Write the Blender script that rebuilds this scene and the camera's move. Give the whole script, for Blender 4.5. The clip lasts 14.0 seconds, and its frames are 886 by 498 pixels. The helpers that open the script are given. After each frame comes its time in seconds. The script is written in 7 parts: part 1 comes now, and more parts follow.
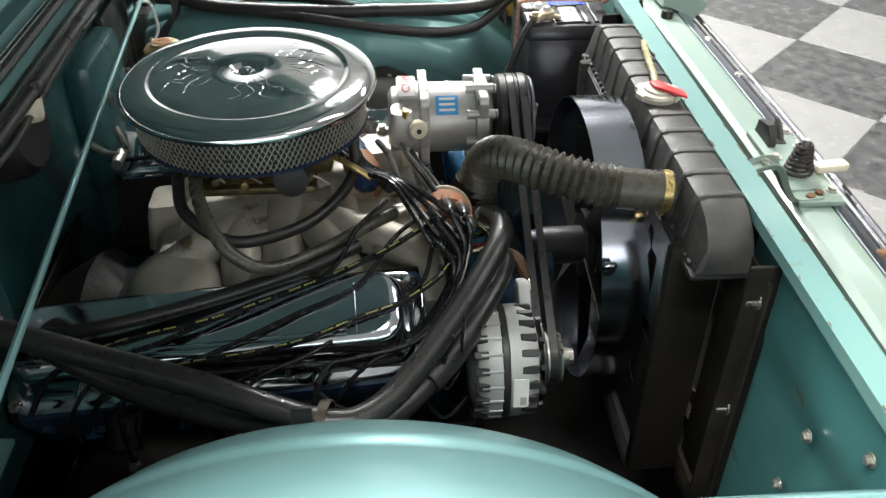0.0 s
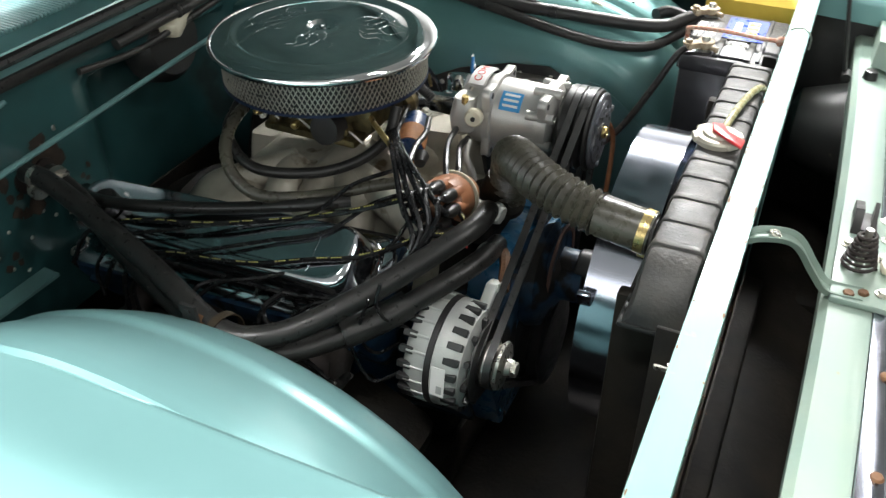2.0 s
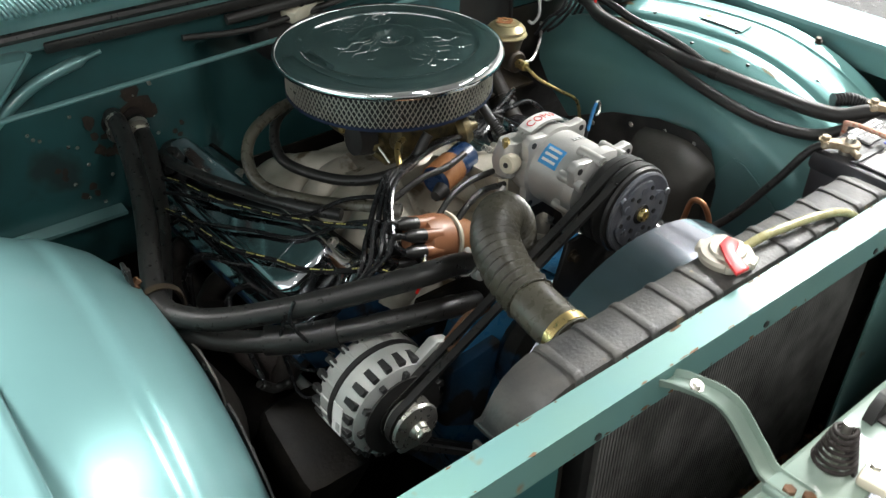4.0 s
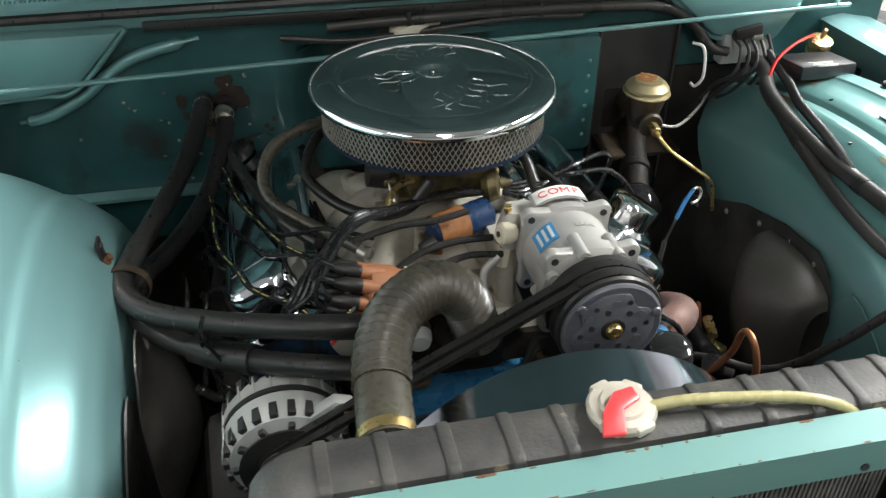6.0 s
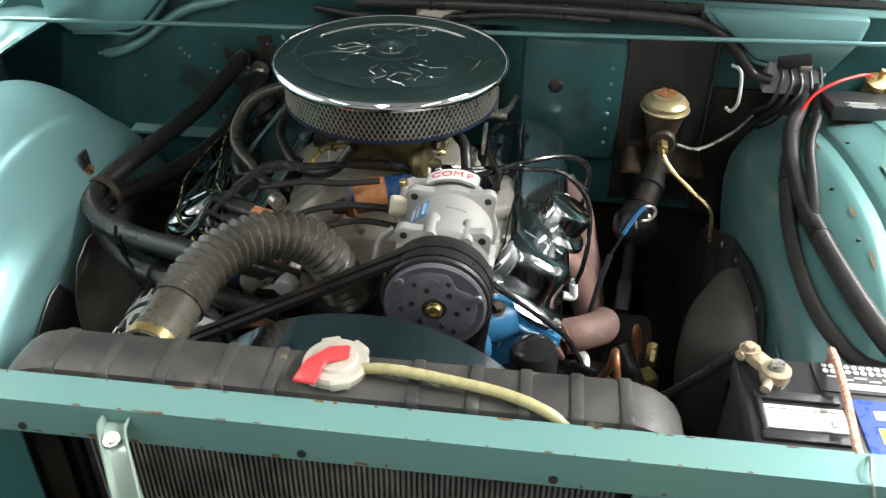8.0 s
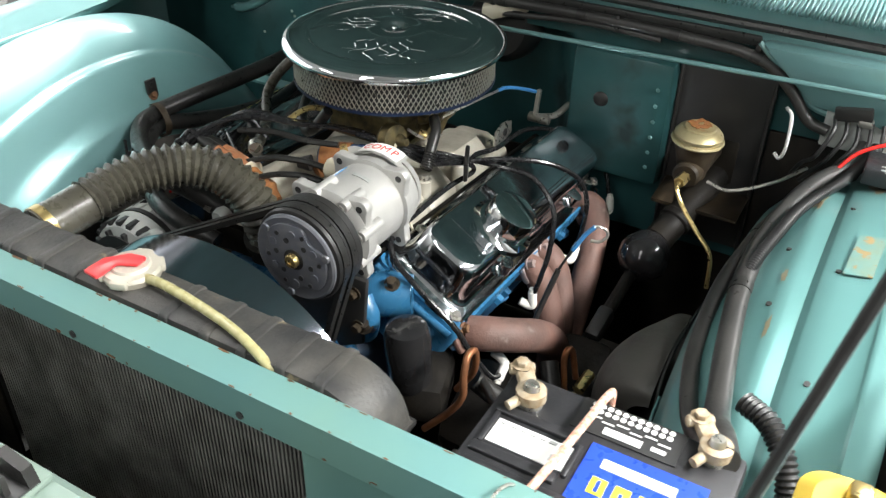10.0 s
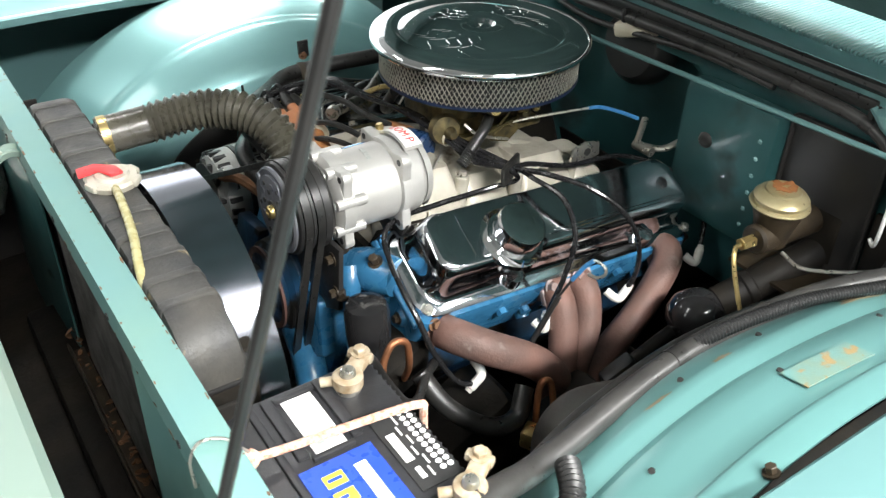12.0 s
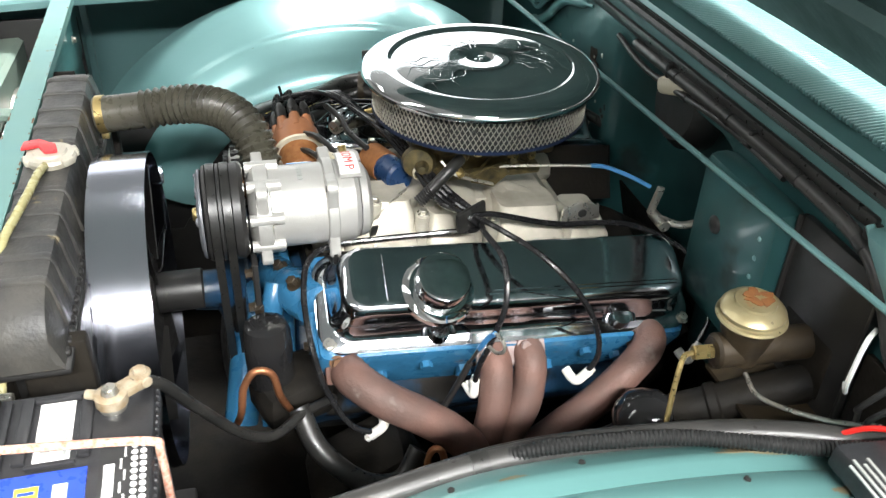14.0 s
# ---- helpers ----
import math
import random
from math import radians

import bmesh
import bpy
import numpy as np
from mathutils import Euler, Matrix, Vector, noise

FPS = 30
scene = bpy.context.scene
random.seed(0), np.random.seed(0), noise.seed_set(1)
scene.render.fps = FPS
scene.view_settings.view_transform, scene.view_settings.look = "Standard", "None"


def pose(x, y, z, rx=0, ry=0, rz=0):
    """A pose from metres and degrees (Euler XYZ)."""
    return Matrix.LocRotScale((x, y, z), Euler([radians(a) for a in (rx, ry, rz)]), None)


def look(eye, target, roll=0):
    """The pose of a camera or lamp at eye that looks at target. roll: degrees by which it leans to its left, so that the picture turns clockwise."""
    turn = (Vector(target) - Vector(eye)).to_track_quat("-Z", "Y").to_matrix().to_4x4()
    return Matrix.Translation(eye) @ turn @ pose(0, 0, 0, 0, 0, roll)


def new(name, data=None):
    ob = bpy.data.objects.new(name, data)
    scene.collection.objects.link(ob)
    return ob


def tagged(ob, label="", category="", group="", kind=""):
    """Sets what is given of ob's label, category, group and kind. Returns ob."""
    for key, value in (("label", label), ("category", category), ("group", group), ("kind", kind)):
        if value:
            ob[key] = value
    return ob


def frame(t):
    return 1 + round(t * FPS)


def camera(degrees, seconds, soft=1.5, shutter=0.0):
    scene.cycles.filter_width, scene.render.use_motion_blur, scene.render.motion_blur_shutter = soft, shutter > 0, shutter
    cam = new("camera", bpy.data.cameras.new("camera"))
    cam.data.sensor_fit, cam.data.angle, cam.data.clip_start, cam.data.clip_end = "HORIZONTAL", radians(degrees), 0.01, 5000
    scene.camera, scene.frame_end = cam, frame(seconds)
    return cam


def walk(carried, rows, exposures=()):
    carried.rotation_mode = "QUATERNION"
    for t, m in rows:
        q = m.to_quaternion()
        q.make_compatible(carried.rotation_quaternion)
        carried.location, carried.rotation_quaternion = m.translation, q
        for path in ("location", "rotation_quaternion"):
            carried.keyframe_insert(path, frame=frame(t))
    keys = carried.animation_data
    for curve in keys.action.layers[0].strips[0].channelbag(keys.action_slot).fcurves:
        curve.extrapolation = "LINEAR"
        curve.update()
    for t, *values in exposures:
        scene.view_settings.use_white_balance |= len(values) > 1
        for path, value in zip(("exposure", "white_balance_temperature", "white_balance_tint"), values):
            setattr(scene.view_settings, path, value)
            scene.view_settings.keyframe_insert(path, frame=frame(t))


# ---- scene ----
cam = camera(54.72, 14.0, soft=1.35, shutter=0.4)
PATH = [
    (0, (-0.0164, -0.0185, 1.7191), (0.0742, 1.1800, 0.8216), 0.26),
    (0.5, (0.1161, -0.0180, 1.7155), (0.0369, 1.1830, 0.8203), 0.20),
    (1, (0.2583, -0.0212, 1.7099), (0.0214, 1.1639, 0.8215), 0.12),
    (1.5, (0.3822, -0.0022, 1.7052), (0.0305, 1.1566, 0.8199), 0.21),
    (2, (0.4949, 0.0231, 1.7033), (-0.0125, 1.1259, 0.8221), 0.16),
    (2.5, (0.6116, 0.0652, 1.7037), (-0.0366, 1.0934, 0.8247), 0.27),
    (3, (0.7066, 0.1423, 1.7046), (-0.0544, 1.0924, 0.8280), 0.37),
    (3.5, (0.7741, 0.2625, 1.7064), (-0.0828, 1.1276, 0.8305), 0.65),
    (6, (0.9106, 0.8598, 1.6935), (-0.2895, 1.1363, 0.8372), 0.73),
    (6.5, (0.9240, 0.9645, 1.6930), (-0.2947, 1.1542, 0.8393), 0.74),
    (7, (0.9535, 1.0870, 1.6909), (-0.2785, 1.1612, 0.8385), 0.84),
    (7.5, (0.9903, 1.2084, 1.6893), (-0.2434, 1.1789, 0.8366), 0.96),
    (8, (0.9988, 1.3146, 1.6875), (-0.2277, 1.1799, 0.8345), 1.00),
    (8.5, (0.9803, 1.4468, 1.6863), (-0.2260, 1.1818, 0.8350), 0.99),
    (9, (0.9589, 1.5747, 1.6851), (-0.2159, 1.1911, 0.8351), 1.10),
    (11.5, (0.6906, 2.0892, 1.6693), (-0.1407, 1.1664, 0.8282), 1.82),
    (12, (0.5958, 2.1522, 1.6726), (-0.1189, 1.1382, 0.8294), 1.87),
    (12.5, (0.5019, 2.1924, 1.6755), (-0.1133, 1.1167, 0.8303), 1.82),
    (13, (0.3774, 2.2217, 1.6787), (-0.1366, 1.0946, 0.8329), 2.00),
    (13.5, (0.2689, 2.2360, 1.6813), (-0.1659, 1.0755, 0.8362), 2.23),
    (14, (0.1662, 2.2484, 1.6829), (-0.1717, 1.0546, 0.8398), 2.46),
]
walk(cam, [(t, look(eye, target, roll)) for t, eye, target, roll in PATH])
scene.view_settings.exposure = 0.0

# ---- light: a showroom with rows of ceiling fluorescents ----
world = bpy.data.worlds.new("world")
scene.world = world
world.use_nodes = True
world.node_tree.nodes["Background"].inputs[0].default_value = (0.9, 0.95, 1.0, 1)
world.node_tree.nodes["Background"].inputs[1].default_value = 0.025
CEILING = 3.9
LAMPS = [(-0.8, -0.4, 340), (3.3, -1.9, 45), (-3.6, -1.4, 120), (-0.2, 4.7, 800), (3.3, 4.7, 60), (-3.6, 4.7, 330), (-1.0, 2.7, 250), (3.0, 1.1, 50), (6.2, 1.1, 40)]
for lx, ly, watts in LAMPS:
    lamp = bpy.data.lights.new("fluorescent_tube", "AREA")
    lamp.shape, lamp.size, lamp.size_y, lamp.energy, lamp.color = "RECTANGLE", 2.4, 0.5, watts, (1.0, 1.0, 0.98)
    new("fluorescent_tube", lamp).matrix_world = pose(lx, ly, CEILING - 0.1)
# daylight in the shop window of the passenger-side wall
daylight = bpy.data.lights.new("window_daylight", "AREA")
daylight.shape, daylight.size, daylight.size_y, daylight.energy, daylight.color = "RECTANGLE", 7.0, 3.08, 125, (0.95, 0.98, 1.0)
new("window_daylight", daylight).matrix_world = pose(0.2, -4.62, 2.44, 90, 0, 0)


# ---- materials ----
def material(name, base, rough=0.5, metal=0.0, other=None, amount=0.35, scale=30.0, bump=0.15, fine=400.0, coat=0.0, stain=None, stain_from=0.62, stain_scale=9.0, ior=1.45, rv=0.09):
    """A surface: base colour mottled with another at a coarse scale, fine grain in roughness and relief, and stains with a ragged edge."""
    m = bpy.data.materials.new(name)
    m.use_nodes = True
    t = m.node_tree
    b = t.nodes["Principled BSDF"]
    co = t.nodes.new("ShaderNodeTexCoord").outputs["Object"]

    def cloud(size, detail=5.0):
        n = t.nodes.new("ShaderNodeTexNoise")
        n.inputs["Scale"].default_value, n.inputs["Detail"].default_value = size, detail
        t.links.new(co, n.inputs["Vector"])
        return n.outputs["Fac"]

    def ramp(value, lo, hi, a=0.0, z=1.0):
        n = t.nodes.new("ShaderNodeMapRange")
        n.inputs[1].default_value, n.inputs[2].default_value, n.inputs[3].default_value, n.inputs[4].default_value = lo, hi, a, z
        t.links.new(value, n.inputs[0])
        return n.outputs[0]

    def mix(fac, a, z):
        n = t.nodes.new("ShaderNodeMix")
        n.data_type = "RGBA"
        t.links.new(fac, n.inputs[0])
        for k, v in ((6, a), (7, z)):
            if isinstance(v, tuple):
                n.inputs[k].default_value = (*v, 1)
            else:
                t.links.new(v, n.inputs[k])
        return n.outputs[2]

    other = other or tuple(c * 0.7 for c in base)
    col = mix(ramp(cloud(scale), 0.35, 0.7, 0.0, amount), tuple(base), tuple(other))
    rough_out = ramp(cloud(fine * 0.25 if rv > 0.03 else 25.0), 0.3, 0.7, max(rough - rv, 0.02), min(rough + rv, 1.0))
    if stain:
        edge = ramp(cloud(stain_scale, 4.0), stain_from, stain_from + 0.06)
        col = mix(edge, col, tuple(stain))
        n = t.nodes.new("ShaderNodeMath")
        n.operation = "MULTIPLY_ADD"
        n.inputs[1].default_value = 0.35
        t.links.new(edge, n.inputs[0])
        t.links.new(rough_out, n.inputs[2])
        rough_out = n.outputs[0]
        if metal:
            t.links.new(ramp(edge, 0.0, 1.0, metal, 0.0), b.inputs["Metallic"])
    t.links.new(col, b.inputs["Base Color"])
    t.links.new(rough_out, b.inputs["Roughness"])
    if not (stain and metal):
        b.inputs["Metallic"].default_value = metal
    b.inputs["IOR"].default_value = ior
    b.inputs["Coat Weight"].default_value, b.inputs["Coat Roughness"].default_value = coat, 0.08
    if bump:
        n = t.nodes.new("ShaderNodeBump")
        n.inputs["Strength"].default_value, n.inputs["Distance"].default_value = bump, 0.002
        t.links.new(cloud(fine), n.inputs["Height"])
        t.links.new(n.outputs[0], b.inputs["Normal"])
    return m


TEAL = material("teal_paint", (0.168, 0.320, 0.322), 0.34, 0.42, (0.138, 0.282, 0.276), 0.6, 5, 0.0, 900, 0.5, (0.22, 0.20, 0.11), 0.74, 6, rv=0.02)
TEAL_OLD = material("worn_teal_paint", (0.124, 0.255, 0.248), 0.46, 0.15, (0.140, 0.262, 0.228), 0.8, 9, 0.02, 300, 0.08, (0.20, 0.12, 0.06), 0.665, 14, rv=0.03)
# body teal darkened, with darker blotches, to hold the hood's shade on the firewall
TEAL_SHADE = material("shaded_firewall_paint", (0.026, 0.090, 0.092), 0.36, 0.10, (0.012, 0.036, 0.037), 0.9, 6, 0.03, 200, 0.3, (0.012, 0.030, 0.030), 0.60, 5, rv=0.03)
# teal with shade mixed into the base colour; the brown stain is rust
TEAL_PANEL_SHADE = material("shaded_inner_panel_paint", (0.055, 0.170, 0.168), 0.36, 0.15, (0.035, 0.105, 0.103), 0.8, 7, 0.03, 300, 0.3, (0.07, 0.035, 0.015), 0.68, 9, rv=0.03)
MINT = material("faded_mint_paint", (0.195, 0.265, 0.228), 0.42, 0.0, (0.23, 0.28, 0.228), 0.8, 9, 0.03, 300, 0.2, (0.28, 0.19, 0.09), 0.72, 22, rv=0.03)
CHROME = material("chrome", (0.80, 0.82, 0.83), 0.045, 1.0, (0.72, 0.75, 0.76), 0.4, 20, 0.0)
CHROME_WORN = material("pitted_chrome", (0.72, 0.74, 0.75), 0.10, 1.0, (0.55, 0.57, 0.58), 0.5, 60, 0.06, 900, 0.0, (0.18, 0.13, 0.09), 0.70, 45)
COVER = material("smudged_chrome", (0.74, 0.77, 0.80), 0.11, 1.0, (0.52, 0.55, 0.61), 0.7, 14, 0.0, 500, 0.0, (0.10, 0.085, 0.10), 0.73, 14, rv=0.07)
POLISHED = material("polished_sheet_steel", (0.56, 0.58, 0.66), 0.15, 1.0, (0.46, 0.48, 0.57), 0.5, 5, 0.0, 300, rv=0.03)
CAST = material("cast_aluminium", (0.51, 0.48, 0.405), 0.44, 0.25, (0.31, 0.28, 0.22), 0.8, 20, 0.3, 500, 0.0, (0.13, 0.10, 0.06), 0.63, 14)
ALLOY = material("machined_aluminium", (0.45, 0.442, 0.422), 0.40, 0.45, (0.54, 0.53, 0.50), 0.6, 18, 0.2, 500)
ALT_GREY = material("grey_cast_housing", (0.44, 0.45, 0.43), 0.5, 0.35, (0.34, 0.35, 0.33), 0.5, 30, 0.3, 500)
STEEL = material("zinc_plated_steel", (0.55, 0.54, 0.50), 0.32, 0.9, (0.42, 0.38, 0.30), 0.5, 60, 0.1, 500)
BRASS = material("brass_fittings", (0.55, 0.42, 0.18), 0.32, 0.9, (0.36, 0.27, 0.12), 0.6, 60, 0.1, 500)
RUBBER = material("black_rubber", (0.013, 0.013, 0.0125), 0.34, 0.0, (0.026, 0.025, 0.023), 0.7, 35, 0.12, 500)
RUBBER_DUSTY = material("dusty_corrugated_rubber", (0.044, 0.041, 0.032), 0.30, 0.0, (0.085, 0.080, 0.058), 0.8, 18, 0.15, 400)
LOOM = material("split_loom_plastic", (0.013, 0.013, 0.013), 0.40, 0.0, (0.020, 0.020, 0.020), 0.6, 40, 0.05, 500)
WIRE = material("black_ignition_wire", (0.010, 0.010, 0.011), 0.22, 0.0, (0.018, 0.018, 0.018), 0.6, 40, 0.03, 500)
BLACK = material("satin_black_paint", (0.014, 0.014, 0.014), 0.42, 0.0, (0.030, 0.028, 0.026), 0.7, 18, 0.10, 300, 0.0, (0.10, 0.09, 0.07), 0.70, 30)
GLOSS_BLACK = material("gloss_black_enamel", (0.012, 0.012, 0.013), 0.10, 0.0, (0.025, 0.024, 0.023), 0.6, 25, 0.0, 300, rv=0.03)
TANK = material("black_painted_tank", (0.028, 0.028, 0.028), 0.50, 0.0, (0.070, 0.066, 0.058), 0.9, 22, 0.4, 220, 0.0, (0.23, 0.19, 0.12), 0.70, 34)
# greasy parts, and also surfaces painted near-black for the bay's deep shade
GRIME_SHADE = material("grime_and_shade_black", (0.008, 0.0075, 0.007), 0.6, 0.0, (0.022, 0.018, 0.013), 0.8, 12, 0.5, 120, ior=1.25)
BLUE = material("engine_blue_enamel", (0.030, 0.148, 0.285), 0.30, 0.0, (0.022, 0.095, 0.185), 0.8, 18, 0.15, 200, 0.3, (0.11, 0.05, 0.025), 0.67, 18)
# darker blue with near-black blotches: block, passenger head, pump and its pulley
BLUE_DARK = material("dark_blotched_blue_enamel", (0.012, 0.055, 0.120), 0.42, 0.0, (0.010, 0.014, 0.018), 1.0, 14, 0.3, 160, 0.0, (0.012, 0.010, 0.008), 0.50, 12)
IRON_DARK = material("dark_cast_iron", (0.022, 0.016, 0.014), 0.7, 0.1, (0.018, 0.014, 0.012), 0.9, 14, 0.4, 200)
RUSTY = material("heat_rusted_iron", (0.175, 0.092, 0.072), 0.62, 0.15, (0.090, 0.060, 0.052), 0.9, 14, 0.4, 200, 0.0, (0.26, 0.21, 0.18), 0.68, 14)
RUST = material("brown_rust", (0.15, 0.070, 0.030), 0.75, 0.0, (0.08, 0.040, 0.020), 0.9, 60, 0.6, 200)
RUST_DARK = material("dark_brown_rust", (0.034, 0.021, 0.013), 0.8, 0.0, (0.016, 0.013, 0.010), 0.9, 50, 0.4, 200)
RUST_ORANGE = material("orange_rust", (0.26, 0.11, 0.035), 0.7, 0.0, (0.20, 0.07, 0.02), 0.9, 120, 0.4, 300)
CARB = material("stained_carburetor_zinc", (0.16, 0.125, 0.055), 0.42, 0.6, (0.05, 0.042, 0.025), 1.0, 60, 0.3, 300)
FINS = material("dusty_radiator_fins", (0.20, 0.195, 0.185), 0.6, 0.2, (0.045, 0.043, 0.04), 0.8, 20, 0.1, 300)
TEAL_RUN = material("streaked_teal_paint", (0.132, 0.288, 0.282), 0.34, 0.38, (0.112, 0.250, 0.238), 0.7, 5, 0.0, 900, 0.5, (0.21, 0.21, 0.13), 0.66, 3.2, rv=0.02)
BROWN_CAST = material("brown_oily_casting", (0.042, 0.030, 0.017), 0.48, 0.2, (0.018, 0.014, 0.010), 0.9, 30, 0.3, 200)
COPPER = material("aged_copper", (0.42, 0.17, 0.08), 0.38, 0.7, (0.22, 0.10, 0.05), 0.8, 40, 0.2, 300)
TAN = material("tan_distributor_cap", (0.35, 0.150, 0.072), 0.40, 0.0, (0.22, 0.09, 0.045), 0.6, 30, 0.05, 400)
BAKELITE = material("coil_blue_enamel", (0.010, 0.030, 0.085), 0.30, 0.0, (0.012, 0.035, 0.085), 0.6, 30, 0.05, 300)
PLASTIC = material("black_battery_plastic", (0.020, 0.020, 0.022), 0.38, 0.0, (0.034, 0.034, 0.036), 0.6, 50, 0.15, 700)
LABEL_BLUE = material("blue_label", (0.020, 0.060, 0.42), 0.32, 0.0, (0.02, 0.05, 0.34), 0.4, 20, 0.0)
LABEL_SKY = material("sky_blue_label", (0.060, 0.290, 0.580), 0.35, 0.0, (0.05, 0.25, 0.5), 0.4, 20, 0.0)
LABEL_WHITE = material("white_label", (0.76, 0.76, 0.74), 0.45, 0.0, (0.66, 0.65, 0.62), 0.5, 40, 0.0)
LABEL_YELLOW = material("yellow_print", (0.72, 0.60, 0.04), 0.4, 0.0, (0.62, 0.50, 0.04), 0.4, 40, 0.0)
LABEL_RED = material("red_print", (0.62, 0.035, 0.030), 0.4, 0.0, (0.5, 0.03, 0.03), 0.4, 40, 0.0)
INK = material("black_print", (0.02, 0.02, 0.02), 0.45, 0.0, (0.04, 0.04, 0.04), 0.4, 40, 0.0)
RED = material("red_plastic", (0.70, 0.045, 0.050), 0.35, 0.0, (0.60, 0.06, 0.06), 0.5, 40, 0.03, 400)
CREAM = material("cream_plastic", (0.62, 0.58, 0.46), 0.42, 0.0, (0.52, 0.46, 0.33), 0.6, 40, 0.05, 400)
TUBE_YELLOW = material("yellowed_clear_tube", (0.37, 0.34, 0.17), 0.28, 0.0, (0.29, 0.26, 0.12), 0.5, 30, 0.03, 400)
BOTTLE = material("yellow_plastic_bottle", (0.66, 0.47, 0.07), 0.36, 0.0, (0.5, 0.34, 0.05), 0.6, 20, 0.05, 300)
ROPE = material("red_flecked_cord", (0.55, 0.45, 0.36), 0.85, 0.0, (0.50, 0.14, 0.08), 1.0, 220, 0.4, 500)
GOLD = material("yellow_zinc_lid", (0.46, 0.40, 0.235), 0.36, 0.6, (0.30, 0.235, 0.11), 0.9, 26, 0.15, 300, 0.0, (0.36, 0.15, 0.04), 0.60, 26)
CORROSION = material("terminal_corrosion", (0.40, 0.34, 0.25), 0.6, 0.25, (0.24, 0.16, 0.08), 0.9, 90, 0.6, 200)
LOOMBLUE = material("light_blue_wire", (0.05, 0.22, 0.48), 0.35, 0.0, None, 0.3, 30, 0.0)
REDWIRE = material("red_wire", (0.62, 0.02, 0.015), 0.35, 0.0, None, 0.3, 30, 0.0)
WHITEBOOT = material("white_ceramic_boot", (0.72, 0.70, 0.66), 0.4, 0.0, (0.5, 0.46, 0.4), 0.6, 40, 0.05, 300)
WALLPAINT = material("showroom_wall_paint", (0.50, 0.50, 0.49), 0.7, 0.0, (0.42, 0.42, 0.41), 0.5, 2, 0.05, 60)
CEILPAINT = material("ceiling_paint", (0.42, 0.42, 0.41), 0.8, 0.0, (0.36, 0.36, 0.35), 0.5, 2, 0.05, 60)
TILE_LIGHT = material("light_grey_vinyl", (0.185, 0.182, 0.176), 0.22, 0.0, (0.150, 0.147, 0.142), 0.6, 9, 0.03, 60)
TILE_DARK = material("black_vinyl", (0.034, 0.034, 0.036), 0.22, 0.0, (0.085, 0.084, 0.082), 0.9, 14, 0.03, 60)
# underside teal with its dimness put into the colour, for the chrome reflections
HOOD_UNDER = material("dimmed_teal_hood_underside", (0.080, 0.140, 0.136), 0.5, 0.0, (0.050, 0.092, 0.088), 0.8, 6, 0.3, 80)
MESHMETAL = material("bright_filter_mesh", (0.62, 0.60, 0.52), 0.34, 0.8, (0.50, 0.47, 0.38), 0.5, 60, 0.0)
# the pale mottle paints both dusty scuffs and streaks of highlight
SHIELD = material("scuffed_highlit_rubber_sheet", (0.012, 0.012, 0.011), 0.5, 0.0, (0.14, 0.13, 0.115), 0.9, 5, 0.3, 150)
# shield rubber again in a greyer tone, standing for the light on its bulge
SHIELD_LIT = material("lit_shield_rubber", (0.040, 0.038, 0.033), 0.5, 0.0, (0.072, 0.068, 0.060), 0.9, 7, 0.25, 160)
SHEATH = material("greyed_loom_sheath", (0.026, 0.025, 0.024), 0.36, 0.0, (0.050, 0.048, 0.045), 0.8, 16, 0.1, 300)
NAVY = material("navy_rubber", (0.008, 0.016, 0.042), 0.4, 0.0, (0.006, 0.010, 0.024), 0.6, 30, 0.05, 300)
PLATE = material("rusty_painted_plate", (0.115, 0.235, 0.225), 0.42, 0.2, (0.16, 0.21, 0.15), 0.9, 40, 0.1, 300, 0.1, (0.21, 0.145, 0.06), 0.54, 55, rv=0.03)
GLASS = bpy.data.materials.new("windscreen_glass")
GLASS.use_nodes = True
GLASS.node_tree.nodes["Principled BSDF"].inputs["Transmission Weight"].default_value = 1.0
GLASS.node_tree.nodes["Principled BSDF"].inputs["Roughness"].default_value = 0.02


# ---- mesh tools ----
def vec(p):
    return Vector(p)


def thing(name, at, label, category, group="", kind=""):
    ob = new(name)
    ob.location = at
    ob.empty_display_size = 0.02
    return tagged(ob, label, category, group, kind)


ORIGINS = {}


def part(name, bm, mat, parent=None, label="", angle=38, kind=""):
    """Links a bmesh in world coordinates as one mesh object under a thing or a part."""
    base = Vector((0, 0, 0))
    if parent is not None:
        base = ORIGINS.get(parent.name, parent.location.copy() if parent.parent is None else Vector((0, 0, 0)))
    bmesh.ops.recalc_face_normals(bm, faces=bm.faces)
    bm.transform(Matrix.Translation(-base))
    me = bpy.data.meshes.new(name)
    bm.to_mesh(me)
    bm.free()
    me.materials.append(mat)
    for p in me.polygons:
        p.use_smooth = True
    me.set_sharp_from_angle(angle=radians(angle))
    ob = new(name, me)
    if parent is not None:
        ob.parent = parent
    ORIGINS[ob.name] = base
    return tagged(ob, label, kind=kind) if label or kind else ob


def spline(pts, n=8):
    """Catmull-Rom through the points."""
    p = [Vector(q) for q in pts]
    p = [2 * p[0] - p[1]] + p + [2 * p[-1] - p[-2]]
    out = []
    for i in range(1, len(p) - 2):
        a, b, c, d = p[i - 1 : i + 3]
        for k in range(n):
            t = k / n
            out.append(0.5 * (2 * b + (c - a) * t + (2 * a - 5 * b + 4 * c - d) * t * t + (3 * b - a - 3 * c + d) * t**3))
    return out + [p[-2]]


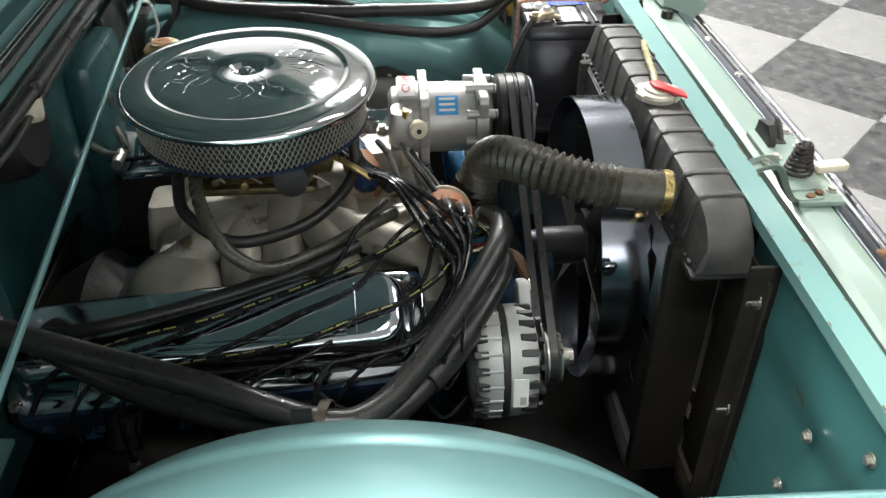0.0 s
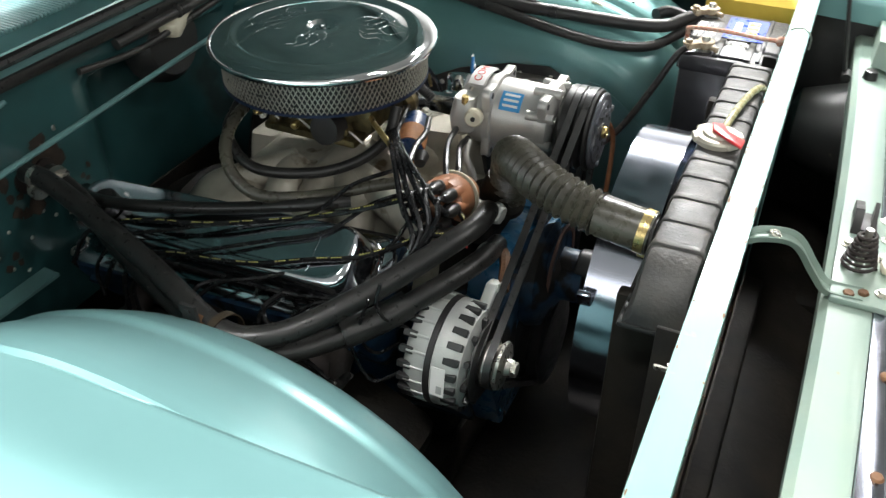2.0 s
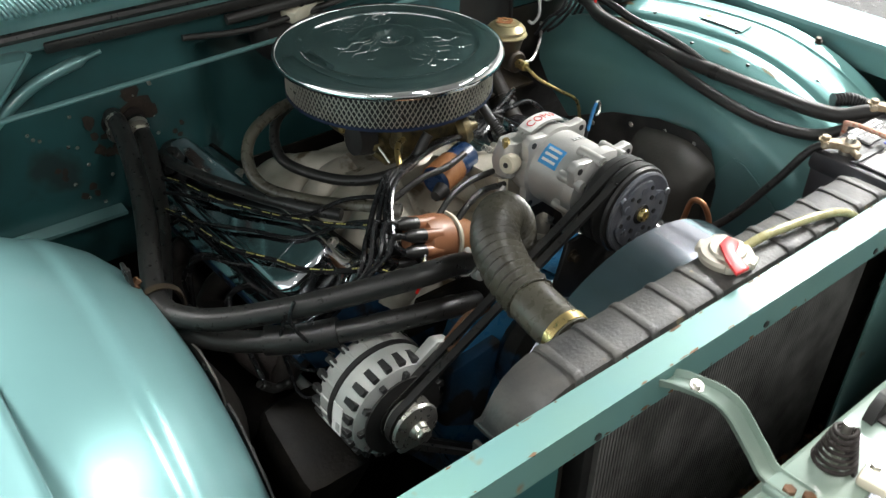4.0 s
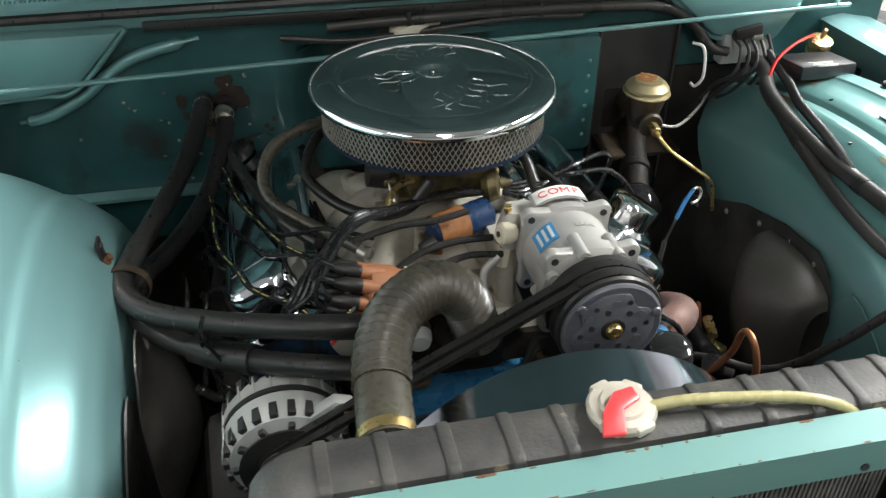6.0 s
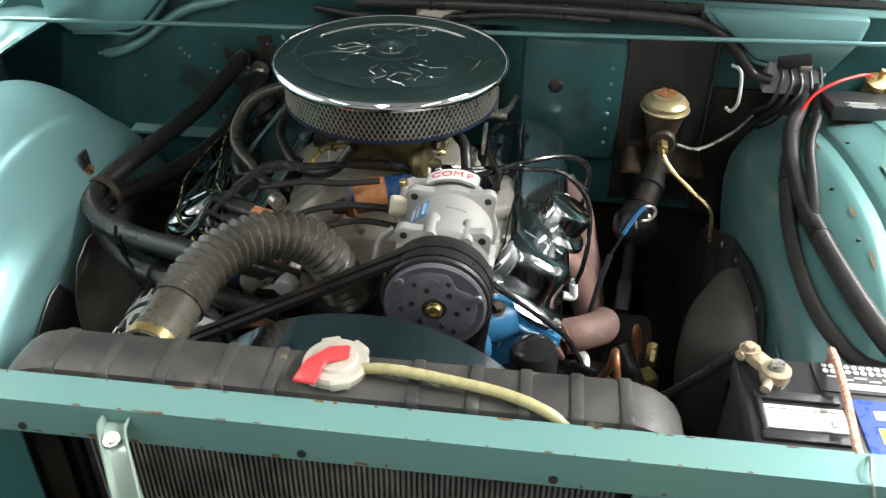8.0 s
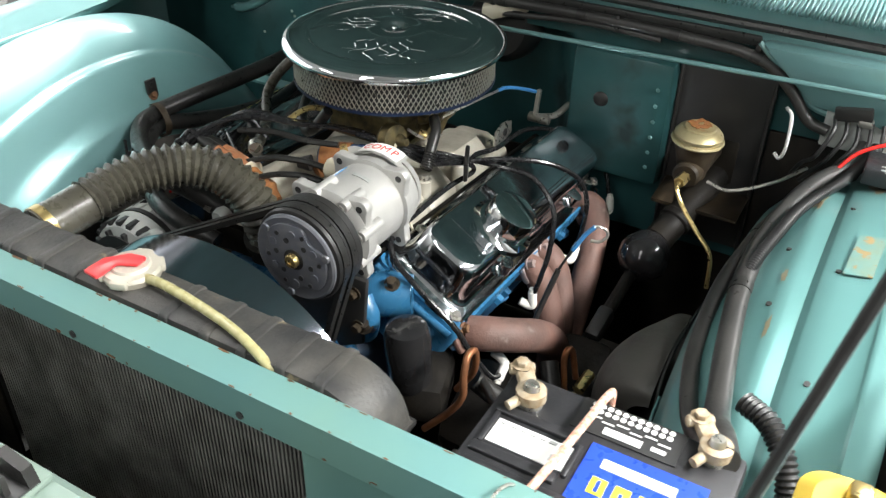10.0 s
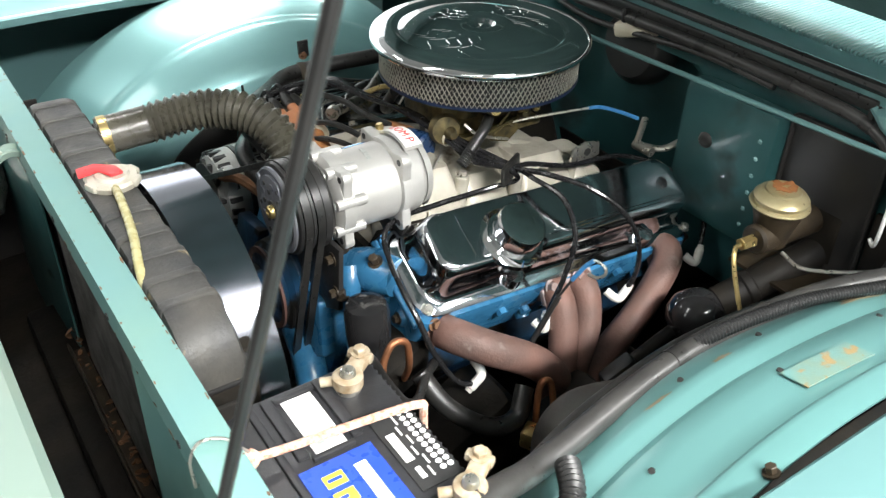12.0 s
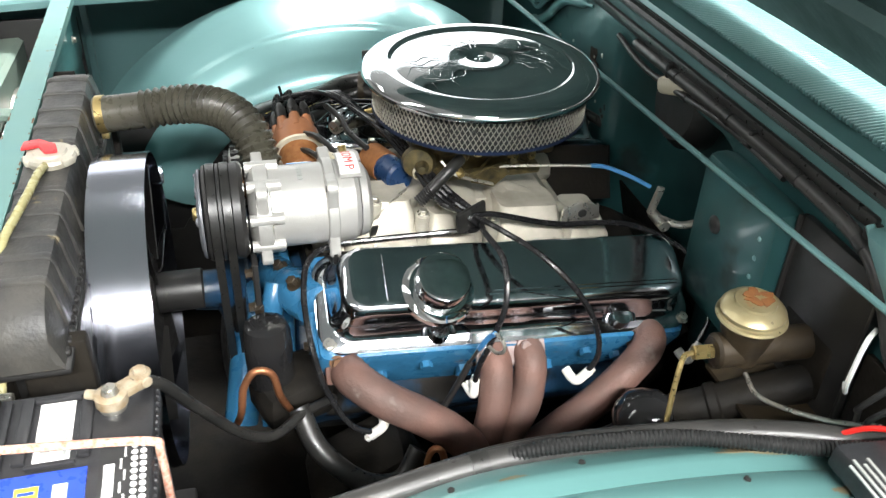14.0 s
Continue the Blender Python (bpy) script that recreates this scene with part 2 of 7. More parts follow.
def even(path, step):
    """The path again at even steps."""
    out, left = [path[0]], step
    for a, b in zip(path, path[1:]):
        d = (b - a).length
        pos = 0.0
        while d - pos >= left:
            pos += left
            out.append(a.lerp(b, pos / d))
            left = step
        left -= d - pos
    if (out[-1] - path[-1]).length > step * 0.3:
        out.append(path[-1])
    return out


def sweep(bm, path, r, seg=10, caps=True):
    """A tube along the path; r is a radius or a function of the ring's number."""
    rings, nrm = [], None
    for i, p in enumerate(path):
        d = (path[min(i + 1, len(path) - 1)] - path[max(i - 1, 0)]).normalized()
        if nrm is None:
            nrm = d.orthogonal().normalized()
        nrm = (nrm - d * nrm.dot(d)).normalized()
        side = d.cross(nrm)
        rad = r(i) if callable(r) else r
        rings.append([bm.verts.new(p + rad * (math.cos(a) * nrm + math.sin(a) * side)) for a in (2 * math.pi * k / seg for k in range(seg))])
    for a, b in zip(rings, rings[1:]):
        for k in range(seg):
            bm.faces.new((a[k], a[(k + 1) % seg], b[(k + 1) % seg], b[k]))
    if caps:
        bm.faces.new(rings[0][::-1])
        bm.faces.new(rings[-1])
    return bm


def tube(pts, r, seg=10, n=8, bm=None):
    return sweep(bm or bmesh.new(), spline(pts, n), r, seg)


def lathe(prof, at, axis=(0, 0, 1), seg=32, bm=None, up=None):
    """Turns (radius, height) pairs about an axis."""
    bm = bm or bmesh.new()
    at, ax = Vector(at), Vector(axis).normalized()
    u = Vector(up).normalized() if up else ax.orthogonal().normalized()
    w = ax.cross(u)
    rings = []
    for r, h in prof:
        if r < 1e-5:
            rings.append([bm.verts.new(at + ax * h)])
        else:
            rings.append([bm.verts.new(at + ax * h + r * (math.cos(a) * u + math.sin(a) * w)) for a in (2 * math.pi * k / seg for k in range(seg))])
    for a, b in zip(rings, rings[1:]):
        for k in range(seg):
            j = (k + 1) % seg
            if len(a) == 1 and len(b) > 1:
                bm.faces.new((a[0], b[j], b[k]))
            elif len(b) == 1 and len(a) > 1:
                bm.faces.new((a[k], a[j], b[0]))
            elif len(a) > 1:
                bm.faces.new((a[k], a[j], b[j], b[k]))
    for ring, flip in ((rings[0], True), (rings[-1], False)):
        if len(ring) > 1 and prof[0] != prof[-1]:
            bm.faces.new(ring[::-1] if flip else ring)
    return bm


def cyl(a, b, r, seg=16, r2=None, bm=None, bevel=0.0):
    a, b = Vector(a), Vector(b)
    h = (b - a).length
    r2 = r if r2 is None else r2
    if bevel:
        prof = [(0, 0), (r - bevel, 0), (r, bevel), (r2, h - bevel), (r2 - bevel, h), (0, h)]
    else:
        prof = [(0, 0), (r, 0), (r2, h), (0, h)]
    return lathe(prof, a, b - a, seg, bm)


def ring_loop(prof, at, axis, seg=48, bm=None):
    """A closed profile of (radius, height) turned into a ring."""
    return lathe(list(prof) + [prof[0]], at, axis, seg, bm)


def block(c, s, rot=(0, 0, 0), bevel=0.004, bm=None, seg=2):
    bm2 = bmesh.new()
    bmesh.ops.create_cube(bm2, size=1.0)
    bm2.transform(Matrix.Diagonal((*s, 1)))
    if bevel:
        bmesh.ops.bevel(bm2, geom=bm2.edges[:], offset=min(bevel, min(s) * 0.45), segments=seg, affect="EDGES", profile=0.5)
    bm2.transform(pose(*c, *rot))
    return joined(bm, bm2)


def joined(bm, bm2):
    if bm is None:
        return bm2
    me = bpy.data.meshes.new("scrap")
    bm2.to_mesh(me)
    bm2.free()
    bm.from_mesh(me)
    bpy.data.meshes.remove(me)
    return bm


def prism(pts, off, bm=None, bevel=0.0):
    """A flat outline pushed along off."""
    bm2 = bmesh.new()
    a = [bm2.verts.new(p) for p in pts]
    b = [bm2.verts.new(Vector(p) + Vector(off)) for p in pts]
    bm2.faces.new(a[::-1])
    bm2.faces.new(b)
    for k in range(len(a)):
        j = (k + 1) % len(a)
        bm2.faces.new((a[k], a[j], b[j], b[k]))
    if bevel:
        bmesh.ops.recalc_face_normals(bm2, faces=bm2.faces)
        bmesh.ops.bevel(bm2, geom=bm2.edges[:], offset=bevel, segments=2, affect="EDGES", profile=0.5)
    return joined(bm, bm2)


def sheet(f, nu, nv, thick=0.002, bm=None, keep=None):
    """A pressed panel: f(u, v) for u and v from 0 to 1, given a thickness. keep(u, v) leaves cells out."""
    bm2 = bmesh.new()
    g = [[Vector(f(i / nu, j / nv)) for j in range(nv + 1)] for i in range(nu + 1)]
    v = [[bm2.verts.new(p) for p in row] for row in g]
    for i in range(nu):
        for j in range(nv):
            if keep is None or keep((i + 0.5) / nu, (j + 0.5) / nv):
                bm2.faces.new((v[i][j], v[i + 1][j], v[i + 1][j + 1], v[i][j + 1]))
    bmesh.ops.delete(bm2, geom=[w for w in bm2.verts if not w.link_faces], context="VERTS")
    bm2.normal_update()
    if thick:
        bmesh.ops.solidify(bm2, geom=bm2.faces[:], thickness=thick)
    return joined(bm, bm2)


def hexbolt(at, axis, r=0.007, h=0.006, bm=None, washer=True):
    at, ax = Vector(at), Vector(axis).normalized()
    if washer:
        bm = cyl(at, at + ax * 0.0018, r * 1.5, 12, bm=bm)
    return cyl(at + ax * 0.0015, at + ax * (0.0015 + h), r, 6, bm=bm, bevel=r * 0.12)


def belt(bm, pulleys, x, w, h):
    """A belt loop round pulleys (y, z, r), given in order counter-clockwise as seen from +x."""
    pts = []
    n = len(pulleys)
    for i in range(n):
        (y0, z0, r0), (y1, z1, r1), (y2, z2, r2) = pulleys[i - 1], pulleys[i], pulleys[(i + 1) % n]

        def normal(ya, za, ra, yb, zb, rb):
            d = Vector((yb - ya, zb - za))
            L = d.length
            base = math.atan2(d.y, d.x)
            return base - math.pi / 2 + math.asin((rb - ra) / L) * -1

        a0, a1 = normal(y0, z0, r0, y1, z1, r1), normal(y1, z1, r1, y2, z2, r2)
        while a1 < a0:
            a1 += 2 * math.pi
        m = max(3, int((a1 - a0) / 0.2))
        pts += [(y1, z1, r1, a0 + (a1 - a0) * k / m) for k in range(m + 1)]
    rings = []
    for y, z, r, a in pts:
        c, s = math.cos(a), math.sin(a)
        rings.append([bm.verts.new((x + dx, y + (r + dr) * c, z + (r + dr) * s)) for dx, dr in ((-w * 0.35, -h), (-w / 2, 0), (w / 2, 0), (w * 0.35, -h))])
    for k in range(len(rings)):
        a, b = rings[k], rings[(k + 1) % len(rings)]
        for j in range(4):
            bm.faces.new((a[j], a[(j + 1) % 4], b[(j + 1) % 4], b[j]))
    return bm


def hose(name, pts, r, mat, label, category="hose", seg=12, n=8, group=""):
    """A hose or cable that is one thing."""
    ob = part(name, tube(pts, r, seg, n), mat)
    return tagged(ob, label, category, group)


def ribbed(pts, r, pitch, depth, seg=12, bm=None):
    """Corrugated tube."""
    path = even(spline(pts, 16), pitch / 6)
    return sweep(bm or bmesh.new(), path, lambda i: r - depth * (0.5 - 0.5 * math.cos(math.pi * i / 3)), seg)


def lettering(text, size, m, mat, parent, name="lettering", label=""):
    """Raised flat letters in the built-in font, laid by the pose m."""
    c = bpy.data.curves.new(name, "FONT")
    c.body, c.size, c.align_x, c.align_y, c.extrude = text, size, "CENTER", "CENTER", 0.0002
    scrap = bpy.data.objects.new(name, c)
    me = bpy.data.meshes.new_from_object(scrap)
    bpy.data.objects.remove(scrap)
    bm = bmesh.new()
    bm.from_mesh(me)
    bpy.data.meshes.remove(me)
    bm.transform(m)
    return part(name, bm, mat, parent, label)


def facing(at, normal, right):
    """A pose with z along normal and x along right."""
    z = Vector(normal).normalized()
    x = Vector(right)
    x = (x - z * x.dot(z)).normalized()
    y = z.cross(x)
    return Matrix(((x.x, y.x, z.x, at[0]), (x.y, y.y, z.y, at[1]), (x.z, y.z, z.z, at[2]), (0, 0, 0, 1)))


def patch(m, w, h, thick=0.0012, bm=None):
    """A thin label lying on the pose m."""
    bm2 = bmesh.new()
    bmesh.ops.create_cube(bm2, size=1.0)
    bm2.transform(m @ Matrix.Diagonal((w, h, thick, 1)))
    return joined(bm, bm2)


def flake(m, w, h, rnd, bm, thick=0.0006):
    """A thin ragged scrap lying on the pose m."""
    n = rnd.randint(6, 9)
    ring = []
    for k in range(n):
        a = 2 * math.pi * (k + rnd.uniform(-0.3, 0.3)) / n
        s = rnd.uniform(0.55, 1.0)
        ring.append(m @ Vector((0.5 * w * s * math.cos(a), 0.5 * h * s * math.sin(a), 0)))
    up = (m.to_3x3() @ Vector((0, 0, 1))).normalized() * thick
    low, top = [bm.verts.new(p - up) for p in ring], [bm.verts.new(p + up) for p in ring]
    bm.faces.new(top)
    for k in range(n):
        bm.faces.new((low[k], low[(k + 1) % n], top[(k + 1) % n], top[k]))
    return bm


# ---- showroom ----
X0, X1, Y0, Y1 = -7.0, 9.0, -4.6, 8.0
floor = tagged(part("floor", block(((X0 + X1) / 2, (Y0 + Y1) / 2, -0.054), (X1 - X0, Y1 - Y0, 0.1), bevel=0), WALLPAINT), "showroom floor of black and light grey checkered vinyl tiles", "floor", kind="structure")
for nm, c, s in (("wall_north", ((X0 + X1) / 2, Y1 + 0.1, 2), (X1 - X0, 0.2, 4.2)), ("wall_east", (X1 + 0.1, (Y0 + Y1) / 2, 2), (0.2, Y1 - Y0 + 0.4, 4.2)), ("wall_west", (X0 - 0.1, (Y0 + Y1) / 2, 2), (0.2, Y1 - Y0 + 0.4, 4.2))):
    tagged(part(nm, block(c, s, bevel=0), WALLPAINT), "plain light grey painted showroom wall", "wall", kind="structure")
bm = block((-5.15, Y0 - 0.1, 2), (3.7, 0.2, 4.2), bevel=0)
block((6.35, Y0 - 0.1, 2), (5.3, 0.2, 4.2), bevel=0, bm=bm)
block((0.2, Y0 - 0.1, 0.40), (7.0, 0.2, 1.0), bevel=0, bm=bm)
block((0.2, Y0 - 0.1, 4.06), (7.0, 0.2, 0.12), bevel=0, bm=bm)
tagged(part("wall_south", bm, WALLPAINT), "plain light grey painted showroom wall with a wide window", "wall", kind="structure")
shop = tagged(new("window_1"), "wide shop window with grey metal frame", "window", kind="structure")
for x in (-3.28, -0.95, 1.38, 3.68):
    part("window_frame", block((x, Y0 - 0.10, 2.375), (0.05, 0.08, 2.95), bevel=0.005), ALT_GREY, shop)
tagged(part("backdrop", block((0.2, Y0 - 0.6, 2.2), (9.0, 0.05, 4.5), bevel=0), LABEL_WHITE), "pale bright yard outside the shop window", "backdrop", kind="structure")
tagged(part("ceiling", block(((X0 + X1) / 2, (Y0 + Y1) / 2, CEILING + 0.15), (X1 - X0, Y1 - Y0, 0.1), bevel=0), CEILPAINT), "plain pale showroom ceiling", "ceiling", kind="structure")
for lx, ly, watts in LAMPS:
    fixture = thing("ceiling_light", (lx, ly, CEILING + 0.1), "white fluorescent fixture hung under the ceiling", "light", "ceiling lights")
    part("housing", block((lx, ly, CEILING + 0.0), (2.5, 0.6, 0.12), bevel=0.02), LABEL_WHITE, fixture)

# ---- truck body ----
MID = 1.16
body = thing("truck_body", (0, MID, 0), "open engine bay of an old turquoise pickup truck", "truck")


def across(d, side):
    return MID + side * d


# wheel houses: a rounded arch, a vertical inner face and a rolled shoulder
HOUSE = {
    1: [(0.503, 0.23), (0.505, 0.28), (0.510, 0.325), (0.523, 0.360), (0.548, 0.388), (0.582, 0.4145), (0.606, 0.4285), (0.630, 0.4270), (0.640, 0.4365), (0.706, 0.4485), (0.710, 0.4525), (0.726, 0.4545), (0.742, 0.4550)],
    -1: [(0.510, 0.22), (0.512, 0.27), (0.517, 0.315), (0.529, 0.346), (0.552, 0.374), (0.583, 0.398), (0.605, 0.4125), (0.622, 0.4160), (0.636, 0.4240), (0.665, 0.439), (0.695, 0.4525), (0.716, 0.460), (0.732, 0.464), (0.737, 0.460), (0.738, 0.440)],
}
# centre, stretch forwards, stretch to the rear, first angle
ARCH = {1: (-0.06, 1.04, 1.82, -38), -1: (-0.08, 1.08, 1.08, -78)}


def house_point(u, v, side, out=0.0):
    prof = HOUSE[side]
    k = v * (len(prof) - 1)
    i = min(int(k), len(prof) - 2)
    f = k - i
    d = prof[i][0] * (1 - f) + prof[i + 1][0] * f
    r = prof[i][1] * (1 - f) + prof[i + 1][1] * f + out
    cx, ahead, behind, a0 = ARCH[side]
    a = radians(a0 + (74 - a0) * u)
    lead = (0.035 + 0.030 * max(0.0, d - 0.60) / 0.12) * max(0.0, math.sin(a)) if side < 0 else 0.0
    return (cx + lead + r * (ahead if a > 0 else behind) * math.sin(a), across(d + 0.012 * math.sin(a) ** 2, side), 0.65 + r * math.cos(a))


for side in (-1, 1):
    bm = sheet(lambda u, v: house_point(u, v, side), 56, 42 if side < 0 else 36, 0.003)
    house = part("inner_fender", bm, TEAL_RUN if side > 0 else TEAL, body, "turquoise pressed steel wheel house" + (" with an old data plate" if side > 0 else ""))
    # rubber splash shield over the arch, swelling towards the engine
    EDGE = [(-0.62, 0.60), (-0.40, 0.82), (-0.216, 0.909), (-0.10, 0.942), (-0.01, 0.950), (0.030, 0.932), (0.048, 0.900), (0.056, 0.860)]

    def shield(u, v):
        k = u * (len(EDGE) - 1)
        i = min(int(k), len(EDGE) - 2)
        f = k - i
        x, top = EDGE[i][0] * (1 - f) + EDGE[i + 1][0] * f, EDGE[i][1] * (1 - f) + EDGE[i + 1][1] * f
        z = 0.30 + (top - 0.30) * v
        swell = max(0.0, 1 - ((x + 0.06) / 0.115) ** 2) * max(0.0, 1 - ((z - 0.76) / 0.17) ** 2)
        return (x, across((0.4985 if side > 0 else 0.5050) - 0.060 * swell**1.3 + 0.0015 * math.sin(9 * u + 5 * v), side), z)
    rubber = part("splash_shield", sheet(shield, 49, 22, 0.003), SHIELD, body, "black rubber splash shield with dusty scuffs and painted highlights, bolted inside the arch")
    for x, z in ((0.036, 0.872), (0.040, 0.80), (-0.005, 0.928), (-0.075, 0.925), (-0.16, 0.905), (-0.26, 0.868), (-0.36, 0.822)):
        part("rivet", lathe([(0, 0.003), (0.004, 0.002), (0.006, 0)], (x, across(0.497 if side > 0 else 0.5035, side), z), (0, -side, 0), 10), STEEL, rubber)
    # plain skirt ahead of the arch opening
    def skirt(u, v):
        x = 0.052 + 0.37 * u
        corner = 0.05 * max(0.0, 1 - u * 10) ** 2
        top = 0.65 + math.sqrt(max(0.0009, 0.315**2 - (x + 0.06) ** 2 / 1.08)) - corner
        return (x, across(0.4965 + 0.015 * u + (0.008 if side > 0 else 0.013), side), 0.50 + (top - 0.50) * v)
    part("skirt", sheet(skirt, 16, 8, 0.003), TEAL if side > 0 else BLACK, house)
    for w, v in ((0.54, 0.69), (0.335, 0.685), (0.21, 0.675), (0.42, 0.46), (0.30, 0.45)) if side > 0 else ((0.32, 0.43), (0.48, 0.43), (0.66, 0.43)):
        p, q = Vector(house_point(w, v, side, -0.002)), Vector(house_point(w, v, side, 0.0018))
        part("plug", cyl(p, q, 0.0035, 10), BLACK, house)

    # outer fender: flat flange, crowned top, outer side
    prof = [(0.757, 1.060), (0.757, 1.108), (0.762, 1.115), (0.785, 1.119), (0.83, 1.124), (0.90, 1.112), (0.945, 1.080), (0.965, 1.02), (0.975, 0.85), (0.96, 0.62)] if side > 0 else [(0.738, 1.098), (0.7395, 1.110), (0.744, 1.1135), (0.756, 1.1140), (0.83, 1.122), (0.90, 1.112), (0.945, 1.080), (0.965, 1.02), (0.975, 0.85), (0.96, 0.62)]

    def fender_point(u, v):
        k = v * (len(prof) - 1)
        i = min(int(k), len(prof) - 2)
        f = k - i
        x = -0.70 + 1.40 * u
        drop = 0.02 * max(0.0, (x - 0.2)) ** 2 * 4 + 0.02 * max(0.0, -0.3 - x)
        back = 0.05 * min(1.0, max(0.0, (-0.12 - x) / 0.2)) * max(0.0, 1 - v * 2)
        return (x, across(prof[i][0] * (1 - f) + prof[i + 1][0] * f + back, side), prof[i][1] * (1 - f) + prof[i + 1][1] * f - drop)

    fender = part("fender", sheet(fender_point, 30, 36, 0.003), TEAL, body)

# bulge of the driver's splash shield, a separate sheet in the lit grey
INNER = [Vector(p) for p in ((0.056, 1.610, 0.840), (0.040, 1.566, 0.872), (-0.008, 1.540, 0.880), (-0.070, 1.560, 0.878), (-0.125, 1.600, 0.865))]
OUTER = [Vector(p) for p in ((0.054, 1.653, 0.885), (0.042, 1.653, 0.905), (-0.005, 1.653, 0.925), (-0.060, 1.653, 0.925), (-0.120, 1.653, 0.915))]


INNER, OUTER = spline(INNER, 8), spline(OUTER, 8)


def bulge_point(u, v):
    k = min(int(u * (len(INNER) - 1)), len(INNER) - 2)
    f = u * (len(INNER) - 1) - k
    crest, hem = INNER[k].lerp(INNER[k + 1], f), OUTER[k].lerp(OUTER[k + 1], f)
    foot = crest + Vector((0, 0.045, -0.17))
    crest = crest + Vector((0, -0.022, 0.045))
    fold = 0.0025 * math.sin(11 * u + 4 * v) * math.sin(math.pi * v)
    return tuple(foot * (1 - v) ** 2 + crest * 2 * v * (1 - v) + hem * v * v + Vector((0, fold, fold)))


part("shield_bulge", sheet(bulge_point, 32, 20, 0.003), SHIELD_LIT, body, "bulge of the rubber splash shield towards the engine, coloured grey as lit")
for side in (-1, 1):
    part("arch_liner", block((0.20, across(0.600, side), 0.68), (0.50, 0.006, 0.46), bevel=0.002), BLACK, body)
primer = random.Random(9)
PRIMER = material("worn_tan_primer", (0.195, 0.185, 0.125), 0.45, 0.0, (0.17, 0.115, 0.055), 0.8, 30, 0.05, 300)
driver_house = house
# near-black strip painting the shadow gap between wheel house and fender, with rusty bolts
part("gap_shadow", sheet(lambda u, v: tuple(Vector(house_point(u, 1.0, 1)) + Vector((0, -0.004 + 0.03 * v, -0.016))), 40, 3, 0.003), GRIME_SHADE, body)
for x, z in ((0.055, 1.092), (-0.25, 1.095)):
    part("bolt", hexbolt((x, 1.899, z), (0.1, -0.3, 1), 0.0055, 0.008), BROWN_CAST, driver_house)
for u0, u1, v0, v1 in ((0.10, 0.225, 0.455, 0.525), (0.07, 0.17, 0.68, 0.75), (0.335, 0.375, 0.462, 0.490), (0.44, 0.49, 0.47, 0.495), (0.12, 0.16, 0.80, 0.83)):
    wob = [primer.uniform(0.55, 1.0) for k in range(16)]

    def worn(u, v):
        w = (math.atan2(v - 0.5, u - 0.5) / (2 * math.pi) + 0.5) * 16
        lim = wob[int(w) % 16] * (1 - w % 1) + wob[(int(w) + 1) % 16] * (w % 1)
        return math.hypot(u - 0.5, v - 0.5) < 0.5 * lim
    part("worn_patch", sheet(lambda u, v: house_point(u0 + (u1 - u0) * u, v0 + (v1 - v0) * v, 1, 0.0012), 40, 40, 0, keep=worn), PRIMER, driver_house, "paint worn through to tan primer")
# data plate on the driver's wheel house, bent to its curve
def plate_point(u, v, lift):
    return house_point(0.340 - 0.066 * u, 0.697 + 0.040 * v - 0.006 * (1 - u), 1, lift)


dplate = part("data_plate", sheet(lambda u, v: plate_point(u, v, 0.0022), 10, 6, 0.0015), PLATE, body, "painted-over data plate with a rusty rim")
for u0, u1, v0, v1 in ((0.0, 1.0, 0.0, 0.07), (0.0, 1.0, 0.93, 1.0), (0.0, 0.03, 0.0, 1.0), (0.97, 1.0, 0.0, 1.0)):
    gaps = [primer.random() for k in range(14)]
    part("rust_edge", sheet(lambda u, v: plate_point(u0 + (u1 - u0) * u, v0 + (v1 - v0) * v, 0.0032), 28 if u1 - u0 > 0.5 else 2, 28 if v1 - v0 > 0.5 else 2, 0, keep=lambda u, v: gaps[min(13, int((u if u1 - u0 > 0.5 else v) * 14))] > 0.3), PRIMER if v1 < 1 else RUST_ORANGE, dplate)

# radiator support: top bar with a turned-down front flange
bm = prism([(0.440, 0, 1.117), (0.477, 0, 1.117), (0.477, 0, 1.075), (0.4745, 0, 1.075), (0.4745, 0, 1.1145), (0.4425, 0, 1.1145), (0.4425, 0, 1.100), (0.440, 0, 1.100)], (0, 1.50, 0))
bm.transform(Matrix.Translation((0, 0.42, 0)))
bar = part("radiator_support_bar", bm, TEAL_OLD, body, "turquoise radiator support bar with chipped rusty edges")
for y, z in ((0.60, 1.098), (0.86, 1.095), (1.13, 1.096), (1.36, 1.096), (1.58, 1.098)):
    part("bolt", cyl((0.476, y, z - 0.012), (0.4785, y, z - 0.012), 0.0045, 12), INK, bar)
chip_rnd = random.Random(11)
bm = bmesh.new()
for k in range(90):
    y = 0.46 + 1.42 * chip_rnd.random() ** 0.9
    w = 0.002 + 0.020 * chip_rnd.random() ** 3
    if k % 3 == 0:
        flake(pose(0.4416, y, 1.1169), chip_rnd.uniform(0.0015, 0.0045), w, chip_rnd, bm)
    elif k % 3 == 1:
        flake(pose(0.4757, y, 1.1169), chip_rnd.uniform(0.0012, 0.004), w, chip_rnd, bm)
    else:
        flake(pose(0.4769, y, 1.0770 + chip_rnd.uniform(0, 0.003), 0, 90, 0), chip_rnd.uniform(0.002, 0.006), w, chip_rnd, bm)
part("chipped_rust", bm, RUST, bar, "chipped rusty edges", kind="stuff")
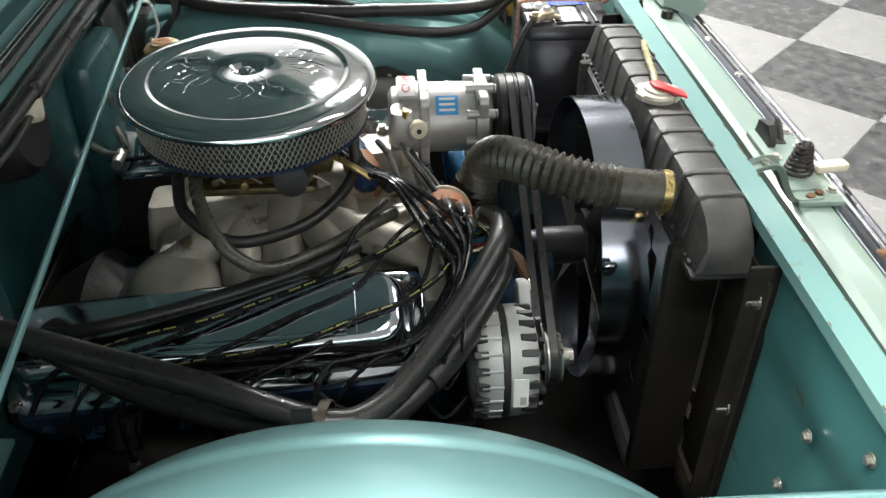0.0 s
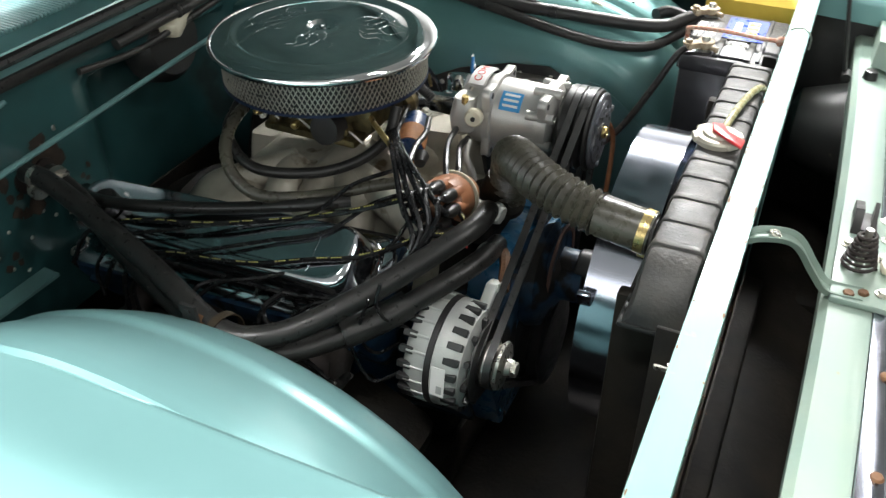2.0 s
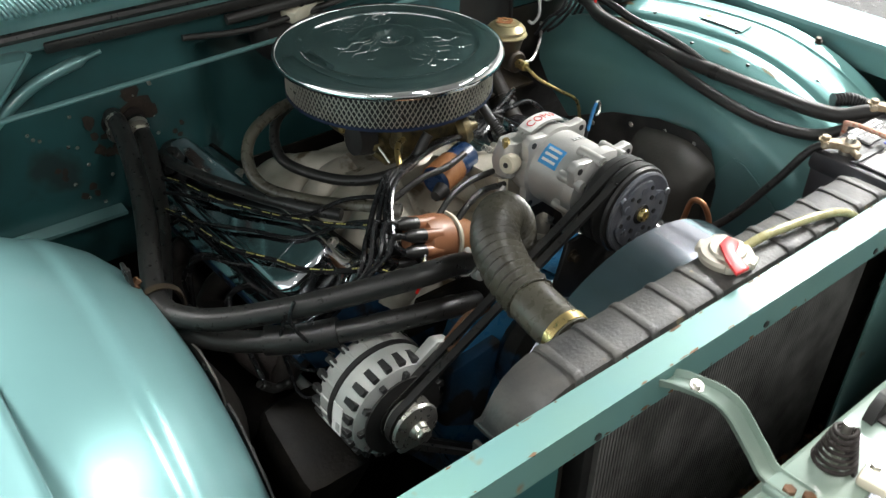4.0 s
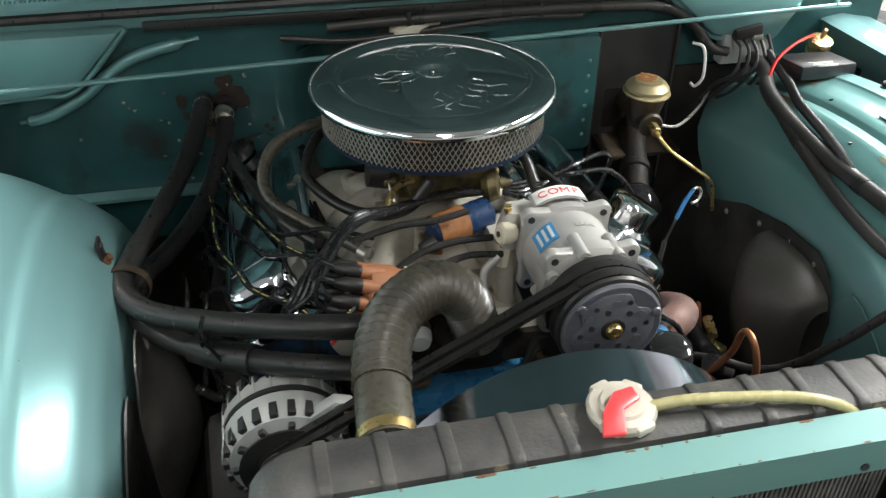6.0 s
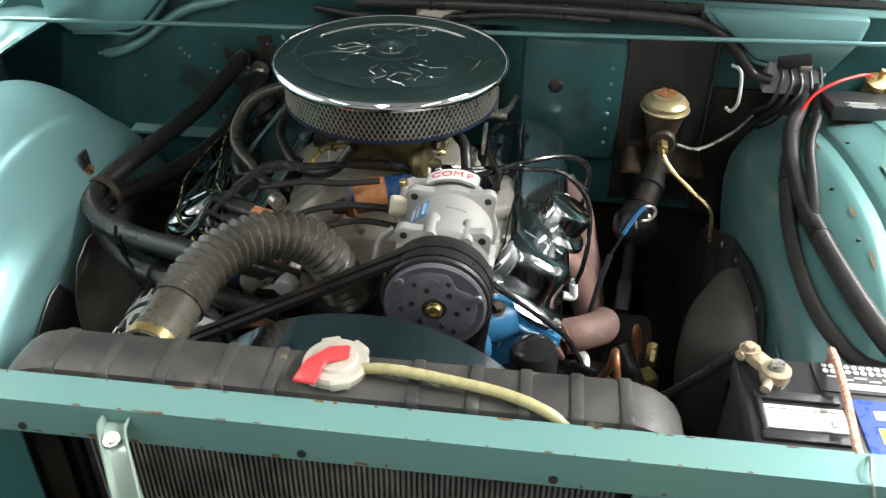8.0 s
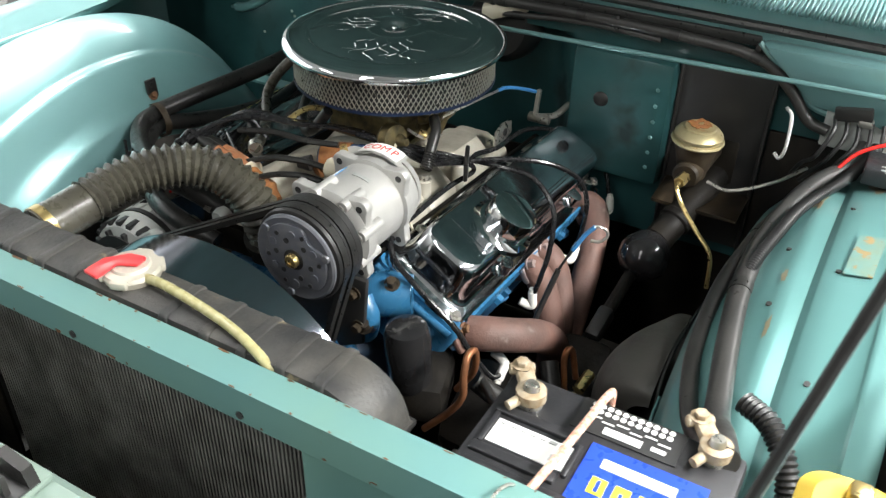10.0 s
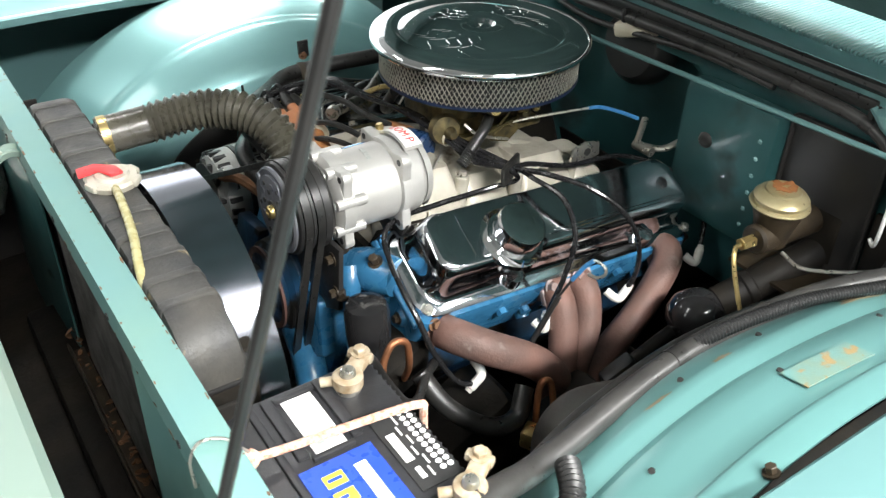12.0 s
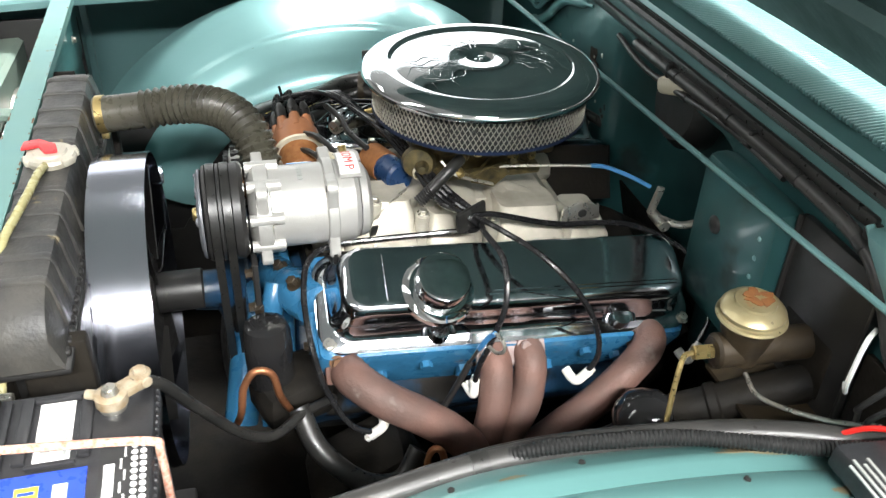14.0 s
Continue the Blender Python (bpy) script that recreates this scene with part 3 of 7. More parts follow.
# support side panels beside the radiator
for y0, y1 in ((0.30, 0.835), (1.432, 2.02)):
    bm = sheet(lambda u, v: (0.452 + 0.022 * max(0.0, 1 - 8 * u) * (y0 > 1) + 0.012 * math.sin(math.pi * u) * (v > 0.2) + 0.03 * max(0, v - 0.8), y0 + (y1 - y0) * u, 1.112 - 0.62 * v), 16, 20, 0.003)
    # the passenger side takes the teal darkened for shade
    panel = part("support_panel", bm, TEAL_PANEL_SHADE if y0 < 1 else TEAL_OLD, body)
    for dy, z in ((0.30, 0.97), (0.20, 1.05), (0.10, 0.93), (0.32, 0.86), (0.15, 0.80)):
        part("bolt", hexbolt((0.447, y0 + dy, z), (-1, 0, 0), 0.0055, 0.006), STEEL, panel)
# lower cross member with flaking rust
bm = block((0.47, 1.10, 0.62), (0.09, 0.86, 0.05), bevel=0.012)
low = part("lower_crossmember", bm, GRIME_SHADE, body)
bm = bmesh.new()
for k in range(100):
    m = pose(0.453 + 0.02 * chip_rnd.random() ** 2, chip_rnd.uniform(0.80, 1.48), 0.662 + chip_rnd.uniform(-0.001, 0.012), chip_rnd.uniform(-35, 35), chip_rnd.uniform(-35, 35), chip_rnd.uniform(0, 180))
    flake(m, chip_rnd.uniform(0.005, 0.014), chip_rnd.uniform(0.006, 0.022), chip_rnd, bm, 0.001)
part("flaking_rust", bm, RUST, low, kind="stuff")

part("lower_lip", prism([(0.452, 0.86, 0.668), (0.470, 0.86, 0.664), (0.474, 0.86, 0.684), (0.478, 0.86, 0.684), (0.476, 0.86, 0.655), (0.452, 0.86, 0.655)], (0, 0.62, 0), bevel=0.001), BROWN_CAST, low)
# chassis rails, and an added near-black sheet as shade at the bay's bottom
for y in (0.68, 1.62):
    part("chassis_rail", block((-0.05, y, 0.50), (1.5, 0.07, 0.13), bevel=0.012), GRIME_SHADE, body)
part("bay_shade_sheet", sheet(lambda u, v: (-0.75 + 1.46 * u, 0.30 + 1.72 * v, 0.36 + 0.02 * math.sin(7 * u + 5 * v)), 12, 12, 0.004), GRIME_SHADE, body)
part("axle_beam", block((0.0, MID, 0.42), (0.14, 1.0, 0.12), bevel=0.03), GRIME_SHADE, body)
# near-black for the shaded gap between support bar and header panel
part("valance", sheet(lambda u, v: (0.46 + 0.26 * v, 0.19 + 1.94 * u, 0.58 - 0.10 * v + 0.03 * math.sin(math.pi * v)), 12, 8, 0.003), GRIME_SHADE, body)

# firewall with its returned lip, raised panel and toe board
def firewall_point(u, v):
    y, z = 0.24 + 1.84 * u, 1.192 - 0.42 * v
    x = -0.535
    bulge = max(0.0, 1 - abs(y - 1.10) / 0.19)
    x -= 0.07 * min(1.0, bulge * 3) * (z < 1.13)
    return (x, y, z)


firewall = part("firewall", sheet(firewall_point, 92, 22, 0.003), TEAL_SHADE, body, "turquoise firewall with rusty stains and rivets")
part("lip", prism([(-0.530, 0, 0.882), (-0.500, 0, 0.880), (-0.500, 0, 0.874), (-0.530, 0, 0.872)], (0, 0.24, 0)), TEAL, firewall).location.y = 0.50
# toe board near-black for grime and the shade below the firewall
part("toe_board", sheet(lambda u, v: (-0.56 - 0.10 * v, 0.24 + 1.84 * u, 0.87 - 0.50 * v), 10, 6, 0.004), GRIME_SHADE, body)
raised = part("raised_panel", block((-0.512, 1.385, 1.01), (0.05, 0.19, 0.24), bevel=0.018), TEAL_SHADE, firewall)
for z in (0.93, 0.96, 0.99, 1.02, 1.05, 1.08):
    part("rivet", lathe([(0, 0.002), (0.003, 0.0015), (0.004, 0)], (-0.487, 1.455, z), (1, 0, 0), 10), TEAL, firewall)
part("plug", lathe([(0, 0.006), (0.008, 0.005), (0.013, 0.002), (0.014, 0)], (-0.487, 1.355, 1.04), (1, 0, 0), 16), BLACK, firewall)
# curved stiffening beads
part("bead", tube([(-0.532, 0.452, 1.030), (-0.524, 0.50, 1.040), (-0.522, 0.56, 1.070), (-0.522, 0.615, 1.112), (-0.522, 0.67, 1.140), (-0.532, 0.765, 1.158)], lambda i: 0.010 if 2 < i < 38 else 0.004, 12), TEAL, firewall)
# cowl corner gussets over both ends of the firewall
for ys in ([(1.600, 1.194), (1.700, 1.108), (1.790, 1.100), (1.828, 1.086), (1.870, 1.150), (1.880, 1.194)], [(0.655, 1.194), (0.560, 1.097), (0.500, 1.090), (0.425, 1.086), (0.385, 1.110), (0.370, 1.194)]):
    gm = prism([(-0.532, y, z) for y, z in ys], (0.046, 0, 0), bevel=0.014)
    part("cowl_gusset", gm, TEAL, firewall)
    part("flange", tube([(-0.505, y, z - 0.003) for y, z in ys[:4]], 0.0055, 8), TEAL, firewall)
for k in range(22):
    y, z = random.uniform(0.54, 0.86), random.uniform(0.89, 1.09)
    part("rivet", lathe([(0, 0.002), (0.0024, 0.0016), (0.0035, 0)], (-0.5315, y, z), (1, 0, 0), 8), STEEL, firewall)

fw_rnd = random.Random(21)
for y, z, n, spread, size in ((0.776, 1.040, 12, 0.026, 0.050), (0.735, 1.000, 5, 0.014, 0.030), (0.655, 0.975, 3, 0.008, 0.022), (0.700, 0.925, 3, 0.010, 0.022), (0.872, 0.985, 3, 0.010, 0.020)):
    bm = bmesh.new()
    for k in range(n):
        flake(pose(-0.5310 + 0.00025 * k, y + fw_rnd.gauss(0, spread), z + fw_rnd.gauss(0, spread), 0, 90, 0), size * fw_rnd.uniform(0.5, 1.0), size * fw_rnd.uniform(0.5, 1.0), fw_rnd, bm, 0.0001)
    part("rust_patch", bm, RUST_DARK, firewall, "brown rust bleeding round the heater pipes")
# cowl: rolled front edge, channel, gasket and ribbed air intake
cowl = part("cowl_panel", sheet(lambda u, v: (-0.520 - 0.43 * v, 0.20 + 1.92 * u, 1.188 + 0.012 * math.sin(math.pi * min(1, v * 5)) * (v < 0.2) - 0.022 * (0.09 < v < 0.19) + 0.05 * max(0, v - 0.3) ), 24, 40, 0.003), TEAL, body)
part("gasket", tube([(-0.545, 0.30, 1.200), (-0.545, 1.0, 1.204), (-0.545, 2.02, 1.200)], 0.009, 8), RUBBER, cowl)
part("gasket", tube([(-0.562, 0.30, 1.196), (-0.562, 1.16, 1.199), (-0.562, 2.02, 1.196)], 0.006, 8), RUBBER, cowl)
# black strip added for the shade the cowl overhang casts on the firewall
part("cowl_shade_strip", block((-0.516, 1.14, 1.1885), (0.010, 0.92, 0.018), bevel=0.004), RUBBER, cowl, "black strip added as shade under the cowl edge")
slat_mesh = None
for k in range(210):
    y = 0.36 + 1.60 * k / 209
    if slat_mesh is None:
        ob = part("slat", block((-0.706, y, 1.2165), (0.190, 0.0046, 0.008), (0, 3, 0), 0.0015, seg=1), TEAL, cowl)
        slat_mesh, slat_y = ob.data, y
    else:
        ob = new("slat", slat_mesh)
        ob.parent, ob.location = cowl, (0, y - slat_y, 0)
part("windscreen_gasket", tube([(-0.905, 0.28, 1.235), (-0.925, 1.16, 1.245), (-0.905, 2.04, 1.235)], 0.014, 10), RUBBER, body)
part("windscreen", sheet(lambda u, v: (-0.92 - 0.24 * v, 0.30 + 1.72 * u, 1.245 + 0.42 * v), 8, 6, 0.005), GLASS, body).visible_shadow = False
for y, ln in ((0.62, 0.40), (1.35, 0.40)):
    wiper = thing("wiper_arm", (-0.87, y, 1.235), "black wiper arm lying along the windscreen base", "wiper", "wipers")
    part("pivot", cyl((-0.87, y, 1.225), (-0.87, y, 1.255), 0.012, 12), BLACK, wiper)
    part("arm", tube([(-0.87, y, 1.25), (-0.89, y + 0.15, 1.27), (-0.93, y + ln, 1.29)], 0.005, 8), BLACK, wiper)
part("cabin_bulkhead", block((-1.30, MID, 0.85), (0.06, 1.8, 0.9), bevel=0.01), GRIME_SHADE, body)
part("cab_roof", sheet(lambda u, v: (-1.14 - 0.80 * v, 0.22 + 1.88 * u, 1.685 + 0.05 * math.sin(math.pi * v)), 6, 6, 0.02), TEAL, body)

# front header panel, trim and bumper
def header_point(u, v):
    y = 0.26 + 1.80 * u
    prof2 = [(0.585, 0.945), (0.582, 1.004), (0.590, 1.010), (0.636, 1.008), (0.640, 1.006)]
    k = v * (len(prof2) - 1)
    i = min(int(k), len(prof2) - 2)
    f = k - i
    return (prof2[i][0] * (1 - f) + prof2[i + 1][0] * f - 0.02 * (2 * u - 1) ** 2, y, prof2[i][1] * (1 - f) + prof2[i + 1][1] * f)


header = part("header_panel", sheet(header_point, 30, 12, 0.003), MINT, body, "faded mint green grille header panel with rust spots")
trim = part("grille_trim", sheet(lambda u, v: (0.642 + 0.045 * v - 0.02 * (2 * u - 1) ** 2, 0.24 + 1.84 * u, 1.010 - 0.004 * v - 0.02 * v * v), 30, 5, 0.003), POLISHED, body, "dull aluminium grille trim with screws")
for y in (0.50, 0.72, 0.88, 1.02, 1.24, 1.45, 1.62):
    part("screw", lathe([(0, 0.004), (0.006, 0.003), (0.008, 0)], (0.662 - 0.02 * ((y - MID) / 0.92) ** 2, y, 1.0085), (0, 0, 1), 10), RUST if y in (0.72, 0.88) else STEEL, trim)
part("grille_shell", sheet(lambda u, v: (0.690 + 0.03 * v - 0.02 * (2 * u - 1) ** 2, 0.24 + 1.84 * u, 0.985 - 0.25 * v), 20, 6, 0.003), CHROME_WORN, body, "chrome grille shell")
part("gasket", tube([(0.672, 0.25, 1.000), (0.690, 1.16, 1.000), (0.672, 2.07, 1.000)], 0.005, 8), RUBBER, trim)
bumper = thing("front_bumper", (0.82, MID, 0.62), "white painted steel front bumper", "bumper")
part("bar", sheet(lambda u, v: (0.80 + 0.05 * math.sin(math.pi * v) - 0.10 * (2 * u - 1) ** 4, 0.16 + 2.0 * u, 0.52 + 0.18 * v), 24, 8, 0.004), LABEL_WHITE, bumper)
# headlamp buckets and fender noses
for side in (-1, 1):
    p = Vector((0.60, across(0.64, side), 0.86))
    bucket = part("headlamp_bucket", lathe([(0.03, -0.13), (0.075, -0.11), (0.10, -0.03), (0.105, 0.03), (0.095, 0.035), (0.09, -0.02), (0.03, -0.1)], p, (1, 0, 0), 28), STEEL if side < 0 else BLACK, body, "bare grey steel headlamp bucket" if side < 0 else "")
    part("fender_nose", sheet(lambda u, v: (0.60 + 0.10 * u, across(0.60 + 0.36 * v, side), 1.075 - 0.05 * u * u - 0.03 * v), 8, 12, 0.05), MINT, body)
    part("hood_bumper", lathe([(0, 0.02), (0.012, 0.018), (0.014, 0.0)], (0.60, across(0.57, side), 1.01), (0, 0, 1), 16), RUBBER, body)

part("lower_valance", sheet(lambda u, v: (0.722 + 0.02 * v - 0.02 * (2 * u - 1) ** 2, 0.20 + 1.92 * u, 0.74 - 0.32 * v), 16, 6, 0.003), GRIME_SHADE, body)
for side in (-1, 1):
    part("nose_side", block((0.575, across(0.955, side), 0.80), (0.25, 0.012, 0.50), bevel=0.004), TEAL, body)
    part("radiator_baffle", block((0.434, across(0.400, side), 0.79), (0.044, 0.006, 0.60), bevel=0.002), GRIME_SHADE, body)
    part("nose_baffle", block((0.575, across(0.80, side), 0.79), (0.25, 0.01, 0.52), bevel=0.003), BLACK, body)
# diagonal stay from the bar to the header panel
stay = thing("latch_support_stay", (0.56, 1.0, 1.05), "cranked mint green steel stay with rusty bolted foot", "bracket")
path = spline([(0.470, 0.955, 1.098), (0.495, 0.962, 1.106), (0.530, 0.985, 1.092), (0.560, 1.003, 1.045), (0.582, 1.008, 1.020), (0.625, 1.010, 1.018)], 8)
bm = bmesh.new()
rings = []
for i, p in enumerate(path):
    d = (path[min(i + 1, len(path) - 1)] - path[max(i - 1, 0)]).normalized()
    side_v = Vector((0, 1, 0))
    up = d.cross(side_v).normalized()
    rings.append([bm.verts.new(p + side_v * a + up * b) for a, b in ((-0.014, 0.006), (-0.011, -0.003), (0.011, -0.003), (0.014, 0.006), (0.012, 0.007), (0.009, 0.0), (-0.009, 0.0), (-0.012, 0.007))])
for a, b in zip(rings, rings[1:]):
    for k in range(8):
        bm.faces.new((a[k], a[(k + 1) % 8], b[(k + 1) % 8], b[k]))
part("strap", bm, MINT, stay)
for p in ((0.608, 1.004, 1.020), (0.625, 1.012, 1.020)):
    part("bolt", hexbolt(p, (0, 0, 1), 0.007, 0.005), RUST, stay)
part("bolt", hexbolt((0.505, 0.966, 1.108), (0.3, 0, 1), 0.005, 0.004), STEEL, stay)

# hood latch: plate, spring, striker
latch = thing("hood_latch", (0.62, 1.12, 1.01), "hood latch plate with a conical coil spring", "latch")
part("plate", block((0.622, 1.10, 1.017), (0.072, 0.22, 0.010), bevel=0.003), MINT, latch)
helix = [Vector((0.615 + (0.022 - 0.012 * k / 140) * math.cos(k * 0.32), 1.070 + (0.022 - 0.012 * k / 140) * math.sin(k * 0.32), 1.024 + 0.00036 * k)) for k in range(141)]
part("spring", sweep(bmesh.new(), helix, 0.0024, 6), IRON_DARK, latch, "dark coil spring")
part("pin", cyl((0.615, 1.07, 1.02), (0.615, 1.07, 1.082), 0.005, 10), STEEL, latch)
part("hook", prism([(0.600, 1.15, 1.022), (0.600, 1.21, 1.022), (0.600, 1.205, 1.045), (0.600, 1.17, 1.052), (0.600, 1.155, 1.040)], (0.012, 0, 0)), BLACK, latch)
part("hook", prism([(0.625, 1.16, 1.022), (0.625, 1.20, 1.022), (0.625, 1.20, 1.050), (0.625, 1.18, 1.044)], (0.006, 0, 0)), BLACK, latch)
part("slot", block((0.618, 1.185, 1.0235), (0.032, 0.05, 0.003), bevel=0.001), INK, latch)
for x, y in ((0.600, 1.12), (0.645, 1.10), (0.648, 1.02), (0.650, 1.15), (0.648, 1.20)):
    part("bolt", hexbolt((x, y, 1.022), (0, 0, 1), 0.0065, 0.005), STEEL, latch)
part("lever", block((0.668, 1.075, 1.03), (0.055, 0.022, 0.014), (0, 0, 8), 0.005), CREAM, latch)

# hood held up on its prop
hood = thing("hood", (-0.62, MID, 1.22), "raised turquoise hood with a dark braced underside", "hood")
A = radians(47)


def hood_point(u, v, lift=0.0):
    r = 0.02 + 1.36 * u
    y = 0.34 + 1.64 * v
    return (-0.66 + r * math.cos(A) - math.sin(A) * (lift + 0.03 * math.sin(math.pi * v)), y, 1.24 + r * math.sin(A) + math.cos(A) * (lift + 0.03 * math.sin(math.pi * v)))


# inner sheet of the hood, in the dimmed teal
part("pad", sheet(lambda u, v: hood_point(0.03 + 0.94 * u, 0.03 + 0.94 * v, 0.022), 12, 16, 0.004), HOOD_UNDER, hood, "teal hood underside, its colour dimmed for shade")
part("skin", sheet(lambda u, v: hood_point(u, v, 0.03), 20, 24, 0.004), TEAL, hood)
for v0, v1, u0, u1 in ((0.0, 0.08, 0.0, 1.0), (0.92, 1.0, 0.0, 1.0), (0.0, 1.0, 0.0, 0.10), (0.0, 1.0, 0.92, 1.0), (0.46, 0.54, 0.1, 0.92)):
    part("brace", sheet(lambda u, v: hood_point(u0 + (u1 - u0) * u, v0 + (v1 - v0) * v, 0.0), 8, 10, 0.02), HOOD_UNDER, hood)

rod = thing("hood_prop_rod", (0.55, 1.765, 1.05), "thin dark steel hood prop rod standing on the radiator support", "prop rod")
part("shaft", tube([(0.560, 1.755, 1.00), (0.546, 1.767, 1.05), (0.478, 1.831, 1.40), (0.401, 1.903, 1.80), (0.353, 1.945, 2.08), (0.325, 1.965, 2.26)], 0.0042, 8), BLACK, rod)
part("foot", cyl((0.560, 1.740, 1.00), (0.560, 1.770, 1.00), 0.009, 12), BLACK, rod)

torsion = thing("hood_torsion_rod", (-0.42, MID, 1.155), "slim turquoise torsion rod spanning the bay before the firewall", "rod")
part("shaft", tube([(-0.50, 0.33, 1.16), (-0.36, 0.36, 1.157), (-0.362, 0.42, 1.157), (-0.42, 1.16, 1.157), (-0.475, 1.90, 1.157), (-0.478, 1.935, 1.160), (-0.50, 1.95, 1.195), (-0.505, 1.95, 1.225)], 0.0042, 8), TEAL, torsion)

# checkered floor tiles, laid on the diagonal to the truck; those far from it are joined
tile_mesh = {}
S = 0.60
far = {True: bmesh.new(), False: bmesh.new()}
for i in range(-22, 24):
    for j in range(-22, 24):
        cx, cy = 2.05 + (i - j) * S * math.sqrt(0.5), 3.47 + (i + j) * S * math.sqrt(0.5)
        if not (X0 + 0.45 < cx < X1 - 0.45 and Y0 + 0.45 < cy < Y1 - 0.45):
            continue
        dark = (i + j) % 2 == 0
        if not (-3.0 < cx < 6.0 and -2.6 < cy < 6.8):
            h = (S - 0.004) * math.sqrt(0.5)
            top = [far[dark].verts.new((cx + dx, cy + dy, 0.004)) for dx, dy in ((h, 0), (0, h), (-h, 0), (0, -h))]
            low_v = [far[dark].verts.new((v.co.x, v.co.y, -0.003)) for v in top]
            far[dark].faces.new(top)
            for k in range(4):
                far[dark].faces.new((top[k], low_v[k], low_v[(k + 1) % 4], top[(k + 1) % 4]))
            continue
        if dark not in tile_mesh:
            ob = part("tile", block((0, 0, 0), (S - 0.004, S - 0.004, 0.008), (0, 0, 45), 0.001, seg=1), TILE_DARK if dark else TILE_LIGHT, floor)
            tile_mesh[dark] = ob.data
        else:
            ob = new("tile", tile_mesh[dark])
            ob.parent = floor
        ob.location = (cx, cy, 0.0)
for dark in (True, False):
    part("far_tiling", far[dark], TILE_DARK if dark else TILE_LIGHT, floor, kind="stuff")
# plain cab shell behind the bay
for side in (-1, 1):
    part("cab_side", block((-1.34, across(0.955, side), 0.80), (1.30, 0.04, 0.84), bevel=0.015), TEAL, body)
    for x, lean in ((-1.02, -30), (-1.86, 0)):
        part("pillar", block((x, across(0.90, side), 1.44), (0.07, 0.06, 0.56), (0, lean, 0), 0.015), TEAL, body)
part("cab_back", block((-1.97, MID, 0.80), (0.05, 1.90, 0.84), bevel=0.015), TEAL, body)
# front wheels inside the wheel houses carry the truck
for side in (-1, 1):
    wheel = part("wheel", lathe([(0, -0.05), (0.15, -0.05), (0.19, -0.07), (0.19, 0.07), (0.15, 0.06), (0, 0.06)], (-0.05, across(0.78, side), 0.37), (0, side, 0), 28), STEEL, body)
    part("tyre", ring_loop([(0.20, -0.08), (0.33, -0.10), (0.366, -0.07), (0.366, 0.07), (0.33, 0.10), (0.20, 0.08)], (-0.05, across(0.78, side), 0.37), (0, 1, 0), 40), RUBBER, wheel)


# ---- engine ----
PITCH, LEANOUT = radians(4.5), radians(30)
ENG_O = Vector((0.07, 1.082, 0.953))
FWD, UPE = Vector((math.cos(PITCH), 0, math.sin(PITCH))), Vector((-math.sin(PITCH), 0, math.cos(PITCH)))


def eng(u, v, w):
    """A place in the engine: u back from the front of the heads, v towards the driver, w above the gasket line."""
    return ENG_O - FWD * u + Vector((0, v, 0)) + UPE * w


def bank(side, u, o, h):
    """A place on a cylinder bank: o outwards along its gasket, h above it."""
    c, s = math.cos(LEANOUT), math.sin(LEANOUT)
    return eng(u, side * (0.231 + o * c + h * s), h * c - o * s)


def loft(levels, place, bm=None, corner=6):
    """Rounded rectangles (u0, u1, o0, o1, radius, h) stacked through place(u, o, h)."""
    bm = bm or bmesh.new()
    rings = []
    for u0, u1, o0, o1, r, h in levels:
        ring = []
        for cu, co, a0 in ((u1 - r, o1 - r, 0), (u0 + r, o1 - r, 90), (u0 + r, o0 + r, 180), (u1 - r, o0 + r, 270)):
            for k in range(corner + 1):
                a = radians(a0 + 90 * k / corner)
                ring.append(bm.verts.new(place(cu + r * math.cos(a), co + r * math.sin(a), h)))
        rings.append(ring)
    n = len(rings[0])
    for a, b in zip(rings, rings[1:]):
        for k in range(n):
            bm.faces.new((a[k], a[(k + 1) % n], b[(k + 1) % n], b[k]))
    bm.faces.new(rings[0][::-1])
    bm.faces.new(rings[-1])
    return bm


engine = thing("engine", (0, 1.10, 0.55), "blue painted V8 engine with chrome valve covers", "engine")
bm = prism([eng(-0.02, -0.15, -0.14), eng(-0.02, -0.20, -0.24), eng(-0.02, -0.11, -0.36), eng(-0.02, 0.11, -0.36), eng(-0.02, 0.20, -0.24), eng(-0.02, 0.15, -0.14), eng(-0.02, 0.07, -0.06), eng(-0.02, -0.07, -0.06)], -FWD * 0.55, bevel=0.006)
part("block", bm, BLUE_DARK, engine)
part("oil_pan", loft([(0.02, 0.50, -0.09, 0.09, 0.03, -0.36), (0.05, 0.47, -0.08, 0.08, 0.03, -0.46)], eng), GRIME_SHADE, engine)
part("transmission", lathe([(0, 0), (0.16, 0), (0.19, 0.05), (0.12, 0.20), (0.10, 0.42), (0, 0.42)], eng(0.52, 0, -0.22), -FWD, 24), GRIME_SHADE, engine)
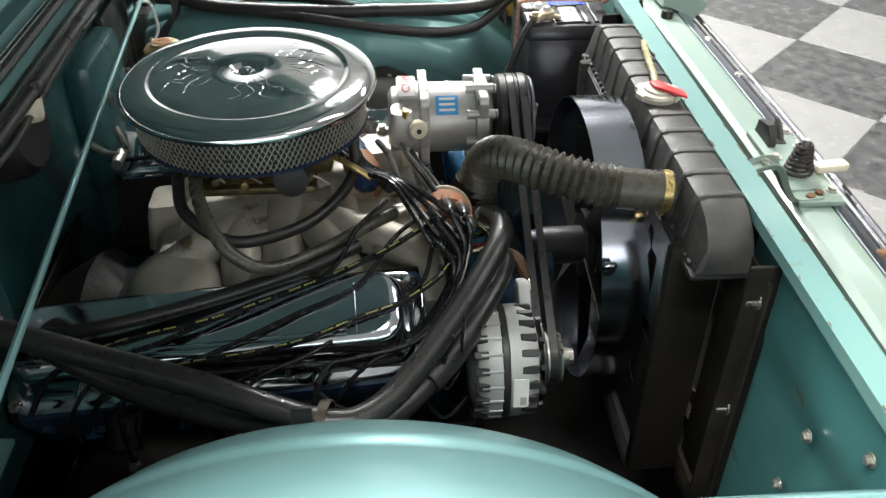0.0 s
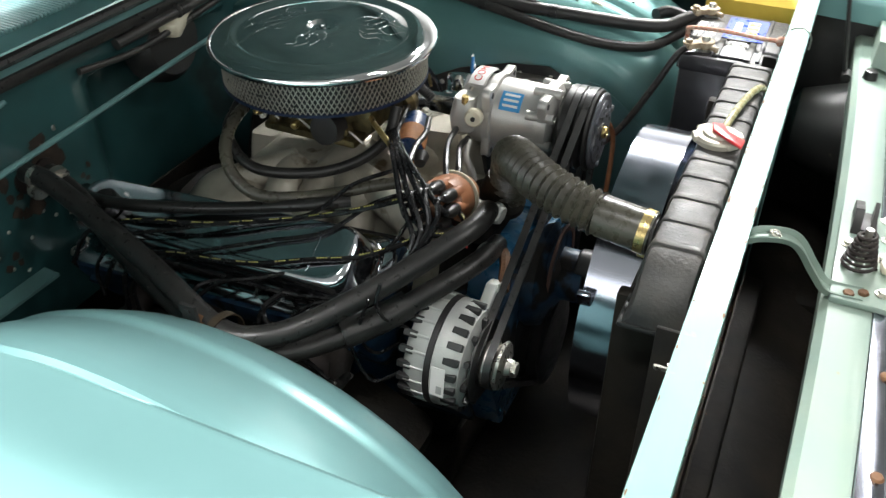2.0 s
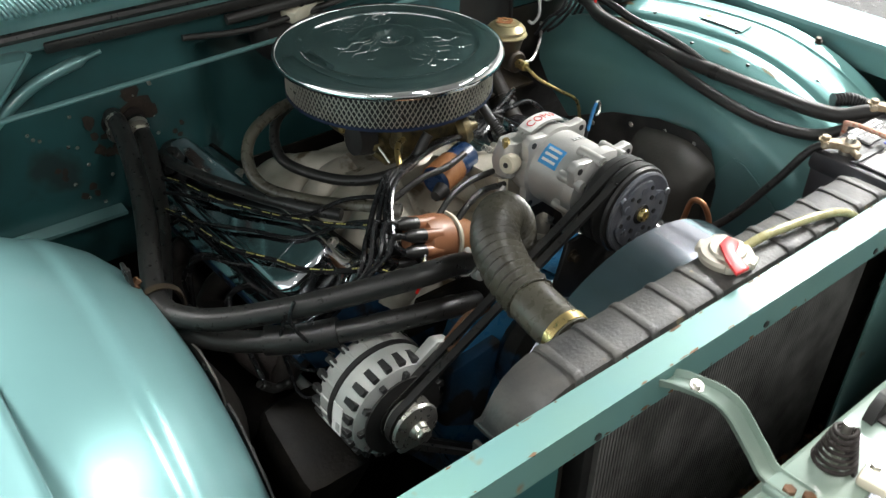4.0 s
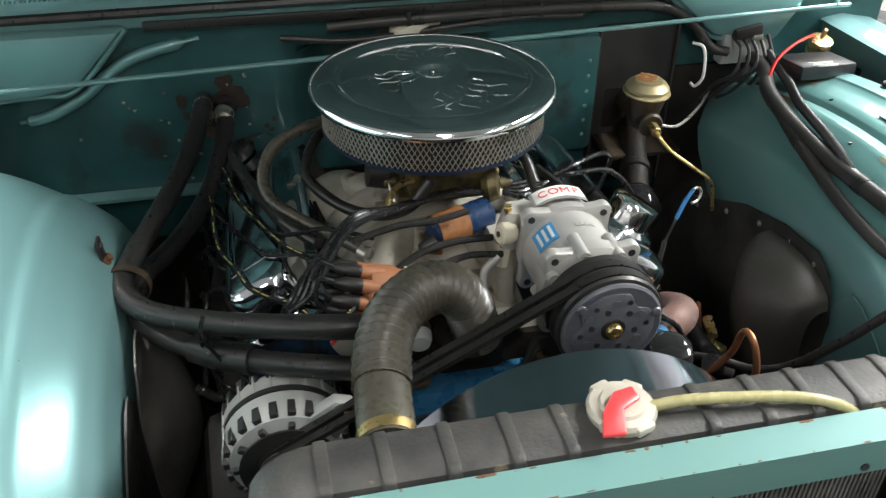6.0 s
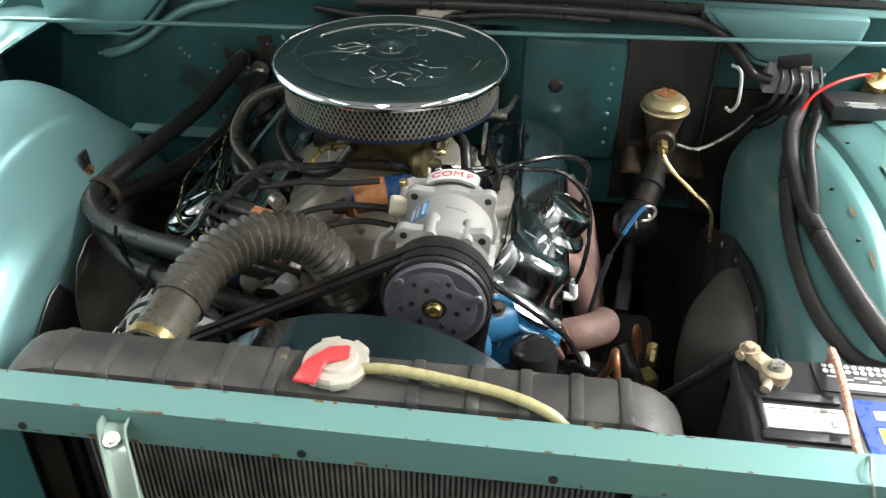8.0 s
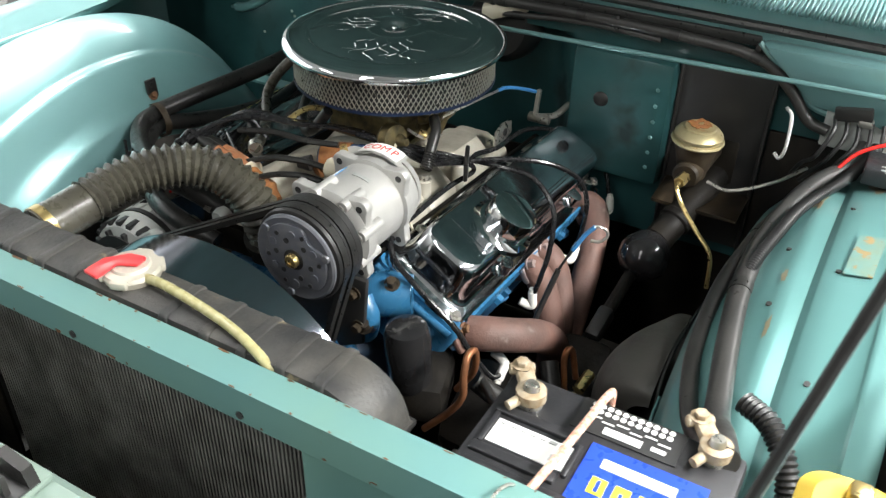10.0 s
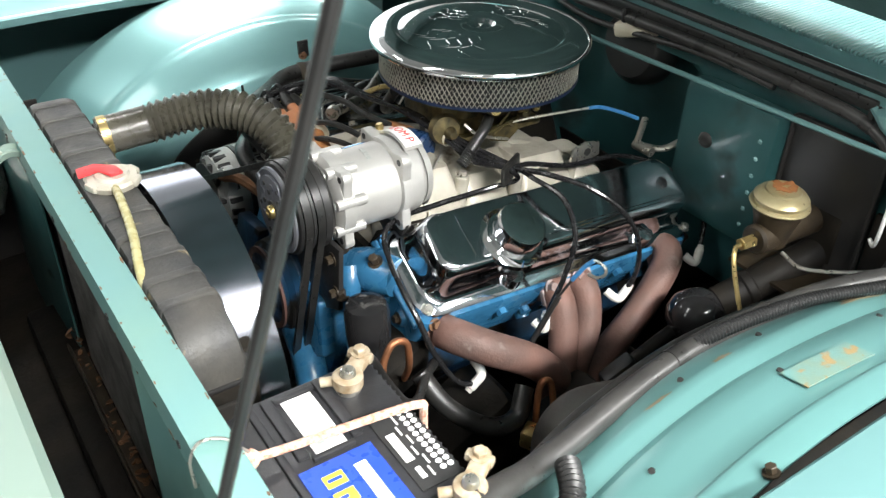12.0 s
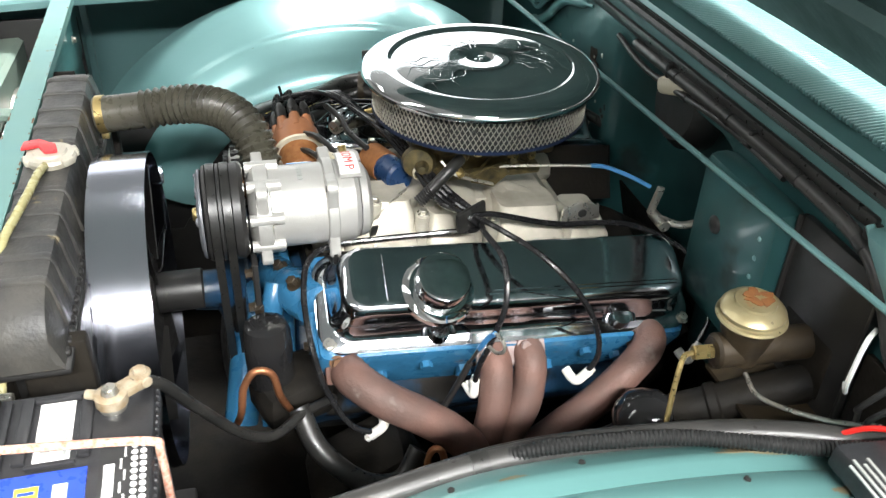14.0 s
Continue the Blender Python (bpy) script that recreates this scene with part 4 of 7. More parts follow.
for side in (-1, 1):
    u0 = -0.012 if side > 0 else 0.043
    place = lambda u, o, h: bank(side, u, o, h)
    bm = loft([(u0 + 0.0, u0 + 0.55, -0.075, 0.085, 0.012, -0.105), (u0 + 0.0, u0 + 0.55, -0.075, 0.085, 0.012, -0.016), (u0 + 0.002, u0 + 0.548, -0.073, 0.080, 0.012, -0.002)], place)
    head = part("cylinder_head", bm, BLUE if side > 0 else BLUE_DARK, engine)
    for k in range(9):
        u = u0 + 0.03 + 0.061 * k
        part("head_bolt", hexbolt(bank(side, u, 0.083, -0.030 - 0.030 * (k % 2)), bank(side, 0, 1, 0) - bank(side, 0, 0, 0), 0.0092, 0.010), BLUE if side > 0 else BLUE_DARK, head)
    for k in range(4):
        u = u0 + 0.055 + 0.128 * k
        part("boss", cyl(bank(side, u + 0.035, 0.080, -0.075), bank(side, u + 0.035, 0.094, -0.080), 0.012, 12), BLUE, head)
    # near-black plates over the blue valley and rear faces
    part("valley_face", loft([(u0 + 0.004, u0 + 0.552, -0.081, -0.0755, 0.002, -0.105), (u0 + 0.004, u0 + 0.552, -0.081, -0.0755, 0.002, -0.004)], place, corner=1), GRIME_SHADE, head)
    part("rear_face", loft([(u0 + 0.5505, u0 + 0.556, -0.080, 0.080, 0.002, -0.105), (u0 + 0.5505, u0 + 0.556, -0.080, 0.080, 0.002, -0.004)], place, corner=1), GRIME_SHADE, head)
    # chrome valve cover: flange with scalloped bolt rail, stepped dome, bevelled ends
    bm = loft([(u0 + 0.000, u0 + 0.560, -0.072, 0.076, 0.036, 0.000), (u0 + 0.000, u0 + 0.560, -0.072, 0.076, 0.036, 0.006), (u0 + 0.004, u0 + 0.556, -0.068, 0.070, 0.034, 0.009),
               (u0 + 0.014, u0 + 0.546, -0.062, 0.0635, 0.030, 0.0105), (u0 + 0.016, u0 + 0.544, -0.06, 0.06, 0.030, 0.012), (u0 + 0.0185, u0 + 0.5415, -0.058, 0.0565, 0.030, 0.015), (u0 + 0.0205, u0 + 0.5395, -0.0565, 0.0535, 0.030, 0.0195), (u0 + 0.0225, u0 + 0.5375, -0.0555, 0.0515, 0.030, 0.0255), (u0 + 0.024, u0 + 0.536, -0.0545, 0.05, 0.030, 0.033), (u0 + 0.027, u0 + 0.533, -0.0535, 0.0485, 0.030, 0.050), (u0 + 0.030, u0 + 0.530, -0.0520, 0.0465, 0.030, 0.0635), (u0 + 0.033, u0 + 0.527, -0.0505, 0.0435, 0.030, 0.0680), (u0 + 0.039, u0 + 0.521, -0.0470, 0.0385, 0.030, 0.0712), (u0 + 0.050, u0 + 0.510, -0.0400, 0.0310, 0.030, 0.0722)], place)
    cover = part("valve_cover", bm, COVER, engine, "stamped chrome valve cover", 30)
    up_b = bank(side, 0, 0, 1) - bank(side, 0, 0, 0)
    for u, o in ((0.015, 0.062), (0.165, 0.064), (0.440, 0.064), (0.545, 0.062), (0.10, -0.064), (0.40, -0.064)):
        part("cover_bolt", hexbolt(bank(side, u0 + u, o, 0.008), up_b, 0.0065, 0.006), STEEL, cover)
    for u in (0.165, 0.440):
        arch = [bank(side, u0 + u + 0.021 * math.cos(radians(w)), 0.062 - 0.022 * math.sin(radians(w)), 0.012 + 0.012 * math.sin(radians(w))) for w in range(0, 181, 20)]
        part("scallop", tube(arch, 0.0052, 10, 4), COVER, cover)
        part("recess", lathe([(0, 0.0), (0.017, 0.0), (0.014, 0.016), (0, 0.018)], bank(side, u0 + u, 0.057, 0.0095), up_b, 16), CHROME_WORN, cover)
    for o, ua, ub in ((0.0245, 0.235, 0.515), (0.0300, 0.225, 0.515)) if side > 0 else ((0.0245, 0.10, 0.515), (0.0300, 0.10, 0.515)):
        part("pressed_line", tube([bank(side, u0 + ua, o, 0.0718), bank(side, u0 + (ua + ub) / 2, o, 0.0718), bank(side, u0 + ub, o, 0.0718)], 0.0013, 8, 6), COVER, cover)
    part("pressed_line", tube([bank(side, u0 + 0.088, -0.036, 0.0718), bank(side, u0 + 0.088, 0.0, 0.0718), bank(side, u0 + 0.088, 0.030, 0.0718)], 0.0013, 8, 6), COVER, cover)
    if side > 0:
        c = bank(side, 0.146, 0.018, 0.0660)
        filler = part("oil_filler_collar", lathe([(0.052, 0), (0.050, 0.006), (0.044, 0.009), (0.041, 0.012), (0, 0.012)], c, up_b, 32), CHROME, cover)
        part("oil_filler_cap", lathe([(0.036, 0.010), (0.0372, 0.040), (0.0350, 0.0455), (0.028, 0.0480), (0, 0.0478)], c, up_b, 32), CHROME, cover, "chrome push-in oil filler cap")
    else:
        c = bank(side, u0 + 0.46, 0.0, 0.075)
        part("breather_grommet", lathe([(0.024, 0), (0.024, 0.016), (0.020, 0.020), (0, 0.020)], c, up_b, 20), RUBBER, cover)

# timing cover, water pump, crank pulley
part("water_outlet", tube([(0.125, 1.170, 0.905), (0.118, 1.215, 0.930), (0.100, 1.262, 0.945), (0.080, 1.310, 0.950)], lambda i: 0.030 + 0.0035 * math.cos(i * 0.35), 18), BLUE, engine, "blue cast water passage between the heads")
part("casting_rib", tube([(0.128, 1.258, 0.958), (0.135, 1.272, 0.935), (0.136, 1.268, 0.905), (0.122, 1.240, 0.885)], 0.015, 14), BLUE, engine)
for x, y, z in ((0.118, 1.228, 0.962), (0.104, 1.290, 0.975), (0.150, 1.275, 0.925)):
    part("bolt", hexbolt((x, y, z), (0.5, 0.2, 1), 0.0075, 0.012), BROWN_CAST, engine)
for k in range(3):
    part("front_boss", lathe([(0, 0.008), (0.011, 0.007), (0.014, 0.003), (0.016, 0)], bank(1, -0.012, -0.045 + 0.045 * k, -0.040 - 0.018 * (k % 2)), FWD, 16), BLUE, engine)
    part("front_bolt", hexbolt(bank(1, -0.018, -0.045 + 0.045 * k, -0.040 - 0.018 * (k % 2)), FWD, 0.0065, 0.007), BLUE_DARK if k % 2 else BROWN_CAST, engine)
part("front_rib", tube([bank(1, -0.013, -0.068, -0.012), bank(1, -0.014, 0.0, -0.016), bank(1, -0.013, 0.075, -0.012)], 0.006, 10), BLUE, engine)
part("timing_cover", prism([eng(-0.025, -0.12, -0.34), eng(-0.025, 0.12, -0.34), eng(-0.025, 0.17, -0.16), eng(-0.025, 0.10, -0.03), eng(-0.025, -0.10, -0.03), eng(-0.025, -0.17, -0.16)], FWD * 0.05, bevel=0.008), BLUE, engine)
pump = part("water_pump", lathe([(0.075, 0), (0.085, 0.02), (0.080, 0.04), (0.050, 0.055), (0.032, 0.065), (0.030, 0.10), (0, 0.10)], eng(-0.07, 0.02, -0.12), FWD, 28), BLUE_DARK, engine, "blue water pump streaked with rust")
for a in range(0, 360, 60):
    part("bolt", hexbolt(eng(-0.088, 0.02 + 0.072 * math.cos(radians(a)), -0.12 + 0.072 * math.sin(radians(a))), FWD, 0.006, 0.007), STEEL if a % 120 else RUST, pump)
part("inlet", tube([eng(-0.09, 0.07, -0.16), eng(-0.10, 0.14, -0.20), eng(-0.11, 0.18, -0.26)], 0.026, 14), BLUE, pump)
part("pump_flange", prism([eng(-0.07, 0.06, -0.06), eng(-0.07, 0.15, -0.07), eng(-0.07, 0.17, -0.16), eng(-0.07, 0.10, -0.20)], FWD * 0.025, bevel=0.006), BLUE, engine)
part("pump_flange", prism([eng(-0.07, -0.06, -0.06), eng(-0.07, -0.15, -0.07), eng(-0.07, -0.17, -0.16), eng(-0.07, -0.10, -0.20)], FWD * 0.025, bevel=0.006), BLUE_DARK, engine)
CRANK = (1.10, 0.715)
pulley = part("crank_pulley", lathe([(0, 0.03), (0.03, 0.03), (0.075, 0.022), (0.080, 0.020), (0.068, 0.010), (0.080, 0.0), (0.068, -0.010), (0.080, -0.020), (0.08, -0.03), (0, -0.03)], (0.190, *CRANK), (1, 0, 0), 36), BLACK, engine)
part("pump_pulley", lathe([(0, 0.035), (0.03, 0.035), (0.030, 0.006), (0.062, 0.004), (0.066, 0.0), (0.056, -0.008), (0.066, -0.016), (0.060, -0.03), (0, -0.03)], (0.198, 1.12, 0.862), (1, 0, 0), 36), BLUE_DARK, engine, "blue pump pulley with a rusty rim")
part("pulley_rim", ring_loop([(0.058, 0.0), (0.0675, 0.0), (0.0675, 0.004), (0.058, 0.004)], (0.2005, 1.12, 0.862), (1, 0, 0), 36), RUSTY, engine, "rusty rim of the pump pulley")
part("fuel_pump", lathe([(0, 0), (0.029, 0), (0.032, 0.01), (0.032, 0.085), (0.028, 0.098), (0.020, 0.102), (0, 0.102)], (0.147, 1.346, 0.856), (0.03, -0.04, 1), 28), GLOSS_BLACK, engine, "glossy black canister beside the timing cover")
part("fuel_pump_base", block((0.12, 1.345, 0.835), (0.11, 0.09, 0.07), (0, 0, 20), 0.02), GRIME_SHADE, engine)
part("engine_mount", block((0.02, 1.42, 0.70), (0.16, 0.12, 0.16), (0, 25, 0), 0.03), GRIME_SHADE, engine)
part("engine_mount", block((0.02, 0.78, 0.70), (0.16, 0.12, 0.16), (0, 25, 0), 0.03), GRIME_SHADE, engine)

# intake manifold: valley cover, runners, carburettor pad, thermostat housing
intake = part("intake_manifold", loft([(0.00, 0.47, -0.165, 0.165, 0.02, -0.055), (0.01, 0.46, -0.135, 0.135, 0.02, -0.01), (0.03, 0.44, -0.100, 0.100, 0.03, 0.012)], eng), CAST, engine, "dull cast aluminium intake manifold")
for side in (-1, 1):
    for k, u in enumerate((0.05, 0.16, 0.30, 0.41)):
        tu = 0.20 if u < 0.22 else 0.30
        part("runner", tube([eng(u, side * 0.145, -0.032), eng(u, side * 0.115, 0.018), eng((u * 0.6 + tu * 0.4), side * 0.085, 0.045), eng(tu, side * 0.045, 0.058)], lambda i: 0.034 - 0.0003 * i, 16), CAST, intake)
    for u in (0.02, 0.105, 0.225, 0.355, 0.45):
        part("bolt", hexbolt(eng(u, side * 0.135, 0.006), Vector((0, side * 0.5, 1)), 0.008, 0.009), STEEL, intake)
part("plenum", loft([(0.13, 0.42, -0.085, 0.085, 0.03, 0.00), (0.15, 0.40, -0.078, 0.078, 0.03, 0.050), (0.17, 0.38, -0.072, 0.072, 0.02, 0.066)], eng), CAST, intake)
for u0, u1, v0, v1, h in ((0.045, 0.150, 0.060, 0.168, 0.096), (0.165, 0.250, 0.070, 0.165, 0.070), (0.275, 0.385, 0.060, 0.165, 0.078), (0.400, 0.470, 0.04, 0.150, 0.05)):
    part("runner_housing", loft([(u0 - 0.012, u1 + 0.012, v0, v1, 0.012, -0.03), (u0, u1, v0, v1 - 0.012, 0.014, h * 0.55), (u0 + 0.008, u1 - 0.008, v0, v1 - 0.045, 0.012, h)], eng), CAST, intake)
for u, v, h in ((0.085, 0.128, 0.10), (0.155, 0.142, 0.085), (0.265, 0.142, 0.07), (0.39, 0.135, 0.06)):
    part("boss", cyl(eng(u, v, 0.0), eng(u, v, h), 0.011, 14, bevel=0.002), CAST, intake)
    part("bolt", hexbolt(eng(u, v, h), UPE, 0.006, 0.006), STEEL, intake)
part("heat_crossover", tube([eng(0.24, -0.13, 0.0), eng(0.24, -0.06, 0.04), eng(0.24, 0.06, 0.04), eng(0.24, 0.13, 0.0)], 0.034, 14), CAST, intake)
# rounded rear corner casting on the passenger side
part("runner_elbow", lathe([(0, 0), (0.060, 0), (0.070, 0.010), (0.072, 0.028), (0.066, 0.046), (0.050, 0.060), (0.030, 0.068), (0, 0.070)], eng(0.395, -0.118, -0.015), (-0.1, -0.65, 1), 28), CAST, intake)
part("runner_elbow", lathe([(0, 0), (0.048, 0), (0.054, 0.012), (0.050, 0.036), (0.036, 0.050), (0, 0.056)], eng(0.275, -0.120, -0.02), (0.1, -0.7, 1), 24), CAST, intake)
# front end of the intake, near-black instead of the pale casting colour
part("water_neck_pad", loft([(-0.040, 0.04, -0.050, 0.050, 0.02, -0.03), (-0.035, 0.035, -0.045, 0.045, 0.02, 0.026)], eng), GRIME_SHADE, intake, "near-black water neck pad")
part("front_face", loft([(-0.006, 0.004, -0.166, 0.150, 0.003, -0.060), (-0.006, 0.006, -0.136, 0.128, 0.003, -0.008)], eng), GRIME_SHADE, intake, "near-black front face")
part("thermostat_housing", lathe([(0, 0), (0.045, 0), (0.045, 0.01), (0.030, 0.02), (0.026, 0.05), (0, 0.05)], eng(-0.03, 0.0, 0.022), (0.25, 0, 1), 22), GRIME_SHADE, engine)

# exhaust headers on the driver's side
headers = thing("exhaust_header", (-0.15, 1.45, 0.70), "heat-rusted tubular exhaust manifold bolted to the blue head", "exhaust manifold")
part("runner", tube([(0.048, 1.385, 0.890), (0.040, 1.410, 0.893), (0.005, 1.440, 0.878), (-0.045, 1.450, 0.846), (-0.090, 1.455, 0.806), (-0.120, 1.455, 0.75), (-0.130, 1.45, 0.60)], 0.0255, 18), RUSTY, headers)
part("runner", tube([(-0.160, 1.345, 0.862), (-0.160, 1.375, 0.876), (-0.160, 1.400, 0.864), (-0.152, 1.424, 0.815), (-0.138, 1.442, 0.755), (-0.130, 1.45, 0.60)], 0.0235, 18), RUSTY, headers)
part("runner", tube([(-0.211, 1.345, 0.862), (-0.211, 1.375, 0.876), (-0.211, 1.400, 0.864), (-0.198, 1.424, 0.815), (-0.165, 1.442, 0.755), (-0.140, 1.45, 0.60)], 0.0235, 18), RUSTY, headers)
part("runner", tube([(-0.402, 1.362, 0.866), (-0.400, 1.390, 0.874), (-0.378, 1.412, 0.860), (-0.315, 1.430, 0.812), (-0.240, 1.442, 0.766), (-0.175, 1.450, 0.715), (-0.14, 1.45, 0.60)], 0.0240, 18), RUSTY, headers)
ASHY = material("ashen_scaled_iron", (0.34, 0.29, 0.29), 0.7, 0.1, (0.17, 0.10, 0.08), 0.9, 30, 0.5, 200)
for x, z in ((0.048, 0.890), (-0.402, 0.862)):
    part("flange", block((x, 1.374, z + 0.002), (0.060, 0.010, 0.050), (30, 0, 0), 0.010), RUSTY, headers)
twin = part("twin_flange", block((-0.186, 1.376, 0.886), (0.104, 0.012, 0.058), (30, 0, 0), 0.008), ASHY, headers, "ashen scaled flange over two ports")
for x in (-0.205, -0.150):
    part("stud", hexbolt((x, 1.384, 0.890), (0, 0.87, 0.5), 0.0075, 0.010), ASHY, twin)
for x, z in ((0.062, 0.905), (0.034, 0.876), (-0.388, 0.880)):
    part("stud", hexbolt((x, 1.382, z), (0, 0.87, 0.5), 0.007, 0.009), RUST, headers)
log = thing("exhaust_manifold", (-0.2, 0.76, 0.78), "dark cast exhaust manifold under the passenger valve cover", "exhaust manifold")
part("log", tube([(-0.02, 0.775, 0.835), (-0.1, 0.765, 0.825), (-0.25, 0.762, 0.812), (-0.40, 0.770, 0.795), (-0.44, 0.77, 0.72)], 0.027, 14), IRON_DARK, log)
for x in (-0.02, -0.13, -0.25, -0.38):
    part("port", tube([(x, 0.815, 0.862), (x, 0.785, 0.850), (x, 0.765, 0.825)], 0.021, 12), IRON_DARK, log)

# carburettor
carb = thing("carburetor", (-0.205, 1.10, 1.045), "brass-tinted four barrel carburetor under the air cleaner", "carburetor")
part("base_plate", block((-0.205, 1.10, 1.049), (0.17, 0.14, 0.014), (0, 0, 0), 0.006), CARB, carb)
part("body", loft([(-0.075, 0.075, -0.058, 0.058, 0.012, 1.056), (-0.078, 0.078, -0.062, 0.062, 0.014, 1.085), (-0.082, 0.082, -0.070, 0.070, 0.016, 1.088), (-0.082, 0.082, -0.070, 0.070, 0.016, 1.118), (-0.060, 0.060, -0.060, 0.060, 0.05, 1.122)], lambda u, o, h: Vector((-0.205 - u, 1.10 + o, h))), CARB, carb)
for dx, dy, z in ((-0.10, 0.075, 1.075), (-0.16, 0.078, 1.09), (-0.24, 0.076, 1.078), (-0.27, 0.07, 1.10), (-0.13, -0.074, 1.078), (-0.20, -0.076, 1.092), (-0.26, -0.073, 1.075)):
    s = 1 if dy > 0 else -1
    part("screw_boss", lathe([(0, 0.016), (0.006, 0.014), (0.008, 0.008), (0.011, 0.0)], (dx, 1.10 + dy, z), (0.2, s, 0.1), 12), CARB, carb)
part("throttle_lever", prism([(-0.17, 1.178, 1.060), (-0.22, 1.178, 1.075), (-0.235, 1.178, 1.055), (-0.21, 1.178, 1.035), (-0.175, 1.178, 1.045)], (0, 0.004, 0)), CARB, carb)
part("linkage", tube([(-0.21, 1.184, 1.04), (-0.15, 1.184, 1.062), (-0.13, 1.17, 1.08)], 0.0025, 6), STEEL, carb)
part("choke_housing", lathe([(0, 0.03), (0.024, 0.028), (0.026, 0), (0, 0)], (-0.15, 1.02, 1.085), (0, -1, 0.15), 18), BLACK, carb)
part("vacuum_pod", lathe([(0, 0.02), (0.022, 0.016), (0.026, 0.004), (0.02, -0.006), (0, -0.006)], (-0.10, 1.155, 1.075), (0.3, 1, 0.2), 18), CARB, carb)

crnd = random.Random(5)
for k in range(26):
    s = -1 if k % 2 else 1
    x, z = -0.205 + crnd.uniform(-0.085, 0.085), crnd.uniform(1.058, 1.108)
    p = Vector((x, 1.10 + s * crnd.uniform(0.066, 0.082), z))
    ax = Vector((crnd.uniform(-0.4, 0.4), s, crnd.uniform(-0.3, 0.5)))
    if k % 3 == 0:
        part("screw", hexbolt(p, ax, crnd.uniform(0.004, 0.006), 0.006), STEEL if k % 2 else BRASS, carb)
    elif k % 3 == 1:
        part("plug", lathe([(0, 0.014), (0.005, 0.013), (0.007, 0.009), (0.007, 0.0)], p, ax, 10), BRASS, carb)
    else:
        part("link", tube([p, p + Vector((0.02, s * 0.012, 0.012)), p + Vector((0.042, s * 0.008, -0.006 * (k % 4)))], 0.0018, 6, 4), STEEL if k % 2 else CARB, carb)
part("float_bowl", block((-0.115, 1.10, 1.092), (0.040, 0.115, 0.050), bevel=0.008), CARB, carb)
part("float_bowl", block((-0.295, 1.10, 1.092), (0.040, 0.115, 0.050), bevel=0.008), CARB, carb)
part("fuel_inlet", tube([(-0.10, 1.05, 1.095), (-0.075, 1.02, 1.10), (-0.04, 1.0, 1.085)], 0.0045, 8), BRASS, carb)

# air cleaner
AC = Vector((-0.205, 1.099, 0))
cleaner = thing("air_cleaner", (AC.x, AC.y, 1.13), "round chrome air cleaner with a mesh filter and embossed flames", "air cleaner")
lid_prof = [(0.0, 1.2015), (0.015, 1.2015), (0.0195, 1.2030), (0.0225, 1.2085), (0.0255, 1.2098), (0.060, 1.2080), (0.100, 1.2052), (0.122, 1.2034), (0.1305, 1.2008), (0.1335, 1.2006), (0.1370, 1.2032), (0.1405, 1.2042), (0.150, 1.2036), (0.164, 1.2016), (0.1725, 1.1985), (0.1768, 1.1935), (0.178, 1.1890), (0.1765, 1.1850), (0.173, 1.1890), (0.0, 1.1935)]
lid = part("lid", lathe(lid_prof, (AC.x, AC.y, 0), (0, 0, 1), 96), CHROME, cleaner, "chrome lid with an embossed flame design", 60)
part("wing_nut", lathe([(0, 1.2100), (0.005, 1.2092), (0.006, 1.2050), (0.010, 1.2045), (0.011, 1.2012), (0, 1.2012)], (AC.x, AC.y, 0), (0, 0, 1), 14), CHROME, lid)


def lid_height(r):
    for (r0, z0), (r1, z1) in zip(lid_prof[:12], lid_prof[1:13]):
        if r0 <= r <= r1:
            return z0 + (z1 - z0) * (r - r0) / max(r1 - r0, 1e-6)
    return 1.2


for a0, count, span, inner in ((180, 7, 11.0, 0.050), (22, 7, 10.0, 0.055), (285, 4, 14.0, 0.030)):
    for k in range(count):
        pts = []
        for j in range(13):
            r = inner + 0.0048 * j * (1 + 0.12 * (k % 3))
            a = radians(a0 + (k - (count - 1) / 2) * span + 4.5 * math.sin(j * 0.85 + 1.9 * k) * (0.4 + j / 12))
            pts.append((AC.x + r * math.cos(a), AC.y + r * math.sin(a), lid_height(r) - 0.0002))
        part("flame_emboss", tube(pts, lambda i: 0.0004 + 0.0007 * math.sin(math.pi * min(i, 48) / 48), 6, 4), CHROME, lid)
# diamond mesh round the element
FR, Z0, Z1, COLS, ROWS_M = 0.1615, 1.1350, 1.1880, 132, 8
bm = bmesh.new()
for row in range(ROWS_M):
    z_a, z_b = Z0 + (Z1 - Z0) * row / ROWS_M, Z0 + (Z1 - Z0) * (row + 1) / ROWS_M
    for k in range(COLS * 2):
        a0, a1 = math.pi * k / COLS, math.pi * (k + 1) / COLS
        za, zb = (z_a, z_b) if (k + row) % 2 else (z_b, z_a)
        p, q = Vector((math.cos(a0), math.sin(a0), 0)), Vector((math.cos(a1), math.sin(a1), 0))
        w = 0.00095
        f = []
        for rr in (FR, FR - 0.0016):
            f.append([bm.verts.new((AC.x + c.x * rr, AC.y + c.y * rr, z + dz)) for c, z, dz in ((p, za, w), (p, za, -w), (q, zb, -w), (q, zb, w))])
        o, i = f
        bm.faces.new(o)
        bm.faces.new((o[0], o[3], i[3], i[0]))
        bm.faces.new((o[2], o[1], i[1], i[2]))
part("filter_mesh", bm, MESHMETAL, cleaner, "expanded metal diamond mesh")
part("filter_element", ring_loop([(0.157, 1.137), (0.157, 1.189), (0.12, 1.189), (0.12, 1.137)], (AC.x, AC.y, 0), (0, 0, 1), 64), INK, cleaner, "dark pleated filter element")
